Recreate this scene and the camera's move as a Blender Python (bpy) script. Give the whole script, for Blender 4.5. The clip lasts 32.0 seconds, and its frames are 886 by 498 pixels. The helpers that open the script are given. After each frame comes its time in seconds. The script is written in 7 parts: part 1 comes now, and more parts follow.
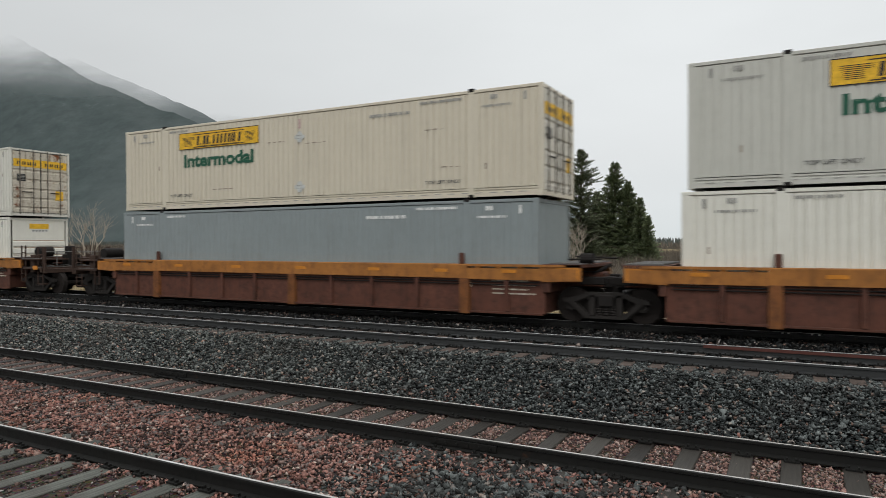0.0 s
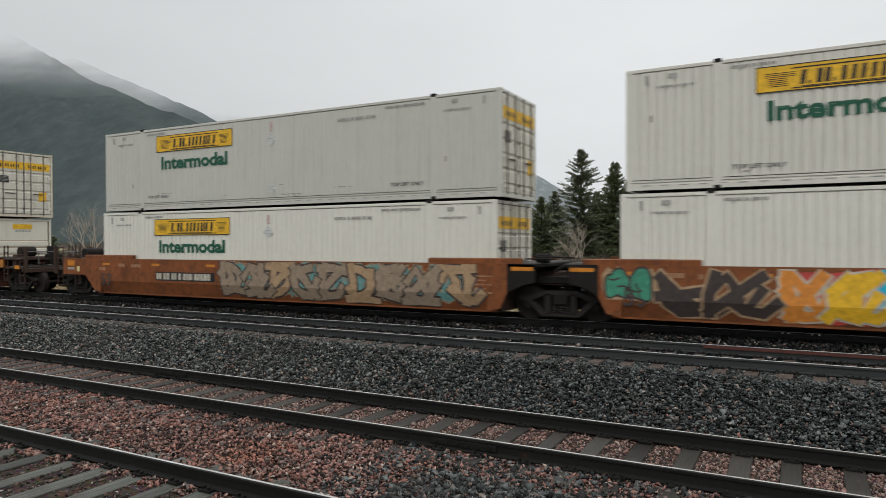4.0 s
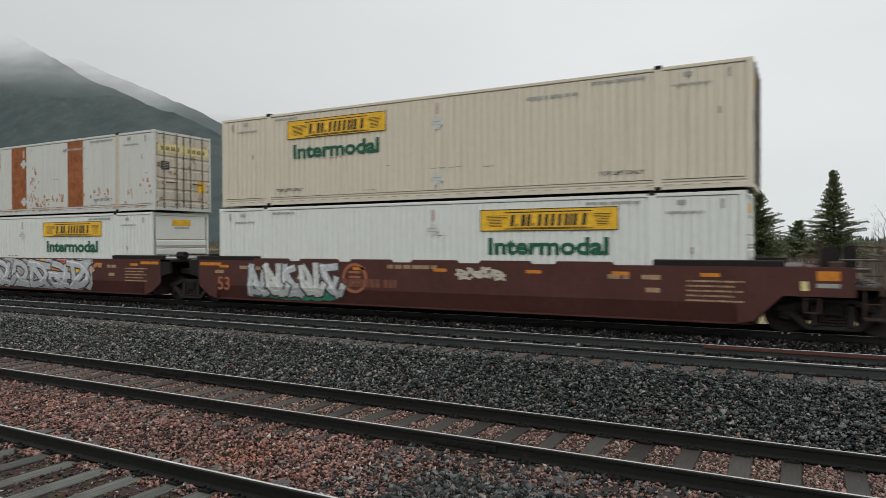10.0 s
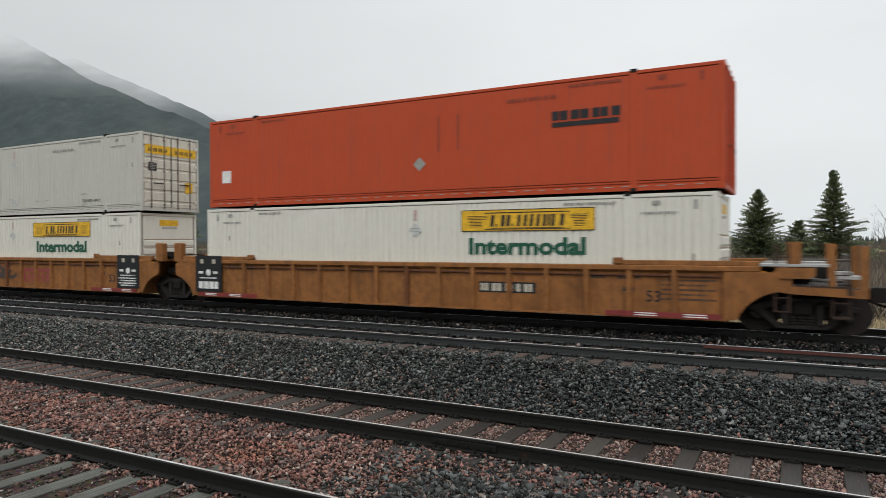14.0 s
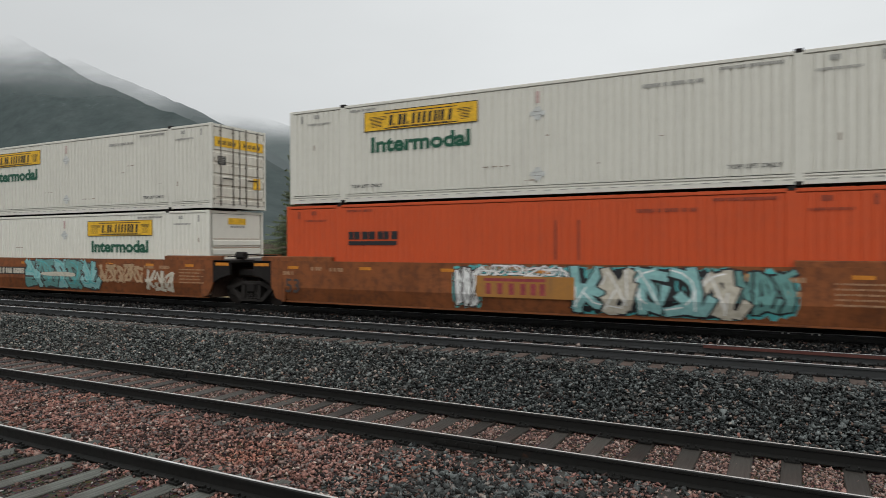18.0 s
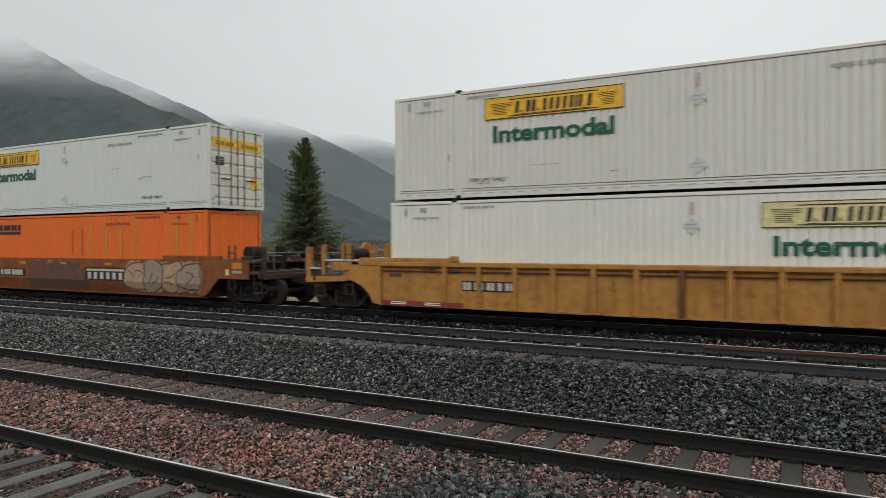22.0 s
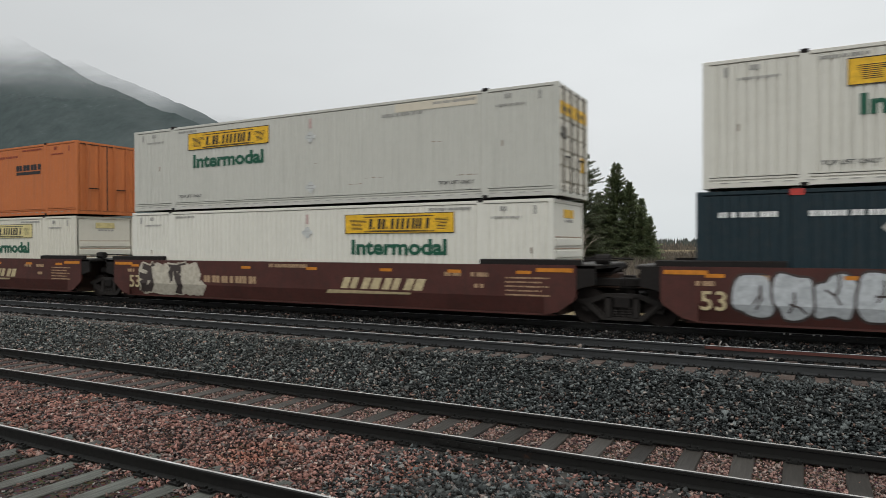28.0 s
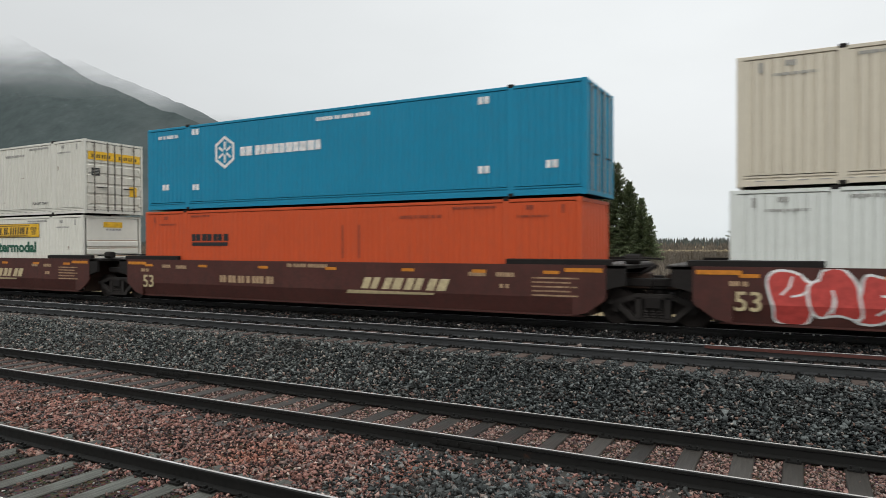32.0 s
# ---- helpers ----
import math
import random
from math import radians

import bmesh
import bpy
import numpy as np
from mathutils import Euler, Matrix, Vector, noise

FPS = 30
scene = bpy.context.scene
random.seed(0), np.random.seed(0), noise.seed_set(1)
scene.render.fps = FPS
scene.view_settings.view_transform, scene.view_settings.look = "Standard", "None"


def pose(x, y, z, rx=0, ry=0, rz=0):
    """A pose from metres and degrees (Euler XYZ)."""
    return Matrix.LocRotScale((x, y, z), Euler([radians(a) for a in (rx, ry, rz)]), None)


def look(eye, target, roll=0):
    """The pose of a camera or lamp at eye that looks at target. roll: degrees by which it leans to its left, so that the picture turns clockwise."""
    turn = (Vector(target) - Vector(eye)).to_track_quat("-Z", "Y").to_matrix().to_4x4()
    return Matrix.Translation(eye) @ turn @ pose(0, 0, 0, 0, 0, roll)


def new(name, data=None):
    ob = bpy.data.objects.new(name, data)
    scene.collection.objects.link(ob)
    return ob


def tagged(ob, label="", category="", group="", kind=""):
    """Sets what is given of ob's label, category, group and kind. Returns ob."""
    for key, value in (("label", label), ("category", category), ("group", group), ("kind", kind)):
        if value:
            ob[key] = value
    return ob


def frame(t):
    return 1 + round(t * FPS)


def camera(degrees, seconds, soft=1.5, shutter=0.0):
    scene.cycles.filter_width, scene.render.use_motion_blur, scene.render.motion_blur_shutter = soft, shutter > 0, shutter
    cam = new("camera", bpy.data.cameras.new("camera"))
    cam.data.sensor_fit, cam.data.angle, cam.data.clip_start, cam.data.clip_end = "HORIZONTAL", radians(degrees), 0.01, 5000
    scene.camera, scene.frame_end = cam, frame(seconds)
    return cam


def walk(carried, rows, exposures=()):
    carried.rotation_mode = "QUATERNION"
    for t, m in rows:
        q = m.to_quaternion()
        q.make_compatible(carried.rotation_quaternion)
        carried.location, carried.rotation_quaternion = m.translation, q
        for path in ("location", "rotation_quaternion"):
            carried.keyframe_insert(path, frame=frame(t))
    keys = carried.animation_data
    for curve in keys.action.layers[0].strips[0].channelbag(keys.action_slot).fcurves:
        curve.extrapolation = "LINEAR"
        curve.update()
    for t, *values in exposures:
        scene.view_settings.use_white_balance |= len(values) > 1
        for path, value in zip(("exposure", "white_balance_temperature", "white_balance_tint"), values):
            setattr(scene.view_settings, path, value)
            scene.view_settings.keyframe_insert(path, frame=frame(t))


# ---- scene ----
# ---- camera: on a tripod beside the near siding, with one slight settling of the head ----
EYE = Vector((0.0, 0.0, 2.024))
HEAD, TILT, LEAN = 28.143, -0.521, -0.206


def aim(turn, tilt):
    a, b = radians(HEAD + turn), radians(TILT + tilt)
    way = Vector((-math.sin(a) * math.cos(b), math.cos(a) * math.cos(b), math.sin(b)))
    return look(EYE, EYE + way, LEAN)


cam = camera(66.875, 32.0, soft=0.55, shutter=0.19)
walk(cam, [(0.0, aim(0, 0)), (23.5, aim(0, 0)), (25.5, aim(0.05, 0.03)), (27.3, aim(0.115, 0.07)),
           (31.0, aim(0.115, 0.07)), (32.0, aim(0.11, 0.03))], exposures=[(0.0, 0.04), (3.0, 0.0), (13.0, 0.0), (14.0, 0.07), (15.5, 0.0), (20.2, 0.0), (21.0, 0.09), (22.0, 0.0), (28.2, 0.0), (29.0, 0.16), (29.8, 0.0), (31.0, 0.0), (31.6, 0.13), (32.0, 0.16)])

# ---- world: an even overcast, brighter towards the zenith ----
world = bpy.data.worlds.new("overcast")
scene.world = world
world.use_nodes = True
wn, wl = world.node_tree.nodes, world.node_tree.links
sky = wn.new("ShaderNodeTexSky")
sky.sky_type, sky.sun_disc = "NISHITA", False
sky.sun_elevation, sky.sun_rotation = radians(48), radians(200)
grey = wn.new("ShaderNodeHueSaturation")
grey.inputs["Saturation"].default_value = 0.12
grey.inputs["Value"].default_value = 0.10
wl.new(sky.outputs[0], grey.inputs["Color"])
co = wn.new("ShaderNodeTexCoord")
sep = wn.new("ShaderNodeSeparateXYZ")
wl.new(co.outputs["Generated"], sep.inputs[0])
ramp = wn.new("ShaderNodeValToRGB")
wl.new(sep.outputs["Z"], ramp.inputs[0])
er = ramp.color_ramp
er.elements[0].position, er.elements[0].color = 0.0, (0.72, 0.765, 0.78, 1)
er.elements[1].position, er.elements[1].color = 1.0, (2.0, 2.06, 2.1, 1)
for pos, val in ((0.12, 0.77), (0.36, 0.86), (0.6, 1.25)):
    e = er.elements.new(pos)
    e.color = (val * 0.965, val, val * 1.012, 1)
cloud = wn.new("ShaderNodeTexNoise")
cloud.inputs["Scale"].default_value, cloud.inputs["Detail"].default_value = 1.6, 5.0
stretch = wn.new("ShaderNodeMapping")
stretch.inputs["Scale"].default_value = (1, 1, 3.0)
wl.new(co.outputs["Generated"], stretch.inputs[0])
wl.new(stretch.outputs[0], cloud.inputs["Vector"])
soft_cloud = wn.new("ShaderNodeMapRange")
soft_cloud.inputs["To Min"].default_value, soft_cloud.inputs["To Max"].default_value = 0.86, 1.12
wl.new(cloud.outputs["Fac"], soft_cloud.inputs["Value"])
mul = wn.new("ShaderNodeMix")
mul.data_type, mul.blend_type = "RGBA", "MULTIPLY"
mul.inputs["Factor"].default_value = 1.0
west = wn.new("ShaderNodeMapRange")
for key, val in (("From Min", -1.0), ("From Max", -0.35), ("To Min", 0.74), ("To Max", 1.0)):
    west.inputs[key].default_value = val
wl.new(sep.outputs["X"], west.inputs["Value"])
bank = wn.new("ShaderNodeMix")
bank.data_type, bank.blend_type = "RGBA", "MULTIPLY"
bank.inputs["Factor"].default_value = 1.0
wl.new(ramp.outputs[0], bank.inputs["A"])
wl.new(west.outputs[0], bank.inputs["B"])
wl.new(bank.outputs["Result"], mul.inputs["A"])
wl.new(soft_cloud.outputs[0], mul.inputs["B"])
both = wn.new("ShaderNodeMix")
both.data_type = "RGBA"
both.inputs["Factor"].default_value = 0.12
wl.new(mul.outputs["Result"], both.inputs["A"])
wl.new(grey.outputs[0], both.inputs["B"])
wl.new(both.outputs["Result"], wn["Background"].inputs["Color"])
wn["Background"].inputs["Strength"].default_value = 1.0
sun_data = bpy.data.lights.new("sun", "SUN")
sun_data.energy, sun_data.angle, sun_data.color = 0.9, radians(40), (1.0, 0.97, 0.93)
sun = new("sun", sun_data)
sun.matrix_world = look((30, -40, 60), (0, 10, 0))


# ---- materials ----
def material(name):
    m = bpy.data.materials.new(name)
    m.use_nodes = True
    nt = m.node_tree
    return m, nt.nodes, nt.links, nt.nodes["Principled BSDF"]


def ramp_node(n, stops):
    r = n.new("ShaderNodeValToRGB")
    els = r.color_ramp.elements
    els[0].position, els[0].color = stops[0][0], (*stops[0][1], 1)
    els[1].position, els[1].color = stops[-1][0], (*stops[-1][1], 1)
    for p, c in stops[1:-1]:
        els.new(p).color = (*c, 1)
    return r


def noise_node(n, l, vec, scale, detail=6.0, rough=0.55):
    t = n.new("ShaderNodeTexNoise")
    t.inputs["Scale"].default_value, t.inputs["Detail"].default_value, t.inputs["Roughness"].default_value = scale, detail, rough
    l.new(vec, t.inputs["Vector"])
    return t.outputs["Fac"]


def mapped(n, l, vec, scale):
    m = n.new("ShaderNodeMapping")
    m.inputs["Scale"].default_value = scale
    l.new(vec, m.inputs[0])
    return m.outputs[0]


def mixed(n, l, fac, a, b, blend="MIX"):
    x = n.new("ShaderNodeMix")
    x.data_type, x.blend_type = "RGBA", blend
    for val, sock in ((fac, x.inputs["Factor"]), (a, x.inputs["A"]), (b, x.inputs["B"])):
        if isinstance(val, (int, float)):
            sock.default_value = val if sock.type == "VALUE" else (val, val, val, 1)
        elif isinstance(val, tuple):
            sock.default_value = (*val, 1)
        else:
            l.new(val, sock)
    return x.outputs["Result"]


def ranged(n, l, val, a, b, c=0.0, d=1.0):
    r = n.new("ShaderNodeMapRange")
    for k, v in (("From Min", a), ("From Max", b), ("To Min", c), ("To Max", d)):
        r.inputs[k].default_value = v
    l.new(val, r.inputs["Value"])
    return r.outputs[0]


def bumped(n, l, bsdf, height, strength, dist=0.01):
    b = n.new("ShaderNodeBump")
    b.inputs["Strength"].default_value, b.inputs["Distance"].default_value = strength, dist
    l.new(height, b.inputs["Height"])
    l.new(b.outputs[0], bsdf.inputs["Normal"])


def math_node(n, l, op, a, b):
    x = n.new("ShaderNodeMath")
    x.operation = op
    for i, v in enumerate((a, b)):
        if isinstance(v, (int, float)):
            x.inputs[i].default_value = v
        else:
            l.new(v, x.inputs[i])
    return x.outputs[0]


def worn_paint(name, colour, dirt=(0.09, 0.075, 0.06), amount=0.5, rust=0.2, rough=0.5, streak=1.0, shine=0.2, rustlow=0.66, mottle=0.09, patchy=0.7, fleck=3.1):
    """Painted steel with a faded tone per object, vertical streaks, grime and rust spots."""
    m, n, l, b = material(name)
    tc = n.new("ShaderNodeTexCoord").outputs["Object"]
    info = n.new("ShaderNodeObjectInfo").outputs["Random"]
    shift = n.new("ShaderNodeVectorMath")
    l.new(tc, shift.inputs[0])
    off = n.new("ShaderNodeCombineXYZ")
    l.new(math_node(n, l, "MULTIPLY", info, 37.0), off.inputs[0])
    l.new(off.outputs[0], shift.inputs[1])
    vec = shift.outputs[0]
    big = noise_node(n, l, vec, 0.7, 5)
    fine = noise_node(n, l, vec, 14.0, 6)
    tone = mixed(n, l, ranged(n, l, big, 0.3, 0.7), tuple(c * (1 - mottle * 1.15) for c in colour), tuple(min(1, c * (1 + mottle * 0.75)) for c in colour))
    tone = mixed(n, l, ranged(n, l, noise_node(n, l, vec, 4.5, 8, 0.65), 0.45, 0.75, 0.0, mottle * 2.2), tone, dirt)
    run = noise_node(n, l, mapped(n, l, vec, (7.0, 7.0, 0.35)), 1.0, 5)
    run2 = noise_node(n, l, mapped(n, l, vec, (26.0, 26.0, 0.8)), 1.0, 3)
    streaks = math_node(n, l, "MULTIPLY", ranged(n, l, run, 0.48, 0.78), ranged(n, l, run2, 0.35, 0.75))
    grime = math_node(n, l, "MULTIPLY", streaks, amount * streak)
    c1 = mixed(n, l, grime, tone, dirt)
    patch = math_node(n, l, "MULTIPLY", ranged(n, l, big, 0.5, 0.8), ranged(n, l, fine, 0.4, 0.7))
    c2 = mixed(n, l, math_node(n, l, "MULTIPLY", patch, amount * patchy), c1, dirt)
    spots = noise_node(n, l, vec, fleck, 8, 0.7)
    c3 = mixed(n, l, math_node(n, l, "MULTIPLY", ranged(n, l, spots, rustlow, rustlow + 0.09), rust), c2, (0.16, 0.055, 0.02))
    l.new(c3, b.inputs["Base Color"])
    b.inputs["Specular IOR Level"].default_value = shine
    l.new(ranged(n, l, fine, 0.2, 0.8, rough - 0.1, rough + 0.18), b.inputs["Roughness"])
    bumped(n, l, b, fine, 0.15, 0.004)
    return m


def plain_paint(name, colour, rough=0.55, metal=0.0):
    """Marks, lettering and small fittings: one paint with slight wear."""
    m, n, l, b = material(name)
    tc = n.new("ShaderNodeTexCoord").outputs["Object"]
    f = noise_node(n, l, tc, 9.0, 6)
    l.new(mixed(n, l, ranged(n, l, f, 0.3, 0.7), tuple(c * 0.72 for c in colour), tuple(min(1, c * 1.12) for c in colour)), b.inputs["Base Color"])
    b.inputs["Roughness"].default_value, b.inputs["Metallic"].default_value = rough, metal
    b.inputs["Specular IOR Level"].default_value = 0.3
    return m


def stone(name, stops, rough=0.8, wet=0.1, tint=None, far_tone=None):
    m, n, l, b = material(name)
    geo = n.new("ShaderNodeNewGeometry").outputs["Random Per Island"]
    r = ramp_node(n, stops)
    l.new(geo, r.inputs[0])
    tc = n.new("ShaderNodeTexCoord").outputs["Object"]
    f = noise_node(n, l, tc, 60.0, 4)
    patch = noise_node(n, l, tc, 0.55, 4)
    c = mixed(n, l, ranged(n, l, f, 0.38, 0.62), mixed(n, l, 1.0, r.outputs[0], 0.62, "MULTIPLY"), r.outputs[0])
    c = mixed(n, l, ranged(n, l, patch, 0.5, 0.75, 0, 0.45), c, (0.025, 0.022, 0.02))
    mud = noise_node(n, l, tc, 1.7, 6, 0.65)
    c = mixed(n, l, ranged(n, l, mud, 0.55, 0.68, 0, 0.6), c, mixed(n, l, 0.5, c, (0.05, 0.04, 0.034)))
    # Multiplies the stone tone up towards -x, with a noisy edge.
    if far_tone:
        place = n.new("ShaderNodeSeparateXYZ")
        l.new(tc, place.inputs[0])
        along = math_node(n, l, "ADD", place.outputs["X"], ranged(n, l, noise_node(n, l, tc, 0.35, 4), 0.2, 0.8, -3.0, 3.0))
        c = mixed(n, l, ranged(n, l, along, -2.0, -14.0), c, mixed(n, l, 1.0, c, far_tone, "MULTIPLY"))
    if tint:
        warm = noise_node(n, l, tc, 0.8, 3)
        c = mixed(n, l, ranged(n, l, warm, 0.52, 0.66, 0, 0.5), c, mixed(n, l, 1.0, c, tint, "MULTIPLY"))
    l.new(c, b.inputs["Base Color"])
    b.inputs["Roughness"].default_value = rough
    b.inputs["Specular IOR Level"].default_value = wet
    bumped(n, l, b, f, 0.4, 0.01)
    return m


M = {}
CLEAN = dict(mottle=0.03, patchy=0.15, shine=0.4, rough=0.42)
M["white"] = worn_paint("container_white", (0.575, 0.56, 0.495), amount=0.2, rust=0.35, rustlow=0.70, **CLEAN)
M["bluewhite"] = worn_paint("container_cool_white", (0.545, 0.565, 0.52), amount=0.16, rust=0.2, rustlow=0.70, **CLEAN)
M["cream"] = worn_paint("container_cream", (0.555, 0.503, 0.40), amount=0.34, rust=0.5, rustlow=0.68, **CLEAN)
M["brightwhite"] = worn_paint("container_clean_white", (0.635, 0.62, 0.55), amount=0.15, rust=0.25, rustlow=0.70, **CLEAN)
M["brightcool"] = worn_paint("container_clean_cool_white", (0.60, 0.62, 0.58), amount=0.12, rust=0.15, rustlow=0.70, **CLEAN)
M["palecream"] = worn_paint("container_pale_cream", (0.60, 0.575, 0.49), amount=0.2, rust=0.2, rustlow=0.70, **CLEAN)
M["grey"] = worn_paint("container_pale_grey", (0.475, 0.47, 0.42), amount=0.3, rust=0.35, rustlow=0.69, **CLEAN)
M["rusty"] = worn_paint("container_rusty_white", (0.50, 0.51, 0.47), dirt=(0.30, 0.15, 0.075), amount=0.35, rust=0.9, rustlow=0.63, mottle=0.03, patchy=0.1, fleck=1.1)
M["slate"] = worn_paint("container_slate", (0.222, 0.252, 0.255), amount=0.35, rust=0.1, mottle=0.05, patchy=0.2)
M["orange"] = worn_paint("container_orange", (0.50, 0.075, 0.022), amount=0.32, rust=0.1, mottle=0.05, patchy=0.2)
M["burnt"] = worn_paint("container_burnt_orange", (0.45, 0.088, 0.014), amount=0.42, rust=0.1, mottle=0.05, patchy=0.2)
M["red"] = worn_paint("container_red", (0.43, 0.064, 0.022), amount=0.42, rust=0.1, mottle=0.05, patchy=0.2)
M["tan_orange"] = worn_paint("container_tan_orange", (0.46, 0.14, 0.045), amount=0.4, rust=0.2, mottle=0.05, patchy=0.2)
M["bright_orange"] = worn_paint("container_bright_orange", (0.66, 0.13, 0.02), amount=0.4, rust=0.1, mottle=0.05, patchy=0.2)
M["blue"] = worn_paint("container_blue", (0.008, 0.20, 0.33), amount=0.22, rust=0.05, mottle=0.05, patchy=0.2)
M["navy"] = worn_paint("container_navy", (0.012, 0.025, 0.032), amount=0.15, rust=0.0, mottle=0.05, patchy=0.2)
M["gold"] = worn_paint("post_gold", (0.38, 0.17, 0.03), amount=0.4, rust=0.1)
M["band"] = worn_paint("band_faded_yellow", (0.50, 0.185, 0.03), amount=0.4, rust=0.1)
M["door"] = worn_paint("door_grimy_white", (0.60, 0.575, 0.50), dirt=(0.10, 0.055, 0.035), amount=0.8, rust=0.9, rustlow=0.64, fleck=1.9)
M["door_rust"] = worn_paint("door_rust_stained", (0.52, 0.475, 0.39), dirt=(0.07, 0.036, 0.022), amount=1.5, rust=1.0, rustlow=0.57, fleck=1.7)
M["ribrust"] = worn_paint("rib_rust_stain", (0.33, 0.22, 0.14), dirt=(0.12, 0.06, 0.035), amount=1.2, rust=0.6)
M["door_burnt"] = worn_paint("door_burnt_orange", (0.30, 0.062, 0.02), dirt=(0.03, 0.02, 0.015), amount=1.5, rust=0.3)
M["rustpanel"] = worn_paint("rust_panel", (0.30, 0.105, 0.04), dirt=(0.10, 0.03, 0.014), amount=1.6, rust=0.8, rustlow=0.5, rough=0.8, mottle=0.25)
M["ruststain"] = worn_paint("rust_stain", (0.36, 0.17, 0.085), dirt=(0.20, 0.075, 0.03), amount=1.0, rust=0.5, rough=0.8)
M["redpatch"] = worn_paint("primer_patch", (0.30, 0.055, 0.035), amount=0.5, rust=0.3)
M["car_p"] = worn_paint("car_oxide_brown", (0.105, 0.042, 0.028), dirt=(0.02, 0.014, 0.012), amount=1.0, rust=0.5, rough=0.7, mottle=0.3)
M["chord_p"] = worn_paint("car_faded_orange", (0.33, 0.135, 0.034), dirt=(0.08, 0.035, 0.018), amount=1.0, rust=0.6, rough=0.65, mottle=0.28)
M["post_p"] = worn_paint("car_dull_orange", (0.19, 0.072, 0.024), dirt=(0.05, 0.025, 0.015), amount=1.2, rust=0.6, rough=0.65, mottle=0.36)
M["car_s"] = worn_paint("car_rust_orange", (0.215, 0.07, 0.023), dirt=(0.06, 0.027, 0.016), amount=1.2, rust=0.6, rustlow=0.6, rough=0.65, mottle=0.36)
M["car_b"] = worn_paint("car_maroon", (0.072, 0.0255, 0.0205), dirt=(0.03, 0.02, 0.017), amount=0.75, rust=0.4, rough=0.6, mottle=0.22)
M["car_r"] = worn_paint("car_ochre", (0.27, 0.112, 0.034), dirt=(0.07, 0.033, 0.018), amount=1.3, rust=0.8, rustlow=0.6, rough=0.65, mottle=0.28)
M["car_y"] = worn_paint("car_yellow", (0.38, 0.18, 0.042), dirt=(0.10, 0.05, 0.022), amount=1.1, rust=0.75, rustlow=0.6, rough=0.6, mottle=0.26)
M["gear"] = worn_paint("running_gear", (0.016, 0.014, 0.013), dirt=(0.008, 0.007, 0.006), amount=0.6, rust=0.15, rough=0.8, shine=0.15)
M["endgrime"] = worn_paint("end_grime", (0.05, 0.03, 0.022), dirt=(0.016, 0.012, 0.01), amount=1.0, rust=0.3, rough=0.75)
M["geargrey"] = worn_paint("deck_grating", (0.13, 0.125, 0.12), amount=0.6, rust=0.4, rough=0.6)
M["walkgrey"] = worn_paint("walkway_grey", (0.36, 0.36, 0.35), amount=0.5, rust=0.2)
M["rod"] = worn_paint("locking_rod", (0.15, 0.135, 0.115), dirt=(0.05, 0.03, 0.02), amount=1.0, rust=0.6)
M["yellow"] = plain_paint("sign_yellow", (0.72, 0.42, 0.025))
M["paleyellow"] = plain_paint("sign_faded_yellow", (0.62, 0.53, 0.25))
M["ochre"] = plain_paint("reflector_amber", (0.52, 0.19, 0.018))
M["black"] = plain_paint("mark_black", (0.018, 0.018, 0.02))
M["green"] = plain_paint("mark_green", (0.010, 0.085, 0.048))
M["placard"] = plain_paint("placard_grey_white", (0.50, 0.51, 0.49))
M["placardline"] = plain_paint("placard_line", (0.27, 0.27, 0.25))
M["poststain"] = worn_paint("post_rust_stained", (0.48, 0.43, 0.34), dirt=(0.22, 0.11, 0.06), amount=1.0, rust=0.7, rustlow=0.6)
M["scuff"] = plain_paint("scuff_brown", (0.29, 0.24, 0.19))
M["greymark"] = plain_paint("mark_grey", (0.30, 0.295, 0.27))
M["redmark"] = plain_paint("mark_red", (0.45, 0.05, 0.04))
M["faintred"] = plain_paint("mark_dull_red", (0.24, 0.045, 0.022))
M["maroonmark"] = plain_paint("mark_maroon", (0.26, 0.045, 0.05))
M["goldpatch"] = worn_paint("patch_ochre", (0.33, 0.15, 0.035), amount=0.8, rust=0.3)
M["clay"] = plain_paint("spray_clay", (0.27, 0.205, 0.145))
M["dullteal"] = plain_paint("spray_dull_teal", (0.12, 0.27, 0.25))
M["goldspray"] = plain_paint("spray_gold", (0.42, 0.27, 0.10))
M["palered"] = plain_paint("mark_faded_red", (0.47, 0.34, 0.31))
M["darkmark"] = plain_paint("mark_dark_grey", (0.10, 0.10, 0.095))
M["fadedorange"] = plain_paint("mark_faded_orange", (0.30, 0.11, 0.055))
M["ghostmark"] = plain_paint("mark_ghost_orange", (0.145, 0.055, 0.035))
M["stripe_red"] = plain_paint("stripe_red", (0.21, 0.032, 0.03))
# Paled red: the haze of distance is put into the pylon's colour.
M["pylon_red"] = plain_paint("pylon_faded_red", (0.32, 0.17, 0.165))
M["whitemark"] = plain_paint("mark_white", (0.70, 0.70, 0.68))
M["creammark"] = plain_paint("mark_cream", (0.46, 0.375, 0.22))
M["darkpanel"] = plain_paint("panel_black", (0.013, 0.014, 0.015), 0.6)
M["cyan"] = plain_paint("mark_cyan", (0.02, 0.42, 0.60))
M["teal"] = plain_paint("spray_teal", (0.08, 0.36, 0.36))
M["silverteal"] = plain_paint("spray_pale_teal", (0.22, 0.42, 0.41))
M["silver"] = plain_paint("spray_silver", (0.42, 0.44, 0.45))
M["bone"] = plain_paint("spray_bone", (0.46, 0.42, 0.34))
M["tan"] = plain_paint("spray_tan", (0.36, 0.24, 0.14))
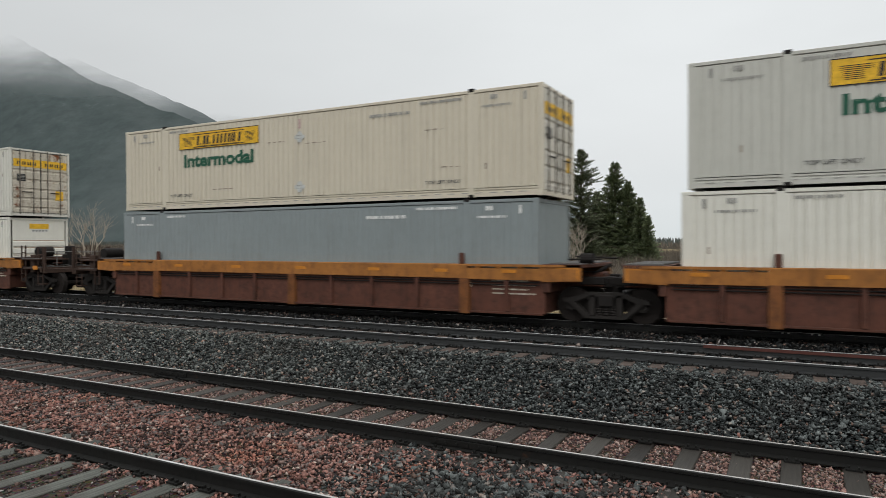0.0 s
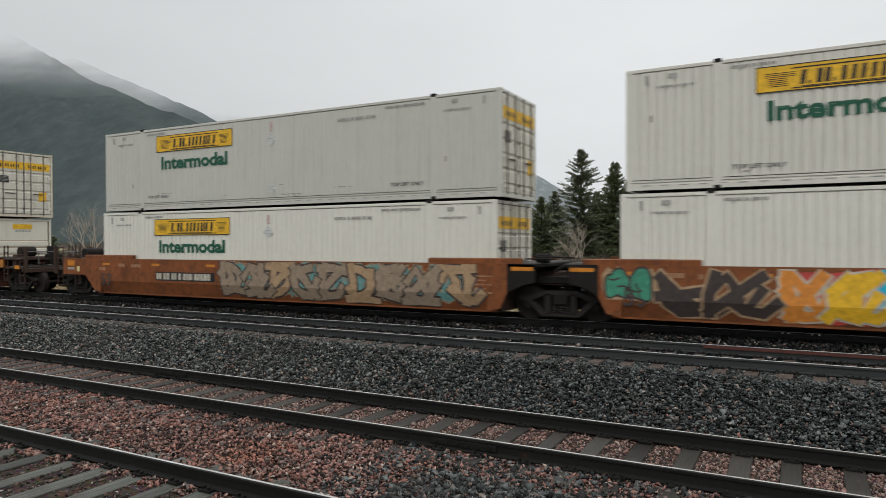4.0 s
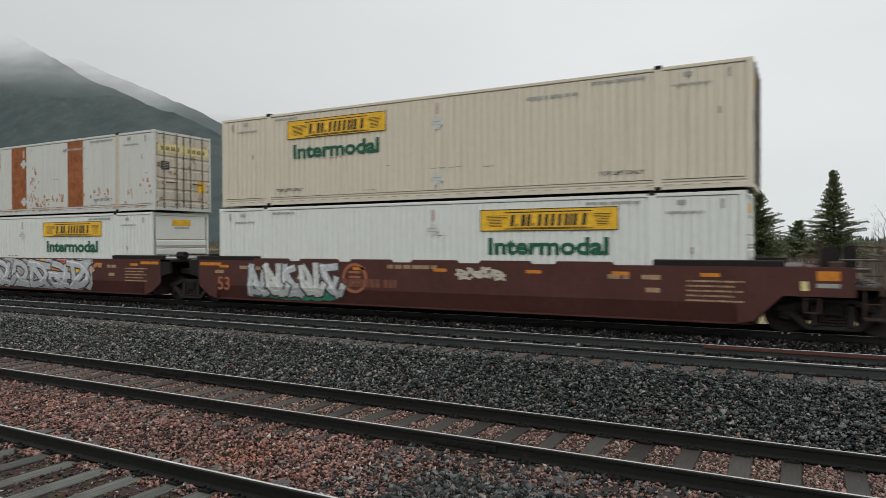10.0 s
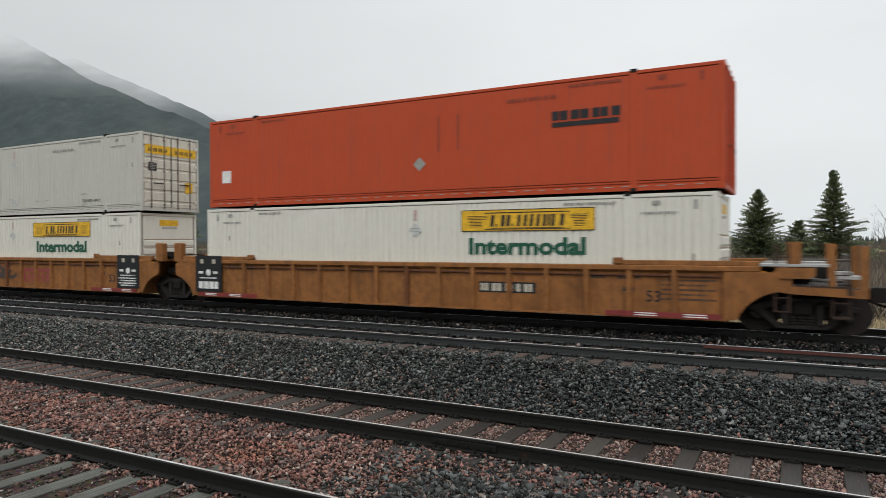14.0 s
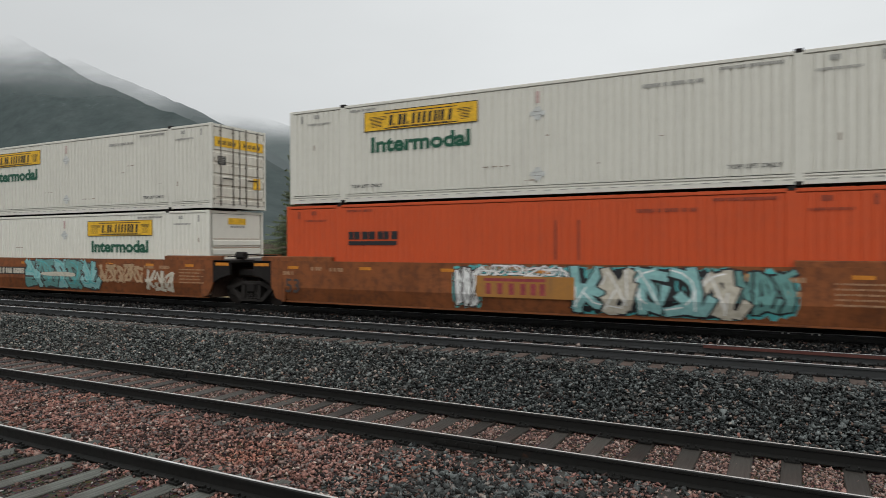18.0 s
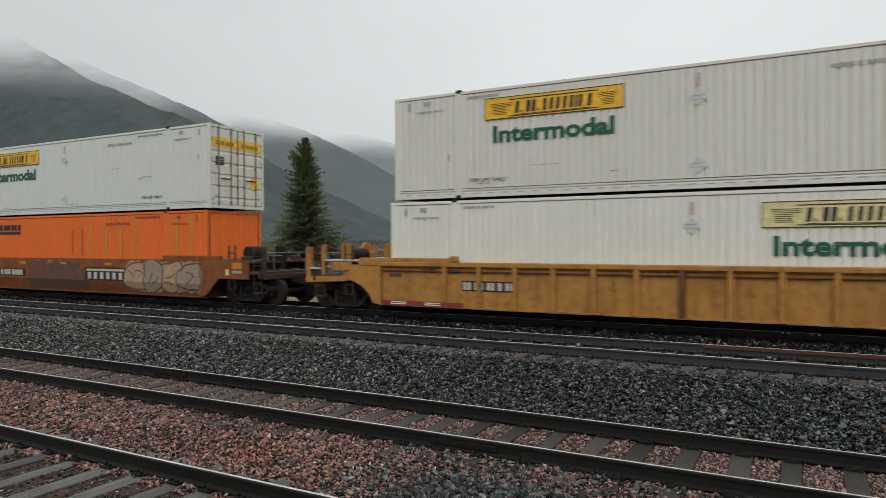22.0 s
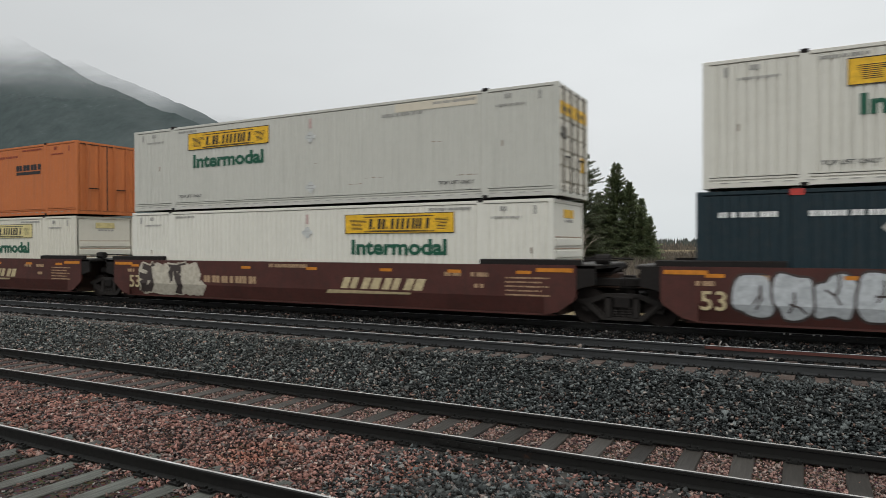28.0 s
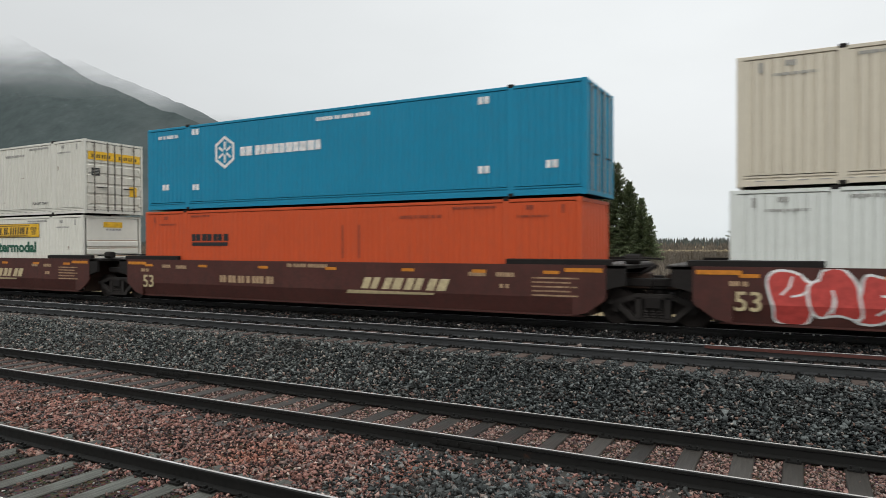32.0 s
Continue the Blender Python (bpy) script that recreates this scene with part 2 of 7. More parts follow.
M["fadedtan"] = plain_paint("mark_faded_tan", (0.31, 0.175, 0.095))
M["purple"] = plain_paint("spray_purple", (0.25, 0.13, 0.33))
M["lime"] = plain_paint("spray_olive", (0.33, 0.27, 0.06))
M["spray_red"] = plain_paint("spray_red", (0.46, 0.06, 0.05))
M["spray_orange"] = plain_paint("spray_orange", (0.62, 0.23, 0.04))
M["spray_green"] = plain_paint("spray_green", (0.05, 0.24, 0.15))
M["dulldark"] = plain_paint("spray_dull_dark", (0.085, 0.052, 0.038))
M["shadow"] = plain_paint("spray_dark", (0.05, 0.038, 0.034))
M["rubber"] = plain_paint("seal_rubber", (0.02, 0.02, 0.02), 0.8)
M["rustband"] = worn_paint("rail_red_rust", (0.085, 0.034, 0.028), dirt=(0.05, 0.02, 0.015), amount=0.7, rust=0.2, rough=0.8, shine=0.15)
M["frame"] = worn_paint("truck_casting", (0.024, 0.021, 0.019), dirt=(0.010, 0.008, 0.007), amount=0.8, rust=0.3, rough=0.8, shine=0.2)
M["railgrey"] = worn_paint("rail_grey_steel", (0.026, 0.0275, 0.028), dirt=(0.018, 0.015, 0.013), amount=0.8, rust=0.25, rough=0.5, streak=0.8, shine=0.35)
M["wheel"] = worn_paint("wheel_steel", (0.022, 0.018, 0.016), dirt=(0.01, 0.008, 0.007), amount=0.5, rust=0.3, rough=0.75, shine=0.15)
M["rail"] = worn_paint("rail_dark_steel", (0.010, 0.0098, 0.009), dirt=(0.005, 0.005, 0.0045), amount=1.0, rust=0.3, rough=0.5, streak=1.2, shine=0.18)
M["stained_post"] = worn_paint("car_stained_brown", (0.15, 0.058, 0.024), dirt=(0.05, 0.025, 0.015), amount=1.0, rust=0.5, rough=0.65, mottle=0.3)
rm, rn, rl, rb = material("rail_polished")
rb.inputs["Base Color"].default_value, rb.inputs["Metallic"].default_value = (0.6, 0.6, 0.6, 1), 0.6
rl.new(ranged(rn, rl, noise_node(rn, rl, rn.new("ShaderNodeTexCoord").outputs["Object"], 4.0, 6), 0.2, 0.8, 0.42, 0.58), rb.inputs["Roughness"])
M["railtop"] = rm
sm, sn, sl, sb = material("rail_dull")
sco = sn.new("ShaderNodeTexCoord").outputs["Object"]
sl.new(mixed(sn, sl, ranged(sn, sl, noise_node(sn, sl, mapped(sn, sl, sco, (1.5, 40.0, 1.0)), 1.0, 7), 0.35, 0.65), (0.36, 0.33, 0.30), (0.66, 0.65, 0.64)), sb.inputs["Base Color"])
sb.inputs["Metallic"].default_value, sb.inputs["Roughness"].default_value = 0.6, 0.5
M["raildull"] = sm
tm, tn, tl, tb = material("tie_grain")
tco = tn.new("ShaderNodeTexCoord").outputs["Object"]
trand = tn.new("ShaderNodeObjectInfo").outputs["Random"]
grain = noise_node(tn, tl, mapped(tn, tl, tco, (38.0, 1.6, 30.0)), 1.0, 7)
blot = noise_node(tn, tl, tco, 2.3, 6)
tone = mixed(tn, tl, trand, (0.018, 0.0150, 0.0125), (0.060, 0.054, 0.047))
tcol = mixed(tn, tl, ranged(tn, tl, grain, 0.33, 0.7), mixed(tn, tl, 1.0, tone, 0.55, "MULTIPLY"), tone)
moss = noise_node(tn, tl, tco, 0.9, 5)
tcol = mixed(tn, tl, ranged(tn, tl, moss, 0.5, 0.7, 0, 0.4), tcol, (0.045, 0.05, 0.043))
tl.new(mixed(tn, tl, ranged(tn, tl, blot, 0.52, 0.75, 0, 0.7), tcol, (0.05, 0.04, 0.036)), tb.inputs["Base Color"])
tb.inputs["Roughness"].default_value = 0.5
tb.inputs["Specular IOR Level"].default_value = 0.2
bumped(tn, tl, tb, grain, 0.6, 0.02)
M["tie"] = tm
nm, nn, nl, nb = material("tie_bleached")
nco = nn.new("ShaderNodeTexCoord").outputs["Object"]
ngrain = noise_node(nn, nl, mapped(nn, nl, nco, (34.0, 1.5, 26.0)), 1.0, 7)
ntone = mixed(nn, nl, nn.new("ShaderNodeObjectInfo").outputs["Random"], (0.055, 0.056, 0.048), (0.115, 0.118, 0.102))
ncol = mixed(nn, nl, ranged(nn, nl, ngrain, 0.35, 0.62), mixed(nn, nl, 1.0, ntone, 0.4, "MULTIPLY"), ntone)
ncol = mixed(nn, nl, ranged(nn, nl, noise_node(nn, nl, nco, 2.1, 6), 0.5, 0.7, 0, 0.75), ncol, (0.045, 0.04, 0.034))
nl.new(ncol, nb.inputs["Base Color"])
nb.inputs["Roughness"].default_value, nb.inputs["Specular IOR Level"].default_value = 0.7, 0.25
bumped(nn, nl, nb, ngrain, 0.6, 0.02)
M["tienear"] = nm
M["tiebrown"] = worn_paint("tie_brown", (0.075, 0.054, 0.045), dirt=(0.03, 0.024, 0.02), amount=1.0, rust=0.0, rough=0.7, shine=0.25, mottle=0.3)
M["pink"] = stone("stone_pink", [(0.0, (0.006, 0.005, 0.005)), (0.2, (0.05, 0.032, 0.028)), (0.42, (0.23, 0.11, 0.088)), (0.66, (0.38, 0.195, 0.16)), (0.74, (0.12, 0.11, 0.105)), (0.84, (0.21, 0.165, 0.15)), (0.95, (0.38, 0.21, 0.165)), (1.0, (0.5, 0.42, 0.36))], 0.65, 0.15, (1.2, 0.88, 0.66))
M["basalt"] = stone("stone_dark", [(0.0, (0.002, 0.0024, 0.0025)), (0.35, (0.019, 0.0225, 0.0225)), (0.68, (0.070, 0.079, 0.077)), (0.93, (0.16, 0.174, 0.168)), (0.965, (0.17, 0.10, 0.076)), (1.0, (0.30, 0.28, 0.25))], 0.5, 0.13, None, (1.7, 1.63, 1.57))
M["pinkfine"] = stone("stone_pale_pink", [(0.0, (0.02, 0.015, 0.013)), (0.2, (0.10, 0.062, 0.052)), (0.45, (0.22, 0.122, 0.10)), (0.7, (0.32, 0.185, 0.152)), (0.78, (0.13, 0.115, 0.105)), (1.0, (0.44, 0.32, 0.27))], 0.6, 0.2)
# Darker stone set for the bed between the main tracks.
M["blackstone"] = stone("stone_sooty", [(0.0, (0.002, 0.002, 0.002)), (0.4, (0.010, 0.0105, 0.0105)), (0.75, (0.034, 0.036, 0.036)), (0.94, (0.075, 0.076, 0.073)), (0.97, (0.14, 0.075, 0.055)), (1.0, (0.36, 0.34, 0.31))], 0.6, 0.06)
M["mixedstone"] = stone("stone_mixed", [(0.0, (0.012, 0.011, 0.010)), (0.45, (0.06, 0.052, 0.045)), (0.75, (0.15, 0.10, 0.084)), (0.95, (0.14, 0.12, 0.11)), (1.0, (0.36, 0.34, 0.32))])


# ---- mesh helpers ----
MESHES = {}


def box(bm, x0, x1, y0, y1, z0, z1, bevel=0.0):
    vs = [bm.verts.new((x, y, z)) for x in (x0, x1) for y in (y0, y1) for z in (z0, z1)]
    fs = [bm.faces.new([vs[i] for i in q]) for q in ((0, 1, 3, 2), (4, 6, 7, 5), (0, 4, 5, 1), (2, 3, 7, 6), (0, 2, 6, 4), (1, 5, 7, 3))]
    if bevel:
        bmesh.ops.bevel(bm, geom=list({e for f in fs for e in f.edges}), offset=bevel, segments=1, affect="EDGES")


def prism(bm, pts, axis, a, b):
    """A polygon of (u, v) drawn out along an axis: x takes (y, z), y takes (x, z), z takes (x, y)."""
    put = {"x": lambda u, v, w: (w, u, v), "y": lambda u, v, w: (u, w, v), "z": lambda u, v, w: (u, v, w)}[axis]
    lo, hi = [bm.verts.new(put(u, v, a)) for u, v in pts], [bm.verts.new(put(u, v, b)) for u, v in pts]
    n = len(pts)
    fs = [bm.faces.new(lo), bm.faces.new(hi[::-1])]
    fs += [bm.faces.new((lo[i], hi[i], hi[(i + 1) % n], lo[(i + 1) % n])) for i in range(n)]
    bmesh.ops.recalc_face_normals(bm, faces=fs)


def tube(bm, p, q, r, n=10, r2=None):
    p, q = Vector(p), Vector(q)
    m = (q - p).to_track_quat("Z", "Y").to_matrix().to_4x4()
    m.translation = (p + q) / 2
    bmesh.ops.create_cone(bm, cap_ends=True, segments=n, radius1=r, radius2=r if r2 is None else r2, depth=(q - p).length, matrix=m)


def mesh(key, fn, mat, smooth=False):
    if key not in MESHES:
        bm = bmesh.new()
        fn(bm)
        me = bpy.data.meshes.new(key)
        bm.to_mesh(me)
        bm.free()
        me.materials.append(mat)
        if smooth:
            me.shade_smooth()
        MESHES[key] = me
    return MESHES[key]


def part(name, key, fn, mat, parent, m=None, label="", smooth=False, kind=""):
    ob = new(name, mesh(key, fn, mat, smooth))
    ob.parent = parent
    if m is not None:
        ob.matrix_basis = m
    return tagged(ob, label, kind=kind)


def word(text, height, mat, bold=0.0, width=0.0):
    """Flat lettering with a little thickness, upright in the x-z plane and read from -y, its lower left corner at the origin."""
    key = "word %s %s %.2f %.2f" % (text, mat.name, height, width)
    if key not in MESHES:
        cu = bpy.data.curves.new(key, "FONT")
        cu.body, cu.extrude, cu.offset, cu.resolution_u = text, 0.002, bold, 3
        ob = bpy.data.objects.new(key, cu)
        me = bpy.data.meshes.new_from_object(ob)
        bpy.data.objects.remove(ob)
        co = np.empty(len(me.vertices) * 3)
        me.vertices.foreach_get("co", co)
        co = co.reshape(-1, 3)
        co[:, :2] -= co[:, :2].min(0)
        size = co[:, :2].max(0)
        k = height / size[1]
        kx = width / size[0] if width else k
        out = np.stack([co[:, 0] * kx, -co[:, 2], co[:, 1] * k], 1)
        me.vertices.foreach_set("co", out.ravel())
        me.materials.clear()
        me.materials.append(mat)
        me.update()
        MESHES[key] = me
    return MESHES[key]


# ---- ground ----
TRAIN_Y, SECOND_Y, MIDDLE_Y, NEAR_Y = 17.62, 13.635, 8.30, 4.41
LOW = -0.4155


def lie(y):
    """Height of the ground across the tracks."""
    knots = ((-400, -0.75), (2.0, -0.66), (3.0, -0.622), (9.5, -0.628), (9.9, -0.58), (11.9, -0.25), (12.2, -0.255), (15.6, -0.24),
             (16.0, -0.205), (19.6, -0.205), (21.2, -0.75), (24, -1.0), (80, -1.2), (400, -1.6), (5000, -2.0))
    for (a, za), (b, zb) in zip(knots, knots[1:]):
        if y <= b:
            return za + (zb - za) * (y - a) / (b - a)
    return -2.0


gm, gn, gl, gb = material("ground_mixed")
gco = gn.new("ShaderNodeTexCoord").outputs["Object"]
gsep = gn.new("ShaderNodeSeparateXYZ")
gl.new(gco, gsep.inputs[0])
edge = math_node(gn, gl, "ADD", gsep.outputs["Y"], ranged(gn, gl, noise_node(gn, gl, gco, 1.6, 6), 0.2, 0.8, -0.45, 0.45))
gv = gn.new("ShaderNodeTexVoronoi")
gv.inputs["Scale"].default_value = 24.0
gl.new(gco, gv.inputs["Vector"])
gnoise = noise_node(gn, gl, gco, 3.0, 9)
dirt_c = mixed(gn, gl, ranged(gn, gl, gnoise, 0.3, 0.7), (0.035, 0.027, 0.023), (0.095, 0.066, 0.055))
# Dark ballast bed, near black: shade in the stone gaps is in the colour.
gap_dark_c = mixed(gn, gl, ranged(gn, gl, gnoise, 0.3, 0.7), (0.003, 0.003, 0.0032), (0.010, 0.010, 0.010))
grassy = noise_node(gn, gl, mapped(gn, gl, gco, (3.0, 0.6, 1.0)), 0.5, 9, 0.7)
grass_c = mixed(gn, gl, ranged(gn, gl, grassy, 0.35, 0.7), (0.19, 0.145, 0.08), (0.33, 0.27, 0.165))
stony = mixed(gn, gl, ranged(gn, gl, edge, 9.2, 9.7), dirt_c, gap_dark_c)
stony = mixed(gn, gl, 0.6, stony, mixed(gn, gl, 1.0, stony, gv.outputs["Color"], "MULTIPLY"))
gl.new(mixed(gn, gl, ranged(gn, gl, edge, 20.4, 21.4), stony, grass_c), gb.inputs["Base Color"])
gb.inputs["Roughness"].default_value = 0.92
gb.inputs["Specular IOR Level"].default_value = 0.06
bumped(gn, gl, gb, gv.outputs["Distance"], 0.8, 0.04)


def ground_sheet(bm):
    ys = [-400, -60, -15, -4, 0, 2, 3, 4, 6, 8, 9.5, 9.9, 10.6, 11.3, 11.9, 13, 15.6, 16, 18, 19.6, 20.4, 21.2, 24, 40, 80, 180, 400, 1200, 4800]
    xs = [-4800, -1500, -500, -150, -60, -30, -20, -10, -4, 0, 4, 12, 40, 150, 600, 2000, 4800]
    grid = [[bm.verts.new((x, y, lie(y))) for x in xs] for y in ys]
    for a, b in zip(grid, grid[1:]):
        for i in range(len(xs) - 1):
            bm.faces.new((a[i], a[i + 1], b[i + 1], b[i]))


ground = tagged(new("ground", mesh("ground", ground_sheet, gm)), "ballast, cinder dirt and dry tan grass beside the tracks", "ground", kind="structure")


TIES = {}


def scatter(name, label, mat, count, x0, x1, y0, y1, size, seed, skip=(), pile=0.0, near=0.0, level=99.0):
    """Loose stones: angular chips, half of them flat-topped, sunk a little into the bed."""
    rng = np.random.default_rng(seed)
    base = np.array([(1, 0, 0), (0, 1, 0), (-1, 0, 0), (0, -1, 0), (0, 0, 1), (0, 0, -1)], float)
    tri = np.array([(0, 1, 4), (1, 2, 4), (2, 3, 4), (3, 0, 4), (1, 0, 5), (2, 1, 5), (3, 2, 5), (0, 3, 5)])
    wedge = np.array([(1.0, 0.1, 0.62), (-0.55, 0.85, 0.62), (-0.5, -0.8, 0.62), (1.15, 0, -0.62), (-0.6, 1.0, -0.62), (-0.6, -1.0, -0.62)])
    split = np.array([(0, 1, 2), (5, 4, 3), (0, 3, 4), (0, 4, 1), (1, 4, 5), (1, 5, 2), (2, 5, 3), (2, 3, 0)])
    x = x1 - (x1 - x0) * rng.random(count) ** (1.0 + near)
    y = rng.uniform(y0, y1, count)
    keep = np.ones(count, bool)
    for a, b in skip:
        keep &= ~((y > a) & (y < b))
    for yt, inner, outer in TIES:
        for xt in TIES[yt, inner, outer]:
            on = (abs(x - xt) < 0.125) & (abs(y - yt) < 1.32)
            keep &= ~(on & (rng.random(count) < np.where(abs(y - yt) < 0.8, inner, outer)))
    x, y = x[keep], y[keep]
    k = len(x)
    z = np.array([lie(v) for v in y]) + rng.random(k) * pile * np.clip((level - y) / 0.5, 0.12, 1.0)
    s = size * np.clip(rng.lognormal(0, 0.42, k), 0.45, 2.0)
    chip = rng.random(k) < 0.62
    v = np.where(chip[:, None, None], wedge[None], base[None]) * rng.uniform(0.6, 1.2, (k, 6, 1)) + rng.normal(0, 1, (k, 6, 3)) * np.where(chip, 0.16, 0.24)[:, None, None]
    v *= (s[:, None] * rng.uniform(0.5, 1.45, (k, 3)))[:, None, :] * np.array([1.1, 1.0, 0.74])
    a, t = rng.uniform(0, 2 * np.pi, k), rng.normal(0, 0.5, k)
    ca, sa, ct, st = np.cos(a), np.sin(a), np.cos(t), np.sin(t)
    vx, vz = v[..., 0] * ct[:, None] - v[..., 2] * st[:, None], v[..., 0] * st[:, None] + v[..., 2] * ct[:, None]
    px, py = vx * ca[:, None] - v[..., 1] * sa[:, None], vx * sa[:, None] + v[..., 1] * ca[:, None]
    co = np.stack([px + x[:, None], py + y[:, None], vz + (z + s * 0.25)[:, None]], -1).reshape(-1, 3)
    fa = (np.where(chip[:, None, None], split[None], tri[None]) + (np.arange(k) * 6)[:, None, None]).reshape(-1, 3)
    me = bpy.data.meshes.new(name)
    me.vertices.add(len(co))
    me.vertices.foreach_set("co", co.ravel())
    me.loops.add(fa.size)
    me.loops.foreach_set("vertex_index", fa.ravel().astype(np.int32))
    me.polygons.add(len(fa))
    me.polygons.foreach_set("loop_start", np.arange(0, fa.size, 3, dtype=np.int32))
    me.update(calc_edges=True)
    me.validate()
    me.materials.append(mat)
    return tagged(new(name, me), label, "ballast", kind="stuff")


# ---- tracks: each a bed of ties with two rails, plates and spikes ----
RAIL_H = 0.172


def rail_profile(y):
    h = 0.0
    return [(y - 0.07, h - RAIL_H), (y + 0.07, h - RAIL_H), (y + 0.07, h - RAIL_H + 0.012), (y + 0.012, h - RAIL_H + 0.034), (y + 0.009, h - 0.05),
            (y + 0.036, h - 0.037), (y + 0.036, h - 0.008), (y + 0.024, h - 0.002), (y - 0.024, h - 0.002), (y - 0.036, h - 0.008), (y - 0.036, h - 0.037),
            (y - 0.009, h - 0.05), (y - 0.012, h - RAIL_H + 0.034), (y - 0.07, h - RAIL_H + 0.012)]


def lay_track(name, label, y, top, step, tie0, tie1, seed, far=400.0, joints=(), clean=(0.95, 0.6), steel="rail", head=0.015, worn="raildull", timber="tie"):
    rng = random.Random(seed)
    track = tagged(new(name), label, "railway track", kind="structure")
    track.matrix_basis = pose(0, y, top)
    for i, side in enumerate((-0.7525, 0.7525)):
        rail = part("rail", "rail %s %d" % (name, i), lambda bm: prism(bm, rail_profile(side), "x", -far, far), M[steel], track)
        part("running_surface", "railtop %s %d" % (name, i), lambda bm: box(bm, -far, far, side - head, side + head, -0.003, 0.0), M[worn], rail, label="worn bright rail head")
    x, k = tie0, 0
    plates = []
    while x < tie1:
        wide = rng.uniform(0.21, 0.245)
        skew = rng.uniform(-1.2, 1.2)

        def one(bm, w=wide):
            box(bm, -w / 2, w / 2, -1.3, 1.3, -0.17, 0.0, 0.012)
        part("tie", "%s %d" % (timber, k % 7), one, M[timber], track, pose(x, rng.uniform(-0.05, 0.05), -RAIL_H - 0.006 - rng.uniform(0, 0.012), 0, rng.uniform(-0.6, 0.6), skew))
        plates.append(x)
        x += step * rng.uniform(0.9, 1.1)
        k += 1

    TIES[y, clean[0], clean[1]] = plates

    def fix(bm):
        for px in plates:
            for side in (-0.7525, 0.7525):
                box(bm, px - 0.085, px + 0.085, side - 0.15, side + 0.15, -RAIL_H - 0.004, -RAIL_H + 0.016)
                for dx, dy in ((-0.05, -0.095), (0.06, 0.095), (0.05, -0.12), (-0.055, 0.1)):
                    box(bm, px + dx - 0.011, px + dx + 0.011, side + dy - 0.02, side + dy + 0.02, -RAIL_H + 0.016, -RAIL_H + 0.045)
    if steel == "railgrey":
        def anchors(bm):
            for px in plates[::2]:
                for side in (-0.7525, 0.7525):
                    for dx in (-0.15, 0.15):
                        box(bm, px + dx - 0.02, px + dx + 0.02, side - 0.12, side + 0.1, -RAIL_H - 0.03, -RAIL_H + 0.035)
        part("rail_anchor", "anchors " + name, anchors, M["rail"], track, label="dark rail anchors clipped under the rails", kind="stuff")
    part("tie_plates", "plates " + name, fix, M["rail"], track, label="rusty tie plates with spike heads")
    for jx, side in joints:
        def bars(bm):
            for dy in (-1, 1):
                box(bm, -0.46, 0.46, dy * 0.012, dy * 0.034, -0.135, -0.052, 0.004)
                for b in range(6):
                    tube(bm, (-0.385 + b * 0.154, dy * 0.034, -0.093), (-0.385 + b * 0.154, dy * 0.058, -0.093), 0.017, 6)
        part("joint_bar", "joint_bar", bars, M["rail"], track, pose(jx, side, 0), "bolted joint bar")
    return track


near_track = lay_track("track_near", "siding with rusty rails on weathered grey ties", NEAR_Y, LOW, 0.545, -16, 6, 3, timber="tienear")
middle_track = lay_track("track_middle", "siding of jointed rail on weathered ties in pink ballast", MIDDLE_Y, LOW, 0.585, -24, 6, 5, joints=((-3.75, -0.7525), (-10.9, 0.7525)))
second_track = lay_track("track_second", "main track with dark rails on sooty ties", SECOND_Y, -0.034, 0.52, -42, 8, 7, clean=(0.6, 0.88), steel="railgrey", head=0.02, worn="railtop", timber="tiebrown")
train_track = lay_track("track_train", "main track under the train", TRAIN_Y, 0.0, 0.52, -46, 10, 9, clean=(0.5, 0.1), head=0.026, worn="railtop")

part("rust_stretch", "rust_stretch", lambda bm: box(bm, -1.75, 8.0, 0.7525 - 0.0415, 0.7525 - 0.0365, -0.07, -0.012), M["rustband"], second_track, label="rust-red stretch of rail")

RAILS = [(y + s - 0.055, y + s + 0.055) for y in (NEAR_Y, MIDDLE_Y, SECOND_Y, TRAIN_Y) for s in (-0.7525, 0.7525)]
scatter("pink_ballast", "broken pink and grey ballast stones", M["pink"], 74000, -24, 3.5, 4.9, 7.5, 0.0178, 11, RAILS, 0.03, 0.4)
scatter("pink_gravel", "smaller pale pink ballast between the siding ties", M["pinkfine"], 68000, -24, 3.5, 7.5, 9.75, 0.0138, 18, RAILS, 0.008, 0.4)
scatter("cinder_gravel", "fine grey and pink gravel between the near ties", M["mixedstone"], 16000, -14, 2.5, 2.2, 5.3, 0.015, 12, RAILS, 0.01, 0.2)
scatter("dark_ballast", "coarse black basalt ballast on the shoulder, paler further along", M["basalt"], 140000, -36, 3.0, 9.35, 12.85, 0.0207, 13, RAILS, 0.095, 0.5, 12.25)
scatter("pink_strays", "pink stones strewn along the foot of the dark ballast", M["pink"], 3000, -22, 3.5, 9.3, 10.5, 0.021, 19, RAILS, 0.05, 0.2)
scatter("dark_ballast_between", "near-black ballast between the main tracks", M["blackstone"], 30000, -46, 4.0, 12.8, 17.2, 0.027, 14, RAILS, 0.02, 0.5)
scatter("stray_stones", "pale and pink stray stones between the main tracks", M["mixedstone"], 1600, -40, 4.0, 14.4, 16.8, 0.024, 15, RAILS, 0.04, 0.5)
scatter("stray_dark_stones", "dark stones mixed into the pink ballast", M["basalt"], 9000, -4.6, 3.5, 5.0, 7.45, 0.0235, 16, RAILS, 0.03, 0.2)
scatter("dark_heap", "spilled dark stones beside the siding", M["basalt"], 3600, -3.8, -1.9, 5.1, 6.7, 0.026, 17, RAILS, 0.05, 0.0)


